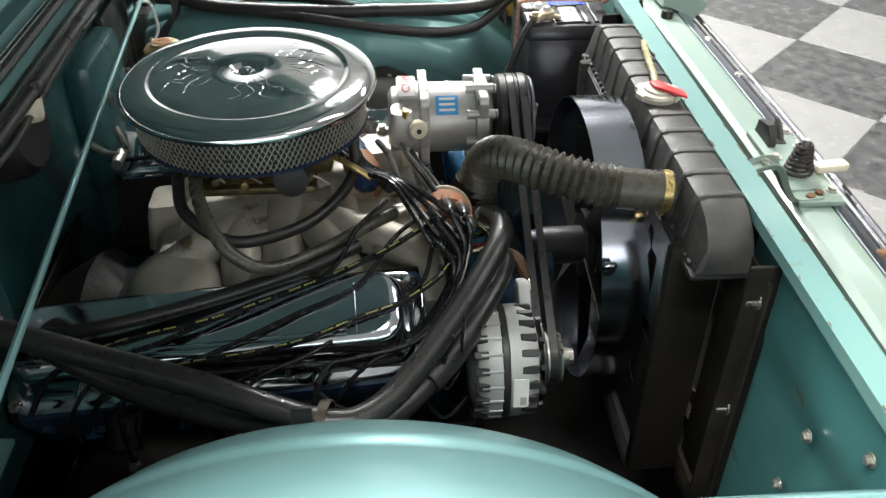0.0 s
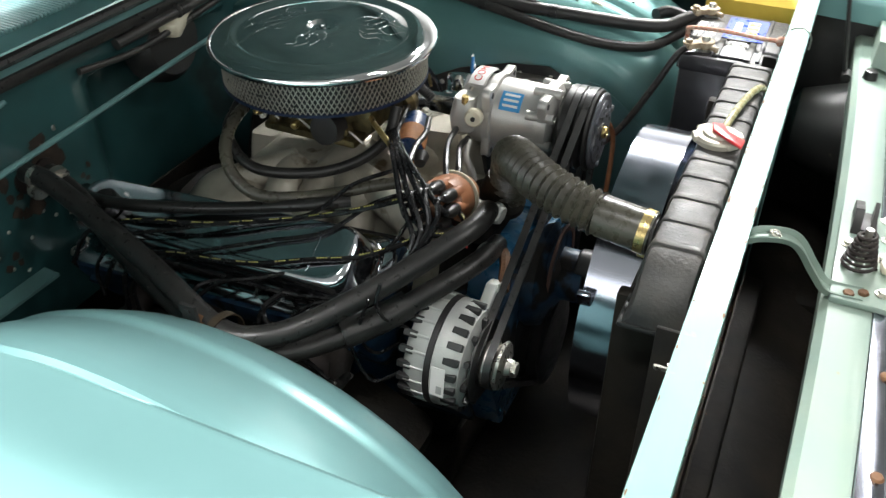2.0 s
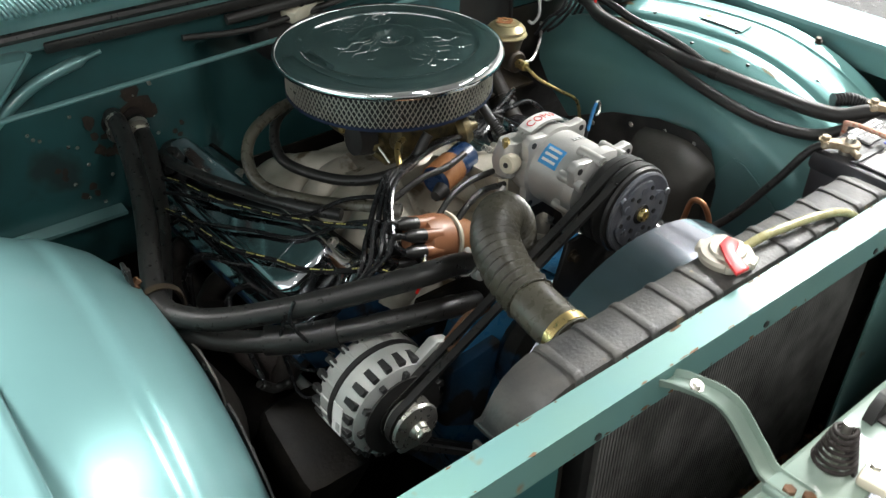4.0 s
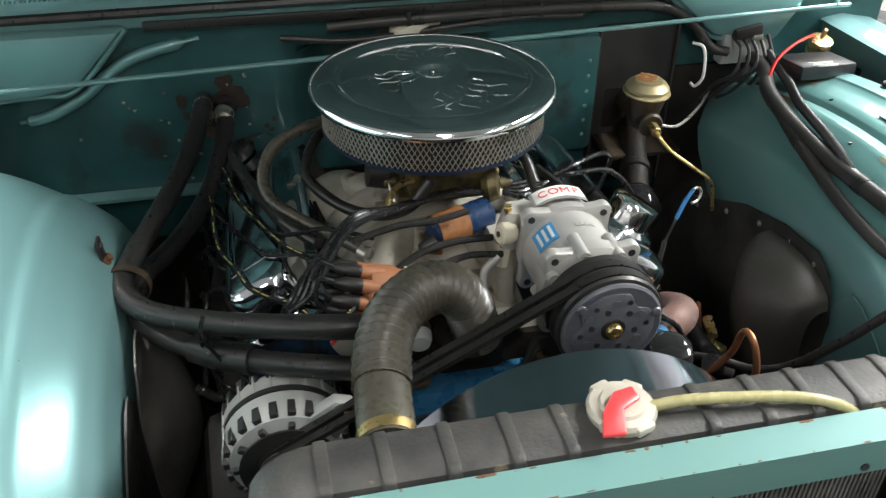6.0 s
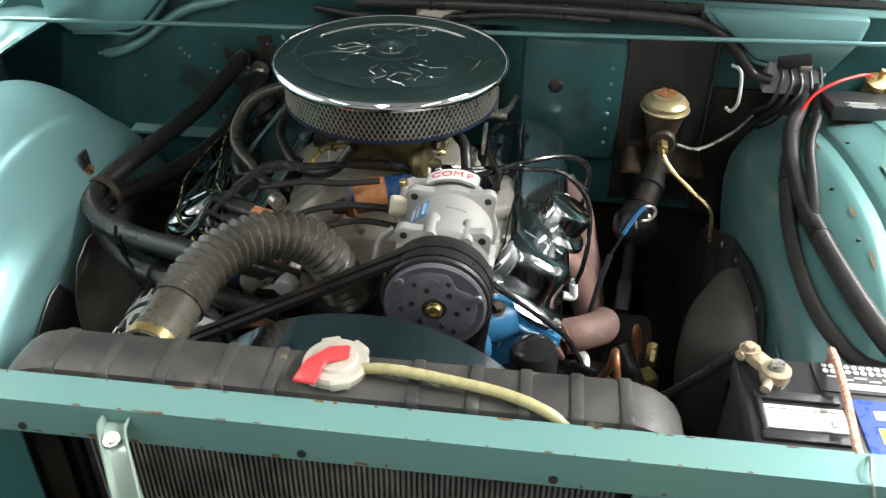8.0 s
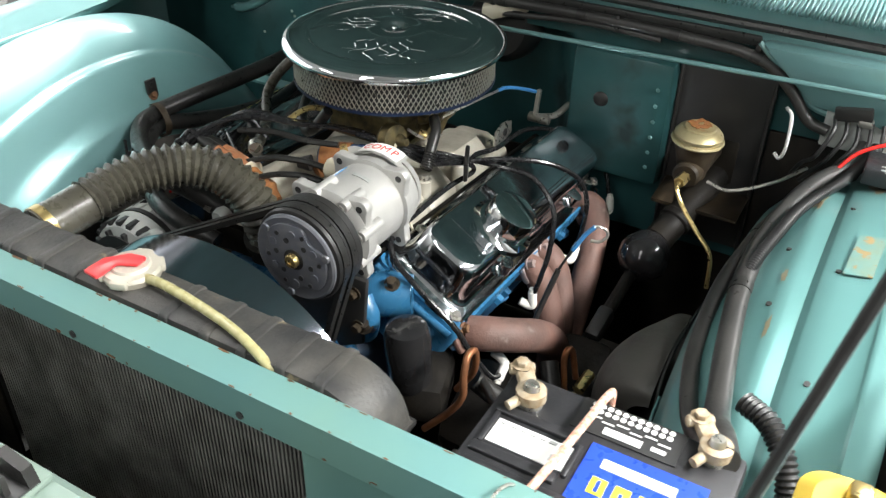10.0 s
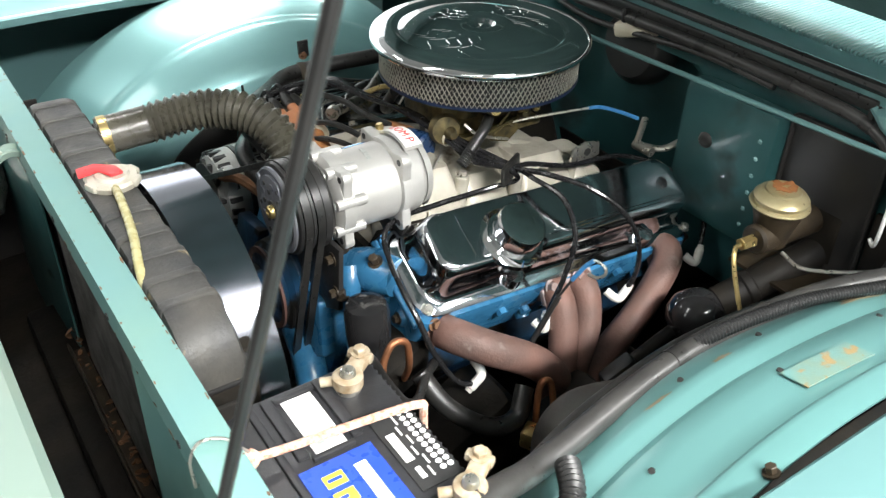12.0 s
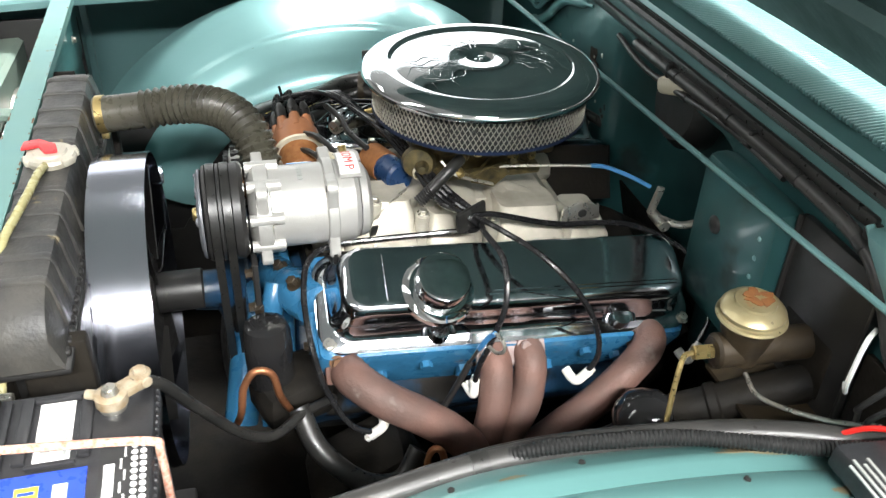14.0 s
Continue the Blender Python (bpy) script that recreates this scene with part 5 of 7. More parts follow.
part("seal_ring", ring_loop([(0.155, 1.1305), (0.1625, 1.1305), (0.1625, 1.1350), (0.155, 1.1350)], (AC.x, AC.y, 0), (0, 0, 1), 64), NAVY, cleaner, "dark blue rubber seal")
part("base_pan", lathe([(0.155, 1.1300), (0.155, 1.127), (0.140, 1.123), (0.075, 1.118), (0.070, 1.110), (0, 1.110)], (AC.x, AC.y, 0), (0, 0, 1), 64), CHROME, cleaner)

# distributor with its wires
dist = thing("distributor", (0.062, 1.0, 0.95), "distributor with a tan cap", "distributor")
DC, DA = Vector((0.062, 0.983, 1.028)), Vector((0.03, -0.94, 0.34)).normalized()
part("housing", lathe([(0.016, -0.075), (0.022, -0.062), (0.029, -0.055), (0.031, -0.022), (0.034, -0.012), (0, -0.012)], DC, DA, 28), RUST_ORANGE, dist, "rusty orange distributor housing")
part("cap", lathe([(0.037, -0.012), (0.038, 0.004), (0.036, 0.024), (0.034, 0.032), (0.025, 0.036), (0, 0.036)], DC, DA, 32), TAN, dist, "tan plastic distributor cap")
part("vacuum_advance", lathe([(0, -0.004), (0.013, -0.002), (0.0165, 0.006), (0.0165, 0.014), (0.010, 0.019), (0.008, 0.050), (0, 0.050)], DC - DA * 0.036 + Vector((0.074, -0.006, -0.012)), (-1.0, 0.10, 0.15), 20), ALT_GREY, dist, "grey vacuum advance can")
TOWERS = []
su, sv = DA.orthogonal().normalized(), DA.cross(DA.orthogonal().normalized())
for k in range(8):
    a = 2 * math.pi * k / 8
    p = DC + DA * 0.028 + 0.0275 * (math.cos(a) * su + math.sin(a) * sv)
    part("tower", cyl(p - DA * 0.012, p + DA * 0.020, 0.0105, 12, 0.0085), TAN, dist)
    part("boot", lathe([(0.0095, 0), (0.0095, 0.018), (0.006, 0.030), (0.0045, 0.034), (0, 0.034)], p + DA * 0.016, DA, 12), RUBBER, dist)
    TOWERS.append(p + DA * 0.048)
part("tower", cyl(DC + DA * 0.03, DC + DA * 0.052, 0.010, 12), TAN, dist)
part("rim", ring_loop([(0.030, -0.003), (0.041, -0.003), (0.041, 0.0015), (0.030, 0.0015)], DC - DA * 0.014, DA, 32), CREAM, dist, "pale steel rim between cap and housing")

coil = thing("ignition_coil", (-0.03, 1.085, 1.03), "dark blue ignition coil held by a rusty strap", "ignition coil")
part("can", cyl((-0.022, 1.064, 1.040), (-0.052, 1.152, 1.046), 0.0235, 24, bevel=0.004), BAKELITE, coil)
part("strap_tab", block((-0.008, 1.066, 1.026), (0.008, 0.020, 0.026), (0, 20, -18), 0.003), RUST_ORANGE, coil)
part("strap", cyl((-0.0235, 1.068, 1.0403), (-0.0385, 1.112, 1.0433), 0.0250, 24), RUST_ORANGE, coil, "rusty clamp strap")
coil.location.x -= 0.022
part("tower", cyl((-0.021, 1.062, 1.040), (-0.014, 1.043, 1.038), 0.013, 16, 0.008), BLACK, coil)


def plug_wire(pts, boot=None, flex=0.004):
    w = thing("spark_plug_wire", pts[0], "black spark plug wire", "spark plug wire", "spark plug wires")
    part("lead", tube(pts, flex, 8, 8), WIRE, w)
    if boot is not None:
        end, direction = Vector(pts[-1]), Vector(boot).normalized()
        white = pts[-1][1] > 1.1
        turn = Vector((0.006, -0.020, 0.012)) if white else Vector((0, 0.02, 0.004))
        part("plug_boot", tube([end - direction * 0.014, end, end + direction * 0.016, end + direction * 0.022 + turn * 0.35, end + direction * 0.024 + turn], lambda i: 0.0072 if i > 3 else 0.0055, 12), WHITEBOOT if white else RUBBER, w)


# driver's side: one bundle past the carburettor, two leads falling across the cover, two running back
for k in range(4):
    o = 0.0075 * (k - 1.5)
    start = [TOWERS[k], TOWERS[k] + DA * 0.016 + Vector((-0.012, 0.004, 0.014)), (0.002 + o, 0.950, 1.102), (-0.045, 1.02 + o, 1.088), (-0.075 + o, 1.09, 1.078 + 0.003 * k), (-0.102 + o, 1.165, 1.062 + 0.002 * k), (-0.125 + o, 1.215, 1.050 - 0.003 * k), (-0.152 + o, 1.264, 1.038 + 0.002 * k)]
    rest = (
        [(-0.155, 1.315, 1.046), (-0.166, 1.372, 1.036), (-0.160, 1.412, 0.995), (-0.142, 1.420, 0.940), (-0.128, 1.415, 0.890), (-0.127, 1.405, 0.850)],
        [(-0.175, 1.320, 1.050), (-0.215, 1.375, 1.040), (-0.255, 1.412, 1.005), (-0.290, 1.420, 0.945), (-0.308, 1.412, 0.880), (-0.296, 1.408, 0.840)],
        [(-0.190, 1.262, 1.036), (-0.290, 1.250, 1.000), (-0.410, 1.252, 0.985), (-0.495, 1.300, 0.950), (-0.505, 1.370, 0.90), (-0.470, 1.405, 0.85)],
        [(-0.160, 1.272, 1.022), (-0.120, 1.252, 1.008), (-0.03, 1.250, 1.008), (0.045, 1.256, 1.010), (0.082, 1.278, 1.004), (0.094, 1.315, 0.984), (0.096, 1.352, 0.958), (0.092, 1.385, 0.928), (0.080, 1.408, 0.880), (0.052, 1.424, 0.828), (0.020, 1.425, 0.806)],
    )[k]
    plug_wire(start + rest, ((0.05, 0.1, -1.0), (0.75, 0.0, -0.65), (0.6, 0.3, -0.8), (-0.75, 0.0, 0.65))[k], 0.0042)
# passenger side: long loops down the fender side of the cover
for k, (x, z) in enumerate(((0.00, 0.83), (-0.12, 0.82), (-0.24, 0.81), (-0.36, 0.80))):
    o = 0.008 * k
    plug_wire([TOWERS[4 + k], TOWERS[4 + k] + DA * 0.022, (0.088 - o, 0.885 - o, 1.058 - o), (0.070 - o, 0.840, 1.016 - o), (0.018 - o, 0.796 + 0.5 * o, 0.968 - 0.6 * o), (-0.07, 0.780 + 0.4 * o, 0.952 - 0.5 * o), (min(-0.10, x + 0.05), 0.772, 0.950 - 0.3 * o), (min(-0.11, x), 0.745, 0.92), (x, 0.735, z + 0.02)], (0, 0.6, -0.6))
tagged(part("wire_separator", block((-0.152, 1.264, 1.037), (0.052, 0.007, 0.034), (0, 8, 25), 0.002), RUBBER), "black plastic spark plug wire separator", "wire clip")

# compressor
comp = thing("ac_compressor", (0.11, 1.216, 0.96), "silver air conditioning compressor with a black clutch pulley", "compressor")
CY, CZ = 1.220, 1.060
part("body", lathe([(0, 0.003), (0.050, 0.003), (0.056, 0.010), (0.058, 0.030), (0.0585, 0.034), (0.062, 0.036), (0.062, 0.048), (0.0565, 0.050), (0.056, 0.122), (0.0625, 0.124), (0.0625, 0.142), (0.055, 0.146), (0.040, 0.152), (0, 0.152)], (0.010, CY, CZ), (1, 0, 0), 40), ALLOY, comp, "cast aluminium compressor body", 30)
rear = part("rear_head", lathe([(0, 0), (0.040, 0), (0.050, 0.006), (0.052, 0.016), (0, 0.016)], (-0.004, CY, CZ), (1, 0, 0), 32), ALLOY, comp)
for a in range(15, 360, 45):
    c, s = math.cos(radians(a)), math.sin(radians(a))
    part("bolt", hexbolt((0.165, CY + 0.056 * c, CZ + 0.056 * s), (1, 0, 0), 0.005, 0.006), STEEL, comp)
    part("lug", cyl((0.118, CY + 0.058 * c, CZ + 0.058 * s), (0.162, CY + 0.058 * c, CZ + 0.058 * s), 0.008, 10), ALLOY, comp)
for x in (0.052, 0.144):
    for a in (45, 135, 226, 314):
        c, q = math.cos(radians(a)), math.sin(radians(a))
        out, tan = Vector((0, c, q)), Vector((0, -q, c))
        hub = Vector((x, CY, CZ))
        tip = [hub + out * (0.068 + 0.012 * math.cos(radians(w))) + tan * 0.012 * math.sin(radians(w)) for w in range(-75, 76, 25)]
        foot = [hub + out * 0.044 + tan * 0.036, hub + out * 0.044 - tan * 0.036]
        part("mounting_ear", prism([p - Vector((0.0075, 0, 0)) for p in tip + foot], (0.015, 0, 0), bevel=0.0025), ALLOY, comp)
        eye = hub + out * 0.068
        part("ear_hole", cyl(eye - Vector((0.0082, 0, 0)), eye + Vector((0.0082, 0, 0)), 0.0048, 12), INK, comp)
part("port_block", loft([(-0.004, 0.034, -0.074, -0.030, 0.012, CZ - 0.012), (-0.006, 0.036, -0.078, -0.028, 0.014, CZ + 0.010), (0.000, 0.032, -0.070, -0.030, 0.012, CZ + 0.042)], lambda u, o, h: Vector((u, CY + o, h))), ALLOY, comp)
knob = part("service_port", lathe([(0, 0), (0.011, 0), (0.013, 0.006), (0.0145, 0.009), (0.0145, 0.020), (0.012, 0.023), (0, 0.023)], (0.038, CY - 0.062, CZ + 0.018), (0.15, -1, 0.12), 20), CREAM, comp, "cream plastic service port cap")
part("dimple", cyl((0.0415, CY - 0.0845, CZ + 0.0205), (0.0418, CY - 0.0862, CZ + 0.0207), 0.004, 10), INK, knob)
part("fitting", cyl((0.020, CY - 0.066, CZ + 0.034), (0.022, CY - 0.069, CZ + 0.050), 0.006, 6, bevel=0.001), BRASS, comp)
part("fitting", cyl((0.018, CY - 0.068, CZ - 0.018), (0.024, CY - 0.074, CZ - 0.044), 0.009, 6, bevel=0.001), CREAM, comp)
pul = part("clutch_pulley", lathe([(0, 0.006), (0.030, 0.006), (0.058, 0.006), (0.064, 0.004), (0.066, 0.000), (0.055, -0.007), (0.066, -0.014), (0.066, -0.018), (0.055, -0.025), (0.066, -0.032), (0.066, -0.042), (0.060, -0.048), (0, -0.048)], (0.214, CY, CZ), (1, 0, 0), 48), BLACK, comp, "black two-groove clutch pulley", 30)
CLUTCH = material("worn_clutch_plate", (0.120, 0.128, 0.152), 0.40, 0.35, (0.17, 0.17, 0.175), 0.8, 60, 0.1, 500)
part("clutch_ring", lathe([(0.030, 0.003), (0.052, 0.003), (0.058, 0.005), (0.061, 0.003), (0.061, 0.000), (0.030, 0.0)], (0.221, CY, CZ), (1, 0, 0), 48), CLUTCH, pul)
# three-lobed driven plate, cut straight between its lobes
lobes = []
for w in range(0, 360, 6):
    t = (w + 12) % 120 - 60
    r = 0.050 if abs(t) > 22 else 0.050 - 0.011 * math.cos(radians(t * 90 / 22))
    lobes.append((0.2235, CY + r * math.cos(radians(w)), CZ + r * math.sin(radians(w))))
part("driven_plate", prism(lobes, (0.0042, 0, 0), bevel=0.0008), CLUTCH, pul)
part("hub", cyl((0.2270, CY, CZ), (0.2292, CY, CZ), 0.0150, 24, bevel=0.0006), BLACK, pul)
part("hub_nut", lathe([(0.0098, 0), (0.0098, 0.005), (0.008, 0.0075), (0.004, 0.0078), (0.0035, 0.006), (0, 0.006)], (0.2285, CY, CZ), (1, 0, 0), 20), BRASS, pul, "brass hub nut")
for w in (20, 140, 260):
    c, q = math.cos(radians(w)), math.sin(radians(w))
    part("rivet", lathe([(0, 0.004), (0.005, 0.003), (0.006, 0)], (0.2270, CY + 0.0535 * c, CZ + 0.0535 * q), (1, 0, 0), 12), CLUTCH, pul)
for a in range(30, 390, 60):
    for da, r, rad in ((0, 0.036, 0.0055), (20, 0.027, 0.0038), (-24, 0.040, 0.0032)):
        c, s = math.cos(radians(a + da)), math.sin(radians(a + da))
        part("rivet" if da == 0 and a % 120 else "hole", cyl((0.2270, CY + r * c, CZ + r * s), (0.2290 if a % 120 else 0.2284, CY + r * c, CZ + r * s), rad, 10), CLUTCH if da == 0 and a % 120 else INK, pul)
def wrap(a0, a1, x0, x1, r):
    return sheet(lambda u, v: (x0 + (x1 - x0) * u, CY + r * math.cos(radians(a0 + (a1 - a0) * v)), CZ + r * math.sin(radians(a0 + (a1 - a0) * v))), 2, 8, 0.0006)
part("sticker", wrap(118, 150, 0.070, 0.105, 0.0569), LABEL_SKY, comp, "sky blue maker's label")
for k in range(3):
    part("print_bar", wrap(122 + 9 * k, 126 + 9 * k, 0.075, 0.100, 0.0575), LABEL_WHITE, comp)
part("label_pad", wrap(58, 126, 0.010, 0.040, 0.0640), ALLOY, comp)
part("sticker", wrap(62, 122, 0.012, 0.038, 0.0660), LABEL_WHITE, comp, "white label with red print")
for k, ch in enumerate("COMP"):
    a = radians(111 - 13 * k)
    lettering(ch, 0.0185, facing((0.025, CY + 0.0668 * math.cos(a), CZ + 0.0668 * math.sin(a)), (0, math.cos(a), math.sin(a)), (0, math.sin(a), -math.cos(a))), LABEL_RED, comp)
for k in range(4):
    part("print_bar", wrap(66 + 7 * k, 71.5 + 7 * k, 0.088, 0.0945, 0.0569), ALT_GREY, comp)
comp.location.x -= 0.008
bracket = thing("compressor_bracket", (0.10, 1.23, 0.93), "black steel compressor bracket bolted to the engine", "bracket")
part("plate", prism([(0.150, 1.150, 1.005), (0.150, 1.285, 1.010), (0.150, 1.275, 0.90), (0.150, 1.20, 0.86), (0.150, 1.13, 0.93)], (0.008, 0, 0), bevel=0.002), BLACK, bracket)
part("plate", prism([(0.040, 1.160, 1.005), (0.040, 1.280, 1.010), (0.040, 1.25, 0.95), (0.040, 1.18, 0.95)], (0.008, 0, 0), bevel=0.002), BLACK, bracket)
for p in ((0.158, 1.265, 0.985), (0.158, 1.27, 0.93), (0.158, 1.16, 0.98)):
    part("bolt", hexbolt(p, (1, 0, 0), 0.007, 0.009), BROWN_CAST, bracket)

# alternator
alt = thing("alternator", (0.15, 0.839, 0.80), "grey finned alternator with a white sticker", "alternator")
AY, AZ = 0.839, 0.880
part("rear_housing", lathe([(0, 0.0), (0.045, 0.0), (0.070, 0.008), (0.078, 0.022), (0.078, 0.040), (0.060, 0.040), (0, 0.040)], (0.092, AY, AZ), (1, 0, 0), 40), ALT_GREY, alt)
part("stator", lathe([(0.070, 0), (0.0795, 0.001), (0.0795, 0.009), (0.070, 0.010)], (0.132, AY, AZ), (1, 0, 0), 40), BLACK, alt)
part("front_housing", lathe([(0.078, 0.0), (0.078, 0.020), (0.070, 0.038), (0.030, 0.048), (0.022, 0.056), (0, 0.056), (0, 0)], (0.142, AY, AZ), (1, 0, 0), 40), ALT_GREY, alt)
for k in range(22):
    a = 2 * math.pi * k / 22
    c, s = math.cos(a), math.sin(a)
    for x, r, ln in ((0.104, 0.0755, 0.020), (0.168, 0.0745, 0.022)):
        part("vent", block((x, AY + r * c, AZ + r * s), (ln, 0.008, 0.010), (math.degrees(a), 0, 0), 0.001, seg=1), INK, alt)
    if k % 2:
        part("vent", block((0.187, AY + 0.050 * c, AZ + 0.050 * s), (0.008, 0.034, 0.008), (math.degrees(a), 0, 0), 0.001, seg=1), INK, alt)
    part("fin", block((0.118, AY + 0.0768 * c, AZ + 0.0768 * s), (0.030, 0.006, 0.004), (math.degrees(a) + 8, 0, 0), 0.001, seg=1), ALT_GREY, alt)
part("upper_ear", prism([(0.165, AY + 0.03, AZ + 0.065), (0.165, AY + 0.062, AZ + 0.086), (0.165, AY + 0.085, AZ + 0.078), (0.165, AY + 0.078, AZ + 0.045), (0.165, AY + 0.06, AZ + 0.02)], (0.018, 0, 0), bevel=0.004), ALT_GREY, alt)
part("ear_bolt", hexbolt((0.183, AY + 0.070, AZ + 0.072), (1, 0, 0), 0.008, 0.008), STEEL, alt)
part("lower_ear", block((0.16, AY + 0.02, AZ - 0.088), (0.03, 0.03, 0.03), bevel=0.008), ALT_GREY, alt)
sm = facing((0.155, AY - 0.0772, AZ + 0.012), (0, -1, 0.15), (1, 0, 0))
part("sticker", patch(sm, 0.020, 0.045), LABEL_WHITE, alt, "white paper sticker")
part("print_bar", patch(sm @ Matrix.Translation((0.003, -0.012, 0.0008)), 0.008, 0.012), ALT_GREY, alt)
apul = part("pulley", lathe([(0, 0.034), (0.012, 0.034), (0.014, 0.026), (0.020, 0.024), (0.034, 0.022), (0.036, 0.018), (0.027, 0.010), (0.036, 0.003), (0.036, 0.0), (0.027, -0.008), (0.036, -0.015), (0.034, -0.020), (0, -0.02)], (0.199, AY, AZ), (1, 0, 0), 32), STEEL, alt, "zinc plated pulley with brass tint")
part("nut", cyl((0.226, AY, AZ), (0.240, AY, AZ), 0.011, 6, bevel=0.001), STEEL, apul)
part("fan_disc", lathe([(0, 0), (0.060, 0.0), (0.060, 0.003), (0, 0.003)], (0.1895, AY, AZ), (1, 0, 0), 28), BLACK, alt)
part("adjusting_arm", tube([(0.188, AY + 0.070, AZ + 0.072), (0.172, AY + 0.12, AZ + 0.085), (0.14, AY + 0.18, AZ + 0.06)], 0.009, 8), RUST, alt, "rusty adjusting arm")
alt.location.x -= 0.008

for x in (0.199, 0.181):
    bm = belt(bmesh.new(), [(AY, AZ, 0.037), (*CRANK, 0.081), (CY, CZ, 0.067)], x, 0.011, 0.008)
    tagged(part("drive_belt", bm, RUBBER), "black rubber drive belt over compressor, alternator and crank", "belt", "drive belts")


# ---- radiator, shroud and fan ----
radiator = thing("radiator", (0.39, 1.145, 0.55), "black painted radiator with a ribbed top tank", "radiator")


def tank_ring(y):
    """Cross-section of the top tank at y: lower and narrower towards its rounded ends."""
    e = max(0.0, (abs(y - 1.145) - 0.275) / 0.066)
    top = 1.122 - 0.058 * (1 - math.sqrt(max(0.0, 1 - min(1.0, e) ** 2)))
    x0, x1 = 0.376, 0.438
    return [(x0 - 0.010, y, 1.045), (x0 - 0.002, y, top - 0.012), (x0 + 0.001, y, top - 0.003), (x0 + 0.010, y, top), (x1 - 0.010, y, top), (x1 - 0.003, y, top - 0.003), (x1, y, top - 0.012), (x1, y, 1.045)]


bm = bmesh.new()
ys = [1.145 - h for h in (0.341, 0.337, 0.330, 0.320, 0.306, 0.290, 0.272)] + [0.873 + 0.544 * k / 9 for k in range(1, 9)] + [1.145 + h for h in (0.272, 0.290, 0.306, 0.320, 0.330, 0.337, 0.341)]
rings = [[bm.verts.new(p) for p in tank_ring(y)] for y in ys]
for a, b in zip(rings, rings[1:]):
    for k in range(7):
        bm.faces.new((a[k], a[k + 1], b[k + 1], b[k]))
bm.faces.new(rings[0])
bm.faces.new(rings[-1][::-1])
tank = part("top_tank", bm, TANK, radiator, "black top tank with pressed ribs and scuffs", 25)
for y in (0.872, 0.926, 0.983, 1.040, 1.090, 1.226, 1.282, 1.330, 1.378, 1.424):
    part("rib", prism([(0.3635, y - 0.006, 1.058), (0.3715, y - 0.006, 1.110), (0.376, y - 0.006, 1.1215), (0.383, y - 0.006, 1.1245), (0.431, y - 0.006, 1.1245), (0.437, y - 0.006, 1.1215), (0.440, y - 0.006, 1.110), (0.440, y - 0.006, 1.058)], (0, 0.012, 0), bevel=0.002), TANK, tank)
for k in range(34):
    y = 0.83 + 0.63 * k / 33
    part("crimp_tab", block((0.402, y, 1.047), (0.080, 0.012, 0.008), bevel=0.002, seg=1), BLACK, tank)
part("seam", block((0.402, 1.145, 1.040), (0.084, 0.684, 0.008), bevel=0.003), BLACK, tank)
part("hose_neck", lathe([(0.021, 0), (0.021, 0.03), (0.019, 0.032), (0, 0.032)], (0.368, 0.935, 1.086), (-1, 0, 0.05), 20), TANK, tank)
bm = bmesh.new()
for k in range(96):
    y = 0.905 + 0.515 * k / 95
    block((0.430, y, 0.87), (0.040, 0.0026, 0.40), (0, 0, 0), 0, bm)
part("fin_pack", bm, FINS, radiator, "dusty vertical tubes and fins", kind="stuff")
part("core_backing", block((0.405, 1.160, 0.85), (0.075, 0.54, 0.42), bevel=0.002), BLACK, radiator)
for y in (0.858, 1.437):
    part("side_channel", block((0.385, y, 0.83), (0.075, 0.022, 0.44), bevel=0.005), GRIME_SHADE, radiator)
for y0, y1 in ((0.745, 0.862), (1.433, 1.53)):
    part("mounting_flange", block((0.437, (y0 + y1) / 2, 0.82), (0.005, y1 - y0, 0.50), bevel=0.002), GRIME_SHADE, radiator)
    for z in (1.035, 0.845):
        part("bolt", hexbolt((0.434, y0 + 0.018 if y0 < 1 else y1 - 0.018, z), (-1, 0, 0), 0.008, 0.016), STEEL, radiator)
part("bottom_tank", block((0.385, 1.147, 0.62), (0.08, 0.58, 0.06), bevel=0.015), TANK, radiator)
part("back_plate", sheet(lambda u, v: (0.358, 0.862 + 0.57 * u, 1.04 - 0.44 * v), 20, 16, 0.002, keep=lambda u, v: ((0.862 + 0.57 * u - 1.15) ** 2 + (1.04 - 0.44 * v - 0.858) ** 2) > 0.246**2), BLACK, radiator)

CAPX = 0.400
part("filler_neck", lathe([(0.026, 0), (0.024, 0.004), (0.024, 0.008), (0, 0.008)], (CAPX, 1.147, 1.117), (0, 0, 1), 28), BLACK, radiator)
cap = part("radiator_cap", lathe([(0.024, 0.002), (0.031, 0.003), (0.0325, 0.010), (0.030, 0.014), (0.022, 0.015), (0.020, 0.018), (0, 0.019)], (CAPX, 1.147, 1.119), (0, 0, 1), 36), CAST, radiator, "dull silver radiator cap with a red release lever")
for a in (20, 140, 200, 320):
    part("ear", block((CAPX + 0.030 * math.cos(radians(a)), 1.147 + 0.030 * math.sin(radians(a)), 1.128), (0.010, 0.020, 0.010), (0, 0, a), 0.003), CAST, cap)
part("lever", prism([(CAPX - 0.012, 1.160, 1.138), (CAPX + 0.004, 1.162, 1.138), (CAPX + 0.014, 1.142, 1.138), (CAPX + 0.038, 1.136, 1.132), (CAPX + 0.036, 1.114, 1.132), (CAPX + 0.014, 1.122, 1.138), (CAPX - 0.008, 1.140, 1.138)], (0, 0, 0.005), bevel=0.002), RED, cap, "red plastic release lever")

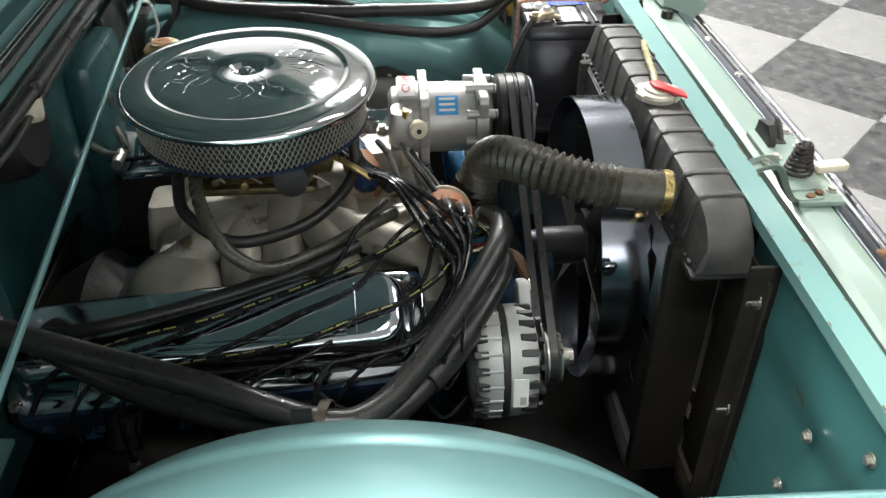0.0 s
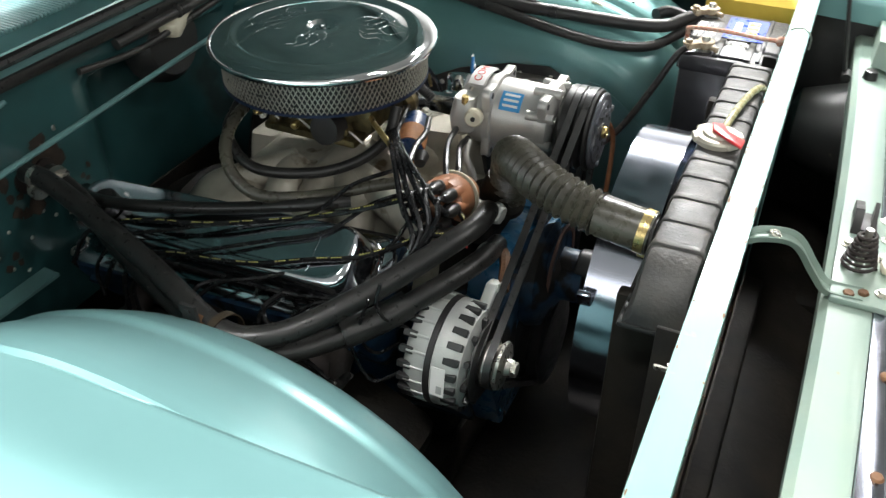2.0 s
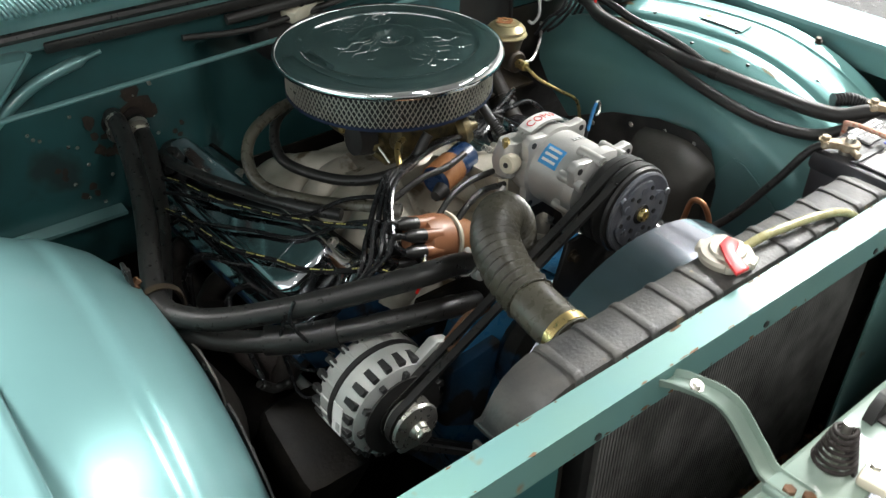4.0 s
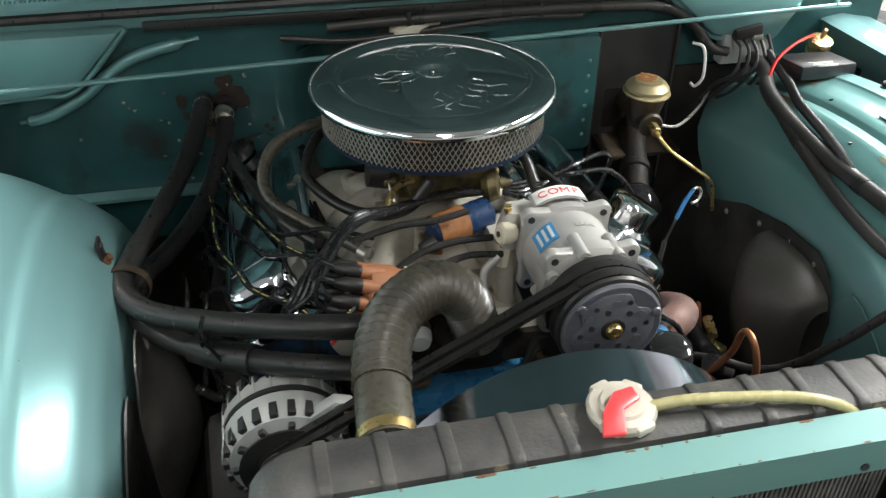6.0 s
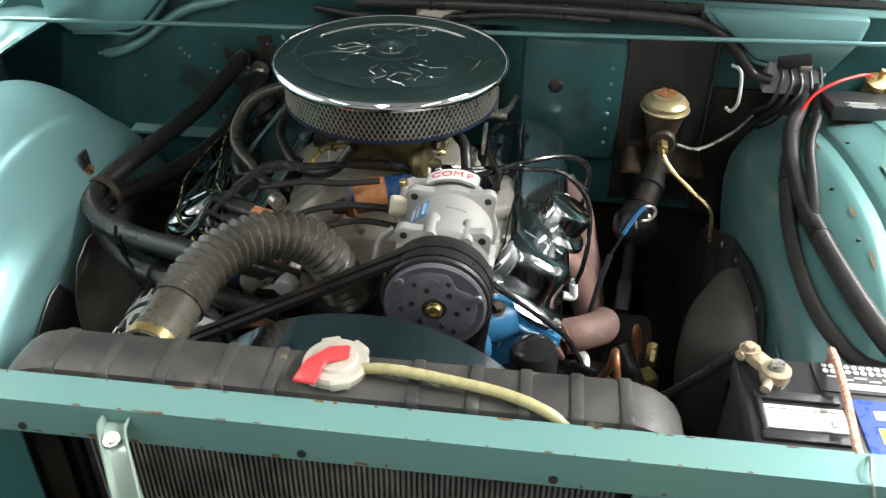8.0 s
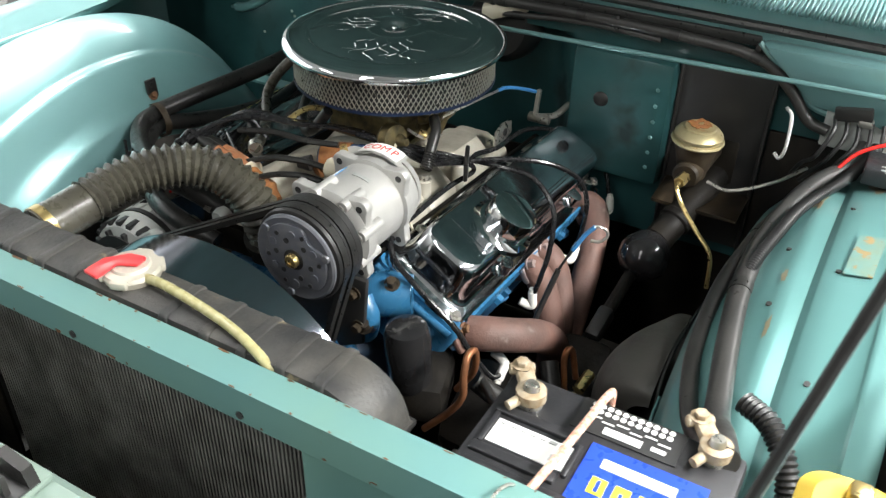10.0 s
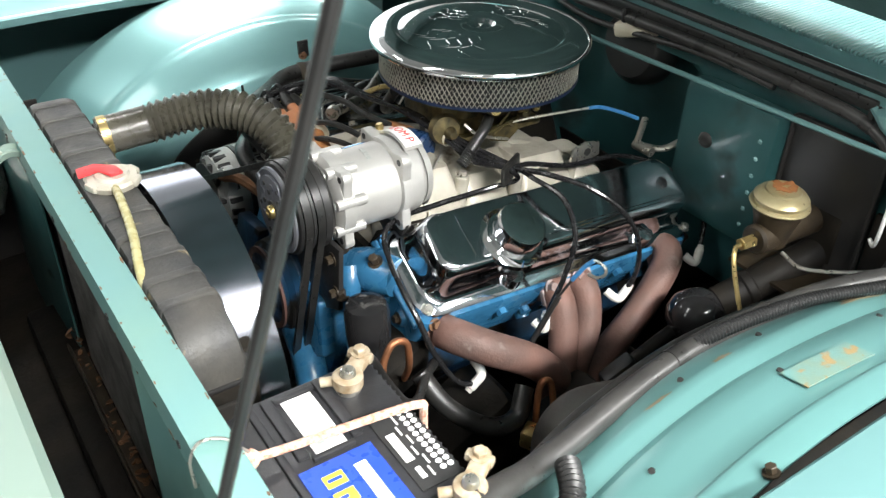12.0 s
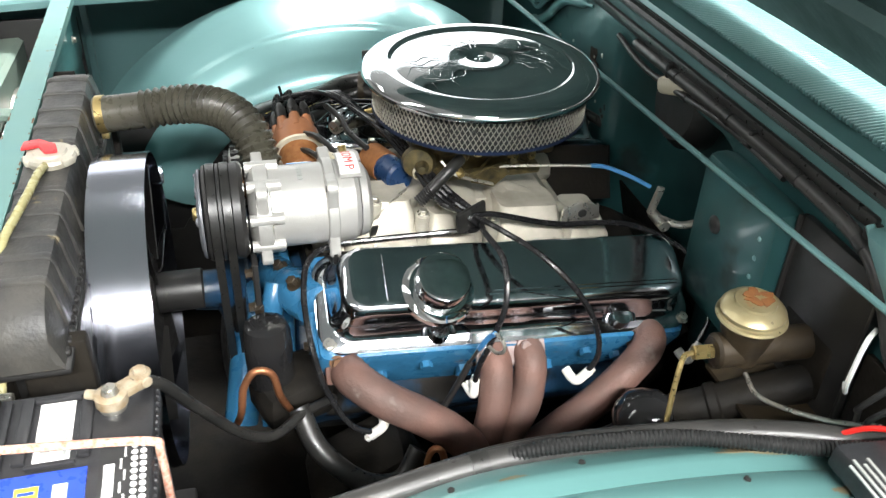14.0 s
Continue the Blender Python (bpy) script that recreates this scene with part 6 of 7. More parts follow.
hose("overflow_tube", [(0.404, 1.172, 1.128), (0.408, 1.205, 1.1335), (0.414, 1.255, 1.133), (0.422, 1.305, 1.131), (0.431, 1.345, 1.124), (0.4365, 1.385, 1.100), (0.434, 1.440, 1.060), (0.434, 1.500, 1.010), (0.43, 1.525, 0.93)], 0.0055, TUBE_YELLOW, "yellowed clear overflow tube from the radiator neck")

shroud = thing("fan_shroud", (0.315, 1.12, 0.66), "polished metal fan shroud ring", "fan shroud")
part("ring", ring_loop([(0.2370, 0.0), (0.2390, 0.0), (0.2390, 0.074), (0.2370, 0.074)], (0.286, 1.15, 0.858), (1, 0, 0), 80), POLISHED, shroud, "bright polished shroud band")
part("tab", block((0.292, 0.925, 0.965), (0.020, 0.010, 0.03), (25, 0, 0), 0.003), POLISHED, shroud)

fan = thing("cooling_fan", (0.275, 1.12, 0.865), "dark bladed cooling fan on a grey spacer", "fan")
part("spacer", cyl((0.232, 1.12, 0.865), (0.304, 1.12, 0.865), 0.032, 24, bevel=0.003), BLACK, fan)
part("hub", cyl((0.302, 1.12, 0.865), (0.314, 1.12, 0.865), 0.062, 28, bevel=0.003), BLACK, fan)
for k in range(6):
    a = radians(60 * k + 14)
    c, s = math.cos(a), math.sin(a)
    bm = sheet(lambda u, v: (0.296 + 0.036 * v, 1.12 + (0.05 + 0.145 * u) * c - (v - 0.5) * (0.05 + 0.03 * u) * s, 0.865 + (0.05 + 0.145 * u) * s + (v - 0.5) * (0.05 + 0.03 * u) * c), 4, 3, 0.002)
    part("blade", bm, BLACK, fan)
    for r in (0.05, 0.058):
        part("rivet", cyl((0.312, 1.12 + r * c, 0.865 + r * s), (0.317, 1.12 + r * c, 0.865 + r * s), 0.004, 8), STEEL, fan)

# corrugated upper hose
upper = thing("radiator_hose", (0.25, 0.95, 1.08), "dusty black corrugated upper radiator hose with brass clamps", "radiator hose")
HP = [(0.365, 0.936, 1.086), (0.325, 0.939, 1.089), (0.292, 0.942, 1.092), (0.245, 0.950, 1.100), (0.200, 0.970, 1.106), (0.162, 1.004, 1.104), (0.138, 1.040, 1.088), (0.126, 1.068, 1.056), (0.118, 1.082, 1.015), (0.112, 1.090, 0.98)]
part("corrugated_tube", ribbed(HP[2:], 0.0313, 0.0118, 0.0055, 24), RUBBER_DUSTY, upper)
part("cuff", tube(HP[:3], 0.0285, 24), RUBBER_DUSTY, upper)
part("clamp", cyl((0.362, 0.936, 1.0862), (0.350, 0.937, 1.0872), 0.0298, 28), BRASS, upper, "brass coloured hose clamp")
part("clamp_screw", block((0.356, 0.940, 1.055), (0.012, 0.020, 0.010), bevel=0.002), BRASS, upper)

# heater hoses along the passenger's side
for pts, r in (([(-0.525, 0.758, 1.048), (-0.47, 0.752, 1.046), (-0.36, 0.728, 1.022), (-0.25, 0.695, 1.008), (-0.16, 0.662, 0.996), (-0.105, 0.645, 0.988), (-0.062, 0.648, 0.984), (-0.015, 0.688, 0.985), (0.045, 0.765, 1.005), (0.095, 0.838, 1.028), (0.132, 0.908, 1.045), (0.130, 0.965, 1.035), (0.11, 1.02, 1.00)], 0.0155),
               ([(-0.525, 0.793, 1.030), (-0.46, 0.785, 1.005), (-0.36, 0.752, 0.955), (-0.25, 0.708, 0.945), (-0.16, 0.670, 0.955), (-0.105, 0.650, 0.965), (-0.062, 0.655, 0.955), (-0.015, 0.695, 0.945), (0.045, 0.765, 0.952), (0.10, 0.84, 0.972), (0.14, 0.92, 0.985), (0.135, 1.0, 0.96)], 0.0150)):
    hh = thing("heater_hose", pts[5], "thick black heater hose clipped to the wheel house", "hose", "heater hoses")
    part("tube", tube(pts, r, 16), RUBBER, hh)
    for k in (0, len(pts) - 2):
        a, b = Vector(pts[k]), Vector(pts[k + 1])
        part("worm_clamp", cyl(a.lerp(b, 0.35), a.lerp(b, 0.35) + (b - a).normalized() * 0.010, r + 0.0012, 18), STEEL, hh)
part("hose_sleeve", tube([(0.02, 0.736, 0.948), (0.05, 0.771, 0.954), (0.08, 0.812, 0.965)], 0.020, 16), RUBBER).data.name = "sleeve"
tagged(bpy.data.objects["hose_sleeve"], "black foam sleeve round the heater hose", "hose sleeve")
clip = thing("hose_clip", (-0.125, 0.63, 1.0), "rusty strap clip holding the heater hoses", "clip")
part("strap", ring_loop([(0.030, -0.006), (0.0316, -0.006), (0.0316, 0.006), (0.030, 0.006)], (-0.100, 0.648, 0.974), (1, -0.2, 0), 24), BROWN_CAST, clip)
part("tab", prism([(-0.108, 0.620, 0.990), (-0.108, 0.616, 1.040), (-0.131, 0.616, 1.040), (-0.131, 0.620, 0.990)], (0, 0.005, 0), bevel=0.001), BLACK, clip)
part("tab_hole", cyl((-0.120, 0.6150, 1.030), (-0.120, 0.6240, 1.030), 0.005, 10), INK, clip)
part("screw", hexbolt((-0.116, 0.624, 1.010), (0, 0.8, 0.6), 0.006, 0.008), RUST, clip)
for y in (0.758, 0.793):
    n = thing("heater_pipe_stub", (-0.53, y, 1.03), "rusty heater pipe stub on the firewall", "pipe", "heater pipe stubs")
    part("flange", cyl((-0.534, y, 1.032), (-0.526, y, 1.032), 0.020, 18), IRON_DARK, n)
    part("clamp", cyl((-0.505, y - 0.003, 1.030), (-0.495, y - 0.005, 1.028), 0.0175, 18), STEEL, n)

# vacuum and breather hoses round the carburettor
hose("breather_hose", [(-0.275, 0.985, 1.115), (-0.262, 0.925, 1.112), (-0.240, 0.872, 1.098), (-0.212, 0.848, 1.072), (-0.172, 0.852, 1.047), (-0.110, 0.900, 1.036), (-0.045, 0.945, 1.044), (0.000, 0.970, 1.050)], 0.0092, RUBBER_DUSTY, "grey rubber vacuum hose looping to the carburetor", "hose", 12)
hose("vacuum_hose", [(-0.30, 0.99, 1.105), (-0.285, 0.935, 1.080), (-0.225, 0.910, 1.050), (-0.150, 0.945, 1.040), (-0.100, 0.992, 1.045), (-0.066, 1.035, 1.072), (-0.064, 1.068, 1.112)], 0.0085, RUBBER, "black rubber vacuum hose under the air cleaner", "hose", 12)
hose("breather_pipe", [(-0.545, 0.87, 0.955), (-0.50, 0.83, 0.975), (-0.42, 0.80, 1.00), (-0.33, 0.81, 1.01), (-0.22, 0.84, 1.02), (-0.12, 0.87, 1.035), (-0.06, 0.91, 1.035)], 0.0095, RUBBER, "black crankcase breather hose", "hose", 12)
tagged(part("hose_clamp", cyl((-0.010, 0.962, 1.049), (0.000, 0.971, 1.048), 0.0115, 16), STEEL), "small steel hose clamp", "clamp")
for k, (a, b, c) in enumerate((((-0.02, 0.98, 1.06), (-0.10, 0.86, 1.03), (-0.30, 0.79, 0.99)), ((0.03, 0.96, 1.05), (-0.06, 0.84, 1.025), (-0.22, 0.78, 0.985)), ((0.06, 0.95, 1.04), (0.02, 0.86, 1.005), (-0.12, 0.77, 0.975)), ((0.08, 0.97, 1.05), (0.07, 0.89, 1.01), (0.02, 0.80, 0.965)))):
    hose("wiring_lead", [a, (Vector(a) + Vector(b)) / 2 + Vector((0, 0, 0.012)), b, (Vector(b) + Vector(c)) / 2, c, Vector(c) + Vector((-0.07, -0.022, -0.020)), Vector(c) + Vector((-0.12, -0.040, -0.075)), Vector(c) + Vector((-0.13, -0.035, -0.14))], 0.0032, WIRE, "thin black engine wiring lead", "wire", 8, group="wiring leads")
PRINT = material("yellow_wire_print", (0.42, 0.38, 0.12), 0.4, 0.0, (0.36, 0.30, 0.07), 0.5, 80, 0.0)


def printed_lead(pts, r=0.0040):
    """A black ignition lead with a broken line of yellow print along it."""
    lead = thing("printed_lead", pts[0], "black ignition lead with yellow print along it", "wire", "printed leads")
    path = even(spline(pts, 10), 0.004)
    part("lead", sweep(bmesh.new(), path, r, 8), WIRE, lead)
    top = Vector((0.2, -0.25, 1)).normalized() * r * 0.86
    for k in range(3, len(path) - 2, 1):
        if (k // 5) % 3 and k % 5 != 4:
            a, b = path[k] + top, path[k].lerp(path[k + 1], 0.7) + top
            part("print_bar", sweep(bmesh.new(), [a, b], 0.0012, 5), PRINT, lead)


printed_lead([(0.050, 0.940, 1.062), (0.020, 0.905, 1.060), (-0.030, 0.872, 1.050), (-0.090, 0.850, 1.035), (-0.140, 0.835, 1.024), (-0.240, 0.805, 1.008), (-0.360, 0.785, 0.992), (-0.440, 0.768, 0.960), (-0.480, 0.760, 0.90)])
printed_lead([(0.088, 0.945, 1.045), (0.112, 0.925, 1.040), (0.118, 0.900, 1.036), (0.095, 0.880, 1.040), (0.060, 0.868, 1.040)])
printed_lead([(0.075, 0.905, 1.030), (0.045, 0.850, 1.026), (-0.005, 0.815, 1.014), (-0.060, 0.798, 1.005), (-0.130, 0.775, 0.992), (-0.200, 0.766, 0.982), (-0.280, 0.762, 0.972), (-0.370, 0.752, 0.945), (-0.410, 0.745, 0.880)])
printed_lead([(0.120, 0.985, 1.000), (0.112, 0.960, 1.010), (0.095, 0.935, 1.025), (0.080, 0.925, 1.040)])
for pts in ([(0.058, 0.985, 1.052), (0.036, 1.030, 1.066), (0.018, 1.080, 1.066), (0.006, 1.135, 1.058)], [(0.070, 1.000, 1.030), (0.050, 1.045, 1.048), (0.030, 1.095, 1.050), (0.022, 1.145, 1.040)], [(0.010, 0.950, 1.080), (-0.005, 1.010, 1.085), (-0.012, 1.060, 1.082), (-0.030, 1.110, 1.080)]):
    hose("wiring_lead", pts, 0.0048, RUBBER, "black lead running from the distributor to the compressor", "wire", 8, group="distributor leads")
# leads hanging at the back of the alternator
for pts in ([(0.085, 0.800, 0.935), (0.070, 0.770, 0.965), (0.066, 0.752, 1.005), (0.070, 0.758, 1.035)], [(0.075, 0.810, 0.900), (0.050, 0.770, 0.900), (0.040, 0.748, 0.950), (0.055, 0.752, 1.010)], [(0.080, 0.790, 0.860), (0.045, 0.765, 0.850), (0.020, 0.760, 0.900), (0.030, 0.748, 0.960)]):
    hose("alternator_lead", pts, 0.0026, WIRE, "thin black wire behind the alternator", "wire", 8, group="alternator leads")
sender = thing("oil_pressure_sender", (-0.025, 0.80, 0.80), "pale grey plastic sender low beside the alternator", "sensor")
part("body", cyl((-0.029, 0.795, 0.809), (-0.016, 0.812, 0.780), 0.0085, 14, bevel=0.0015), ALT_GREY, sender)
part("nut", cyl((-0.016, 0.812, 0.780), (-0.010, 0.822, 0.765), 0.010, 6), STEEL, sender)
hose("red_lead", [(0.09, 0.93, 1.01), (0.115, 0.92, 1.02), (0.125, 0.905, 1.012)], 0.002, REDWIRE, "short red wire end near the distributor", "wire", 6)
hose("ac_line", [(0.026, 1.14, 1.04), (0.03, 1.12, 1.02), (0.045, 1.115, 0.99), (0.04, 1.11, 0.95)], 0.006, ALLOY, "thin grey line from the compressor fitting", "pipe", 10)
cable = thing("throttle_rod", (-0.32, 1.20, 1.07), "thin steel throttle rod with a blue sleeved end", "cable")
part("rod", tube([(-0.195, 1.172, 1.060), (-0.225, 1.182, 1.068), (-0.300, 1.205, 1.074), (-0.355, 1.217, 1.074)], 0.0024, 8), STEEL, cable)
part("sleeve", tube([(-0.350, 1.216, 1.0745), (-0.372, 1.222, 1.073), (-0.405, 1.236, 1.062), (-0.436, 1.250, 1.048)], 0.0034, 8), LOOMBLUE, cable, "blue plastic sleeve")
lever = thing("throttle_lever", (-0.465, 1.25, 0.99), "grey bent throttle bell crank", "lever")
part("arm", block((-0.450, 1.249, 1.022), (0.012, 0.008, 0.048), (0, -14, 0), 0.003), STEEL, lever)
part("arm", tube([(-0.46, 1.25, 0.99), (-0.49, 1.27, 0.985), (-0.52, 1.285, 1.0)], 0.006, 8), STEEL, lever)
part("pivot", cyl((-0.462, 1.23, 0.985), (-0.462, 1.27, 0.985), 0.009, 10), STEEL, lever)
brk = thing("linkage_bracket", (-0.325, 1.235, 0.99), "grey stamped throttle bracket on the intake", "bracket")
part("plate", prism([(-0.30, 1.235, 0.985), (-0.305, 1.235, 1.018), (-0.33, 1.235, 1.026), (-0.362, 1.235, 1.020), (-0.365, 1.235, 0.995)], (0, 0.006, 0), bevel=0.002), STEEL, brk)
part("hole", cyl((-0.335, 1.234, 1.008), (-0.335, 1.2425, 1.008), 0.007, 10), INK, brk)

# throttle return spring and its hook chain on the intake
spring = thing("throttle_return_spring", (-0.06, 1.21, 1.04), "small steel return spring with a hooked link strap", "spring")
coil_pts = [Vector((-0.075, 1.185, 1.047)).lerp(Vector((-0.045, 1.205, 1.035)), k / 90) + 0.0045 * (math.cos(k * 0.7) * Vector((0, 0.4, 0.9)) + math.sin(k * 0.7) * Vector((0.55, 0.8, 0))) for k in range(91)]
part("coil", sweep(bmesh.new(), coil_pts, 0.0011, 5), STEEL, spring)
part("wire", tube([(-0.045, 1.205, 1.035), (-0.030, 1.216, 1.030), (-0.016, 1.228, 1.024)], 0.0012, 6), STEEL, spring)
part("link_strap", block((-0.016, 1.236, 1.010), (0.010, 0.003, 0.034), (-25, 0, 12), 0.001), BLACK, spring)
part("wire", tube([(-0.017, 1.243, 0.995), (-0.014, 1.252, 0.982), (-0.006, 1.258, 0.976)], 0.0022, 6), CREAM, spring)
tagged(part("cable_tie", ring_loop([(0.015, -0.002), (0.0165, -0.002), (0.0165, 0.002), (0.015, 0.002)], (-0.103, 1.168, 1.065), (-0.3, 1, -0.2), 18), CREAM), "cream cable tie round the plug wires", "cable tie")

sleeve = thing("fuel_line", (-0.10, 1.225, 1.07), "black rubber sleeve on the fuel line before the carburetor", "hose")
part("hose", tube([(-0.150, 1.205, 1.100), (-0.130, 1.220, 1.092), (-0.106, 1.226, 1.071), (-0.083, 1.231, 1.051)], 0.0085, 12), RUBBER, sleeve)
for k in range(7):
    part("coil", ring_loop([(0.0085, -0.0012), (0.0102, 0.0), (0.0085, 0.0012)], (-0.083 - 0.003 * k, 1.231 - 0.0003 * k, 1.051 + 0.0026 * k), (-0.75, -0.08, 0.65), 14), BLACK, sleeve)

# dipstick
dip = thing("dipstick", (-0.12, 1.495, 0.90), "looped dipstick handle with a blue sleeve", "dipstick")
loop = [(-0.100, 1.450, 0.930), (-0.108, 1.468, 0.972), (-0.114, 1.482, 1.000), (-0.118, 1.494, 1.016), (-0.124, 1.508, 1.013), (-0.124, 1.512, 1.002), (-0.118, 1.504, 0.994), (-0.112, 1.492, 0.995)]
part("handle", tube(loop[2:], 0.0024, 8), STEEL, dip)
part("rod", tube(loop[:3], 0.0022, 8), BLACK, dip)
part("sleeve", tube(loop[1:4], 0.0034, 8), LOOMBLUE, dip, "blue plastic sleeve")
part("tube", tube([(-0.060, 1.425, 0.80), (-0.085, 1.437, 0.87), (-0.102, 1.452, 0.935)], 0.0045, 8), BLACK, dip)

# ---- master cylinder and steering ----
mc = thing("brake_master_cylinder", (-0.44, 1.555, 0.98), "brake master cylinder with a rust-stained lid", "master cylinder")
mlid = part("lid", lathe([(0.034, 0), (0.042, 0.000), (0.0440, 0.003), (0.0425, 0.006), (0.038, 0.007), (0.0375, 0.010), (0.040, 0.011), (0.040, 0.014), (0.034, 0.021), (0.026, 0.024), (0.025, 0.027), (0.012, 0.028), (0, 0.028)], (-0.430, 1.549, 1.034), (0.02, 0.03, 1), 36), GOLD, mc, "yellow zinc screw lid stained with rust")
lid_rnd = random.Random(4)
bm = bmesh.new()
for k in range(7):
    flake(pose(-0.435 + 0.012 * math.cos(k * 2.4), 1.548 + 0.012 * math.sin(k * 2.4), 1.0624 + 0.0002 * k, 1.7, -1.1, 40 * k), 0.022, 0.016, lid_rnd, bm, 0.0004)
part("rust_stain", bm, RUST_ORANGE, mlid)
part("reservoir", lathe([(0.024, -0.014), (0.027, 0.006), (0.033, 0.030), (0.038, 0.046), (0.039, 0.052), (0, 0.052)], (-0.430, 1.549, 0.984), (0.01, 0.01, 1), 28), BROWN_CAST, mc)
part("cylinder", cyl((-0.53, 1.555, 0.984), (-0.388, 1.549, 0.986), 0.023, 22, bevel=0.004), BROWN_CAST, mc)
part("mounting_flange", block((-0.522, 1.555, 0.965), (0.012, 0.10, 0.085), bevel=0.01), GRIME_SHADE, mc)
part("outlet_nut", cyl((-0.388, 1.549, 0.986), (-0.362, 1.547, 0.986), 0.010, 6, bevel=0.001), BRASS, mc)
part("step", prism([(-0.53, 1.49, 0.905), (-0.43, 1.49, 0.900), (-0.43, 1.64, 0.900), (-0.53, 1.64, 0.905)], (0, 0, 0.006)), BROWN_CAST, mc)
hose("brake_line", [(-0.362, 1.547, 0.986), (-0.350, 1.548, 0.982), (-0.335, 1.565, 0.962), (-0.310, 1.60, 0.938), (-0.290, 1.632, 0.914), (-0.280, 1.64, 0.86)], 0.0036, BRASS, "bent copper brake line", "pipe", 8)
hose("brake_line", [(-0.42, 1.58, 0.97), (-0.42, 1.62, 0.965), (-0.46, 1.68, 0.98), (-0.50, 1.72, 1.0)], 0.003, STEEL, "thin steel brake line", "pipe", 8)
hatch = thing("firewall_cover_plate", (-0.525, 1.56, 1.0), "black rectangular cover plate on the firewall", "cover plate")
part("plate", block((-0.524, 1.562, 0.965), (0.012, 0.155, 0.335), bevel=0.003), BLACK, hatch)
part("rim", block((-0.519, 1.484, 0.965), (0.014, 0.006, 0.335), bevel=0.002), BLACK, hatch)
part("rim", block((-0.519, 1.640, 0.965), (0.014, 0.006, 0.335), bevel=0.002), BLACK, hatch)
# near-black block painting the shade low on the driver's side of the firewall
part("side_pad", block((-0.526, 1.735, 0.905), (0.010, 0.180, 0.270), bevel=0.003), GRIME_SHADE, hatch)
steer = thing("steering_box", (-0.30, 1.56, 0.72), "greasy black steering column and gear box", "steering box")
part("column", cyl((-0.56, 1.585, 0.945), (-0.37, 1.528, 0.862), 0.026, 18), GRIME_SHADE, steer)
part("collar", cyl((-0.425, 1.545, 0.886), (-0.410, 1.540, 0.879), 0.030, 18, bevel=0.003), GRIME_SHADE, steer)
part("coupling", lathe([(0, -0.046), (0.022, -0.041), (0.036, -0.028), (0.044, -0.008), (0.045, 0.010), (0.036, 0.030), (0.022, 0.041), (0, 0.045)], (-0.336, 1.519, 0.846), (0.86, -0.25, -0.38), 24), GLOSS_BLACK, steer, "shiny black rubber coupling boot")
part("shaft", cyl((-0.31, 1.512, 0.832), (-0.20, 1.498, 0.775), 0.011, 12), GRIME_SHADE, steer)
part("joint", block((-0.205, 1.498, 0.778), (0.060, 0.026, 0.030), (0, 27, -7), 0.007), BLACK, steer)
part("box", block((-0.12, 1.50, 0.71), (0.14, 0.09, 0.11), (0, 30, 0), 0.02), GRIME_SHADE, steer)
fit2 = thing("brake_junction", (0.0, 1.52, 0.76), "brass junction with bent pipes low beside the engine", "fitting")
part("body", block((-0.01, 1.525, 0.77), (0.03, 0.025, 0.03), (0, 0, 30), 0.004), BRASS, fit2)
part("nut", cyl((-0.03, 1.53, 0.785), (-0.065, 1.535, 0.795), 0.009, 6), BRASS, fit2)
part("pipe", tube([(-0.03, 1.51, 0.77), (-0.04, 1.50, 0.83), (-0.055, 1.505, 0.835), (-0.06, 1.515, 0.78)], 0.005, 8), COPPER, fit2)

# ---- battery ----
bat = thing("battery", (0.355, 1.66, 0.88), "black battery with blue and white labels on a tray", "battery")
part("case", block((0.352, 1.673, 0.978), (0.162, 0.236, 0.196), bevel=0.006), PLASTIC, bat)
part("top_cover", block((0.352, 1.673, 1.068), (0.168, 0.242, 0.032), bevel=0.006), PLASTIC, bat)
for k in range(24):
    part("edge_rib", block((0.2675, 1.562 + 0.0092 * k, 1.066), (0.005, 0.004, 0.024), bevel=0.001, seg=1), PLASTIC, bat)
for x, y, w, h in ((0.330, 1.604, 0.012, 0.086), (0.386, 1.604, 0.012, 0.086), (0.404, 1.673, 0.008, 0.220)):
    part("moulded_rib", block((x, y, 1.0855), (w, h, 0.006), bevel=0.002), PLASTIC, bat)
for y in (1.566, 1.652):
    part("moulded_rib", block((0.358, y, 1.0855), (0.044, 0.006, 0.006), bevel=0.002), PLASTIC, bat)


def tag(x, y, w, h, mat, lift=0.0, name="label"):
    return part(name, patch(pose(x, y, 1.0848 + lift), w, h, 0.0012), mat, bat)
tag(0.358, 1.609, 0.032, 0.078, LABEL_WHITE)
for k in range(7):
    tag(0.3465, 1.578 + 0.010 * k, 0.003, 0.007, ALT_GREY, 0.0012, "print_bar")
tag(0.364, 1.636, 0.008, 0.008, ALT_GREY, 0.0012, "print_bar")
tag(0.362, 1.716, 0.074, 0.112, LABEL_BLUE, 0.0004)
tag(0.346, 1.712, 0.012, 0.070, LABEL_WHITE, 0.0012, "print_bar")
for k in range(4):
    tag(0.374, 1.683 + 0.022 * k, 0.020, 0.0150, LABEL_YELLOW, 0.0012, "print_shape")
    tag(0.374 + 0.005 * (k % 2), 1.683 + 0.022 * k, 0.014, 0.0035, LABEL_BLUE, 0.0018, "print_shape")
tag(0.293, 1.684, 0.044, 0.104, INK, 0.0002)
tag(0.306, 1.682, 0.009, 0.038, LABEL_WHITE, 0.001)
tag(0.305, 1.717, 0.005, 0.014, LABEL_WHITE, 0.001)
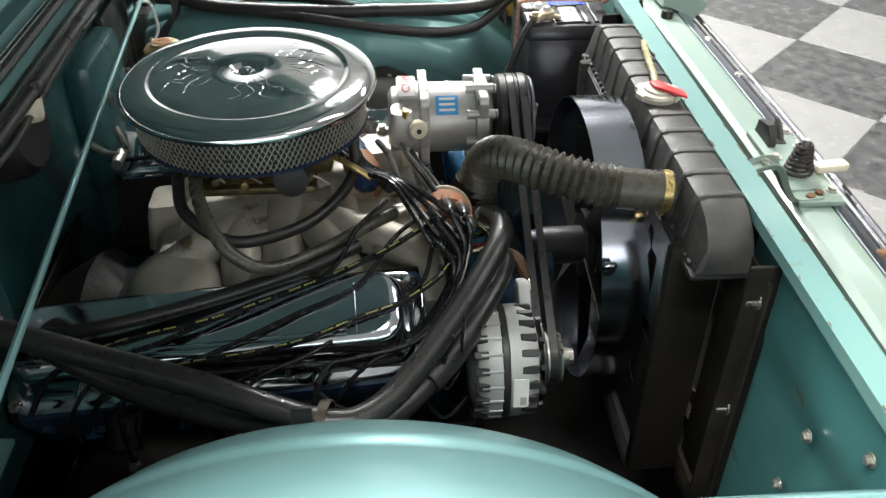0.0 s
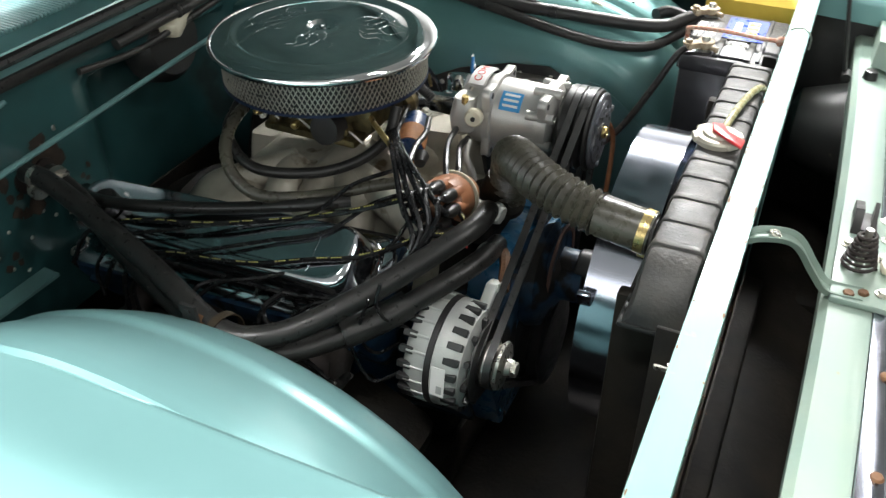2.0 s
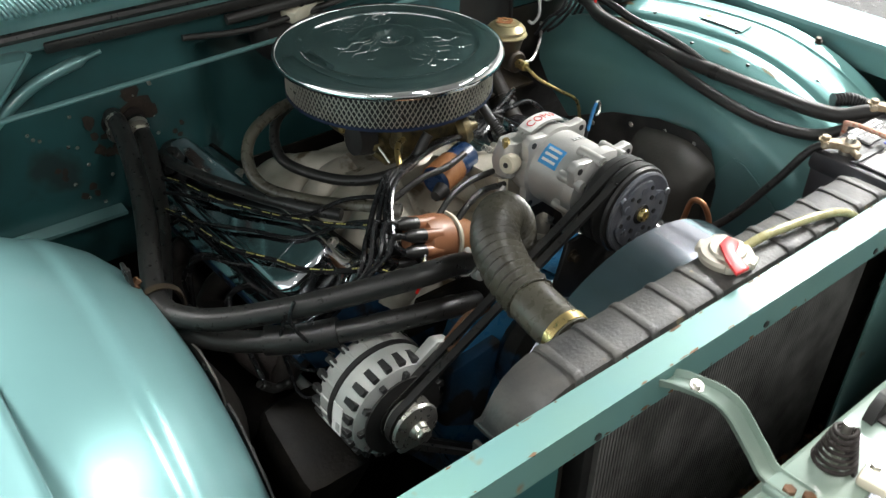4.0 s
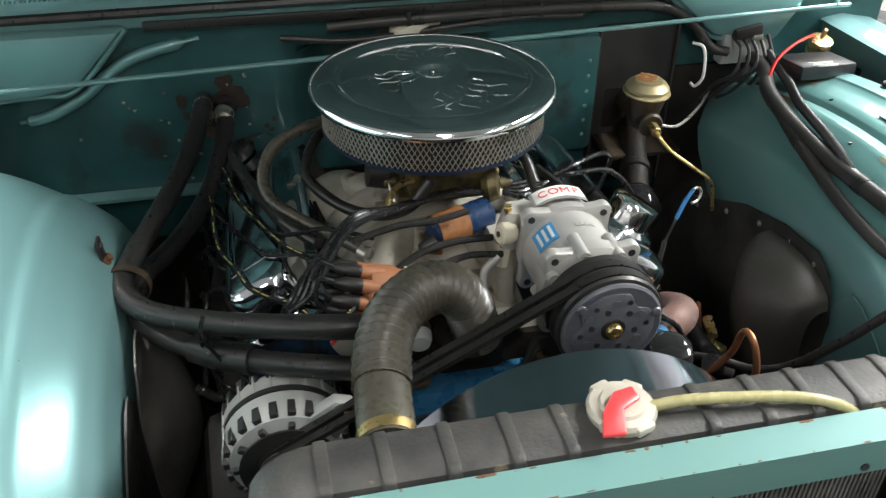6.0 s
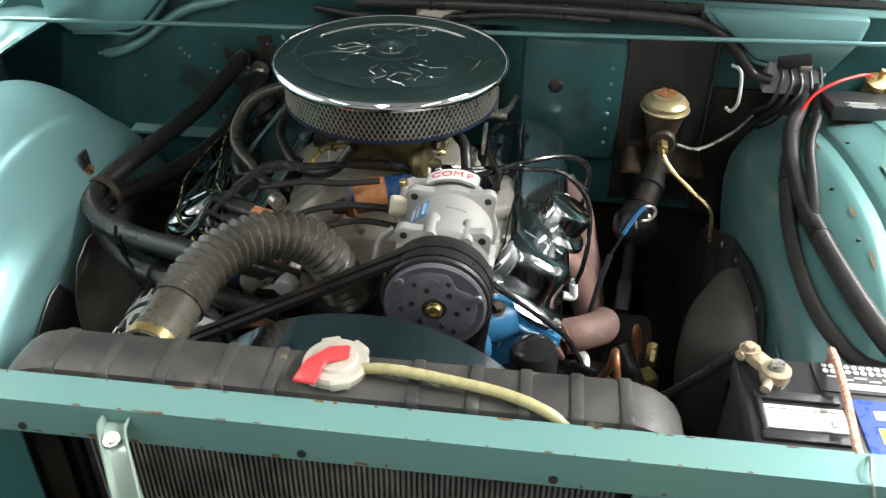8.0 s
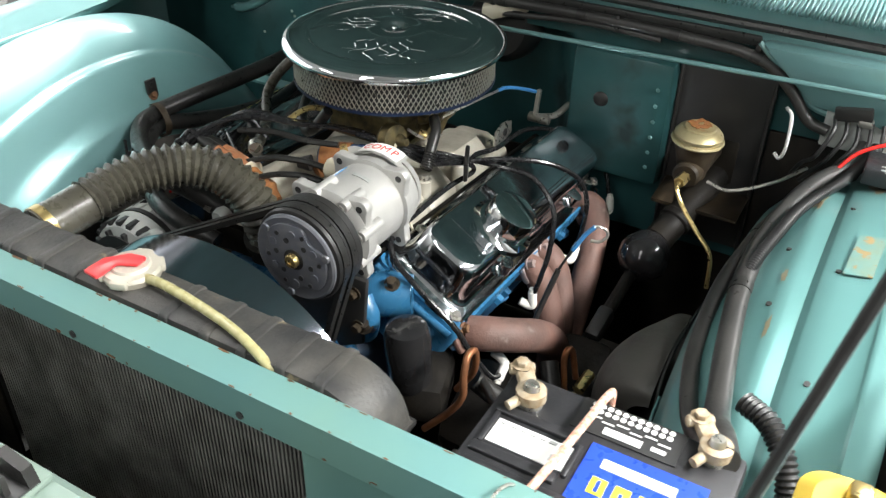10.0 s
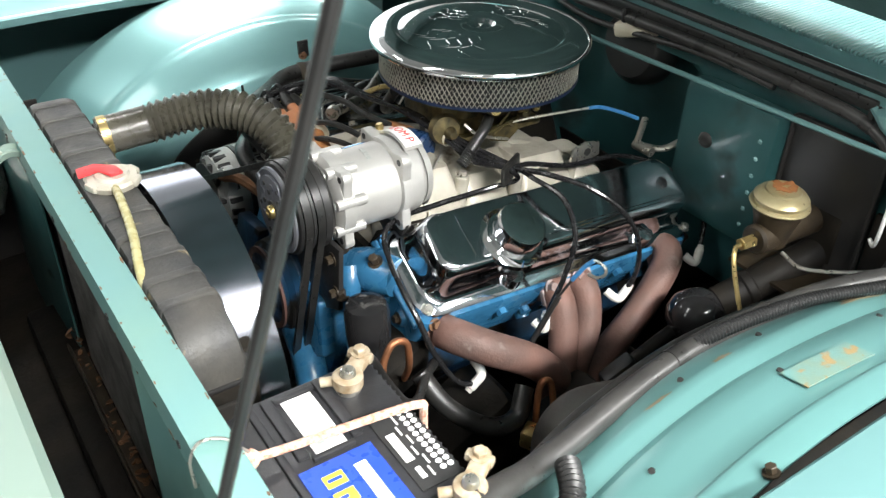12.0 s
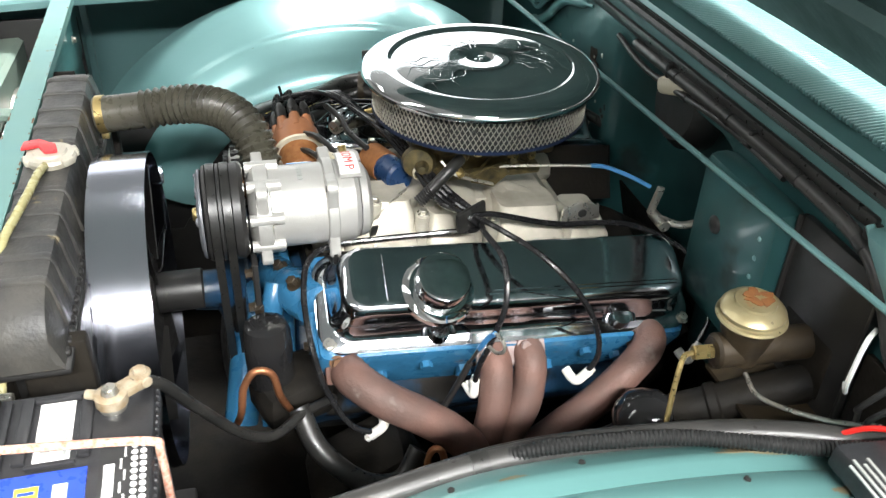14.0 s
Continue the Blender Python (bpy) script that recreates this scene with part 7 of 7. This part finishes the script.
for r in range(2):
    for k in range(11):
        part("print_dot", lathe([(0, 0.0008), (0.0030, 0.0008), (0.0030, 0)], (0.2765 + 0.0078 * r, 1.644 + 0.0078 * k, 1.0858), (0, 0, 1), 10), LABEL_WHITE, bat)
for k in range(6):
    tag(0.2925 + 0.0035 * (k % 2), 1.650 + 0.014 * k, 0.0016, 0.012, LABEL_WHITE, 0.001, "print_bar")
part("tray", block((0.352, 1.665, 0.860), (0.20, 0.29, 0.014), bevel=0.004), BLACK, body)
for (px, py) in ((0.307, 1.586), (0.285, 1.764)):
    post = part("terminal_post", lathe([(0.013, 0), (0.013, 0.008), (0.0085, 0.010), (0.0075, 0.026), (0.006, 0.028), (0, 0.028)], (px, py, 1.083), (0, 0, 1), 18), STEEL, bat)
    part("clamp", lathe([(0.013, 0.006), (0.0155, 0.008), (0.0155, 0.019), (0.012, 0.021), (0.0085, 0.021), (0.0085, 0.016), (0, 0.016)], (px, py, 1.083), (0, 0, 1), 18), CORROSION, post, "corroded brass terminal clamp")
    part("clamp_jaw", block((px - 0.018, py - 0.014, 1.097), (0.028, 0.018, 0.012), (0, 0, 35), 0.003), CORROSION, post)
    part("clamp_bolt", cyl((px - 0.034, py - 0.012, 1.098), (px - 0.020, py - 0.034, 1.098), 0.0062, 8, bevel=0.001), CORROSION, post)
    part("clamp_nut", hexbolt((px - 0.027, py - 0.023, 1.102), (0, 0, 1), 0.007, 0.006), CORROSION, post)
    part("cable_lug", cyl((px + 0.012, py - 0.008, 1.094), (px + 0.024, py - 0.014, 1.093), 0.0052, 12), CORROSION, post)
bat.location.z -= 0.012
cord = thing("braided_cord", (0.36, 1.645, 1.09), "red and white braided cord tied over the battery", "cord")
part("cord", tube([(0.262, 1.655, 0.99), (0.262, 1.655, 1.078), (0.268, 1.653, 1.093), (0.33, 1.648, 1.098), (0.40, 1.640, 1.098), (0.428, 1.637, 1.100)], 0.0042, 8), ROPE, cord)
part("knot", lathe([(0, -0.010), (0.008, -0.006), (0.009, 0.002), (0.005, 0.009), (0, 0.010)], (0.432, 1.636, 1.100), (0.7, -0.2, 0.6), 10), ROPE, cord)
cord.location.z -= 0.008
part("hook", tube([(0.432, 1.636, 1.100), (0.450, 1.630, 1.122), (0.470, 1.625, 1.124), (0.481, 1.628, 1.11), (0.482, 1.635, 1.085)], 0.0015, 8), STEEL, cord)
hose("battery_cable", [(0.290, 1.572, 1.086), (0.265, 1.556, 1.068), (0.234, 1.534, 1.005), (0.190, 1.505, 0.925), (0.153, 1.478, 0.888), (0.115, 1.440, 0.880), (0.071, 1.401, 0.860)], 0.0065, RUBBER, "black battery earth cable to the engine", "cable", 12)
hose("coolant_pipe", [(0.200, 1.40, 0.84), (0.194, 1.435, 0.885), (0.19, 1.45, 0.915), (0.185, 1.448, 0.945), (0.170, 1.445, 0.966), (0.150, 1.445, 0.958), (0.142, 1.440, 0.915), (0.130, 1.410, 0.86)], 0.0048, COPPER, "bent copper pipe beside the engine", "pipe", 12)
hose("lower_hose", [(0.12, 1.43, 0.88), (0.10, 1.47, 0.84), (0.05, 1.50, 0.80), (0.00, 1.50, 0.79), (-0.03, 1.48, 0.82)], 0.014, RUBBER, "short black hose low beside the engine", "hose", 12)

# ---- wiring along the driver's wheel house ----
def loom(pts, r, label, ribs=0.0, bands=()):
    """A loom: its sheath, and bands of tape at the given shares of its length."""
    ob = thing("wiring_loom", pts[0], label, "wiring loom", "wiring looms")
    part("sheath", ribbed(pts, r, ribs, r * 0.2, 12) if ribs else tube(pts, r, 14), LOOM if ribs else SHEATH, ob)
    path = even(spline(pts, 10), 0.006)
    for f in bands:
        k = int(f * (len(path) - 5))
        part("tape_band", sweep(bmesh.new(), path[k:k + 4], r + 0.0011, 14), RUBBER, ob, "black tape wrapped round the loom")
    return ob


TAPED, SPLIT = "taped black wiring loom over the wheel house", "ribbed black split wiring loom over the wheel house"
loom([(0.290, 1.775, 1.080), (0.240, 1.762, 1.060), (0.205, 1.751, 1.044), (0.150, 1.741, 1.040), (0.070, 1.728, 1.044), (-0.010, 1.718, 1.048), (-0.093, 1.714, 1.050), (-0.180, 1.718, 1.051), (-0.280, 1.731, 1.052), (-0.360, 1.752, 1.052), (-0.430, 1.785, 1.056), (-0.49, 1.79, 1.06)], 0.0138, TAPED, 0, (0.42,))
loom([(-0.060, 1.716, 1.056), (-0.100, 1.722, 1.064), (-0.160, 1.732, 1.069), (-0.220, 1.742, 1.070), (-0.280, 1.758, 1.068), (-0.350, 1.783, 1.068), (-0.42, 1.80, 1.070), (-0.47, 1.81, 1.075)], 0.0085, SPLIT, 0.0045)
loom([(0.275, 1.765, 1.068), (0.235, 1.748, 1.035), (0.190, 1.728, 1.008), (0.140, 1.710, 1.002), (0.080, 1.696, 1.006), (0.01, 1.690, 1.016), (-0.06, 1.690, 1.028), (-0.13, 1.698, 1.038), (-0.21, 1.712, 1.045), (-0.29, 1.733, 1.049), (-0.36, 1.755, 1.052)], 0.0105, TAPED, 0, (0.75,))
loom([(0.175, 1.770, 1.055), (0.195, 1.800, 1.055), (0.225, 1.825, 1.038), (0.25, 1.84, 1.0), (0.26, 1.84, 0.95)], 0.0130, "ribbed black split wiring loom turning down by the battery", 0.006)
loom([(-0.520, 0.98, 1.165), (-0.512, 1.10, 1.172), (-0.510, 1.30, 1.176), (-0.508, 1.48, 1.174), (-0.505, 1.60, 1.165), (-0.500, 1.66, 1.13), (-0.496, 1.70, 1.085), (-0.49, 1.735, 1.075)], 0.0095, "thick taped black loom along the top of the firewall", 0, (0.2, 0.4, 0.62, 0.8))
loom([(-0.525, 0.90, 1.150), (-0.518, 1.02, 1.140), (-0.515, 1.16, 1.150), (-0.512, 1.30, 1.163), (-0.510, 1.44, 1.160)], 0.0055, "thin black loom sagging under the cowl", 0, (0.5,))
for y in (1.12, 1.36, 1.60):
    tagged(part("loom_clip", block((-0.515, y, 1.176), (0.026, 0.010, 0.026), bevel=0.003), BLACK), "small black loom clip", "clip", "loom clips")
hose("red_wire", [(-0.345, 1.752, 1.050), (-0.376, 1.757, 1.046), (-0.405, 1.785, 1.085), (-0.425, 1.825, 1.105), (-0.445, 1.87, 1.112), (-0.455, 1.89, 1.108)], 0.003, REDWIRE, "bright red wire leaving the loom", "wire", 8)
hose("white_tube", [(-0.50, 1.665, 1.095), (-0.478, 1.678, 1.09), (-0.47, 1.682, 1.04), (-0.48, 1.675, 1.015), (-0.485, 1.665, 1.02)], 0.003, LABEL_WHITE, "thin white tube hanging at the firewall", "tube", 8)
relay = thing("voltage_regulator", (-0.50, 1.775, 1.07), "grey electrical box with plug on the firewall", "electrical box")
part("base", block((-0.508, 1.775, 1.085), (0.03, 0.10, 0.075), bevel=0.004), ALT_GREY, relay)
part("plug", block((-0.487, 1.765, 1.115), (0.022, 0.055, 0.022), (10, 0, 0), 0.003), BLACK, relay)
part("clip", block((-0.483, 1.785, 1.105), (0.016, 0.022, 0.012), bevel=0.003), STEEL, relay)
box2 = thing("fuse_module", (-0.40, 1.85, 1.105), "flat black module with unreadable print lying on the wheel house", "electrical box")
part("case", block((-0.392, 1.858, 1.078), (0.090, 0.110, 0.026), (0, -7, 0), 0.004), PLASTIC, box2)
for k in range(4):
    part("print_bar", patch(pose(-0.368 + 0.008 * k, 1.850, 1.0945 + 0.001 * k, 0, -7, 0), 0.003, 0.05 - 0.012 * (k % 2)), ALT_GREY, box2)
sol = thing("starter_solenoid", (-0.43, 1.89, 1.11), "corroded brass solenoid among the wires", "solenoid")
part("can", lathe([(0, 0), (0.020, 0), (0.022, 0.03), (0.012, 0.034), (0, 0.034)], (-0.455, 1.90, 1.075), (0.3, 0, 1), 18), BRASS, sol)
part("stud", cyl((-0.448, 1.90, 1.105), (-0.441, 1.90, 1.125), 0.004, 8), BRASS, sol)
for k in range(5):
    y = 1.74 + 0.018 * k
    hose("relay_wire", [(-0.487, y, 1.105), (-0.46, y + 0.004, 1.09 - 0.006 * k), (-0.445, y - 0.01, 1.05), (-0.47, y - 0.03, 1.02 - 0.01 * k), (-0.49, y - 0.045, 0.98)], 0.0035, LOOM, "thin black wire below the firewall box", "wire", 8, group="relay wires")

# washer bottle beyond the battery
bottle = thing("washer_bottle", (0.37, 1.89, 1.0), "yellowed plastic washer bottle with a black cap", "bottle")
part("tank", loft([(-0.10, 0.10, -0.045, 0.045, 0.03, 0.98), (-0.10, 0.10, -0.045, 0.045, 0.03, 1.085), (-0.085, 0.085, -0.032, 0.032, 0.03, 1.10)], lambda u, o, h: Vector((0.358 + u, 1.882 + o, h))), BOTTLE, bottle)
part("cap", lathe([(0.026, 0), (0.026, 0.012), (0.022, 0.016), (0, 0.016)], (0.345, 1.882, 1.100), (0, 0, 1), 24), BLACK, bottle)
for x in (0.295, 0.425):
    part("lug", block((x, 1.885, 1.105), (0.022, 0.020, 0.018), bevel=0.005), BRASS, bottle)

# white blower behind the cowl and loose firewall pieces
blower = thing("heater_blower", (-0.56, 1.12, 1.12), "pale heater blower housing behind the air cleaner", "blower")
part("housing", lathe([(0, 0.05), (0.06, 0.048), (0.075, 0.03), (0.078, 0.0), (0, 0)], (-0.575, 1.12, 1.115), (1, 0, 0.1), 28), BLACK, blower)
part("motor", block((-0.535, 1.135, 1.155), (0.05, 0.09, 0.03), (15, 0, 20), 0.01), CREAM, blower)
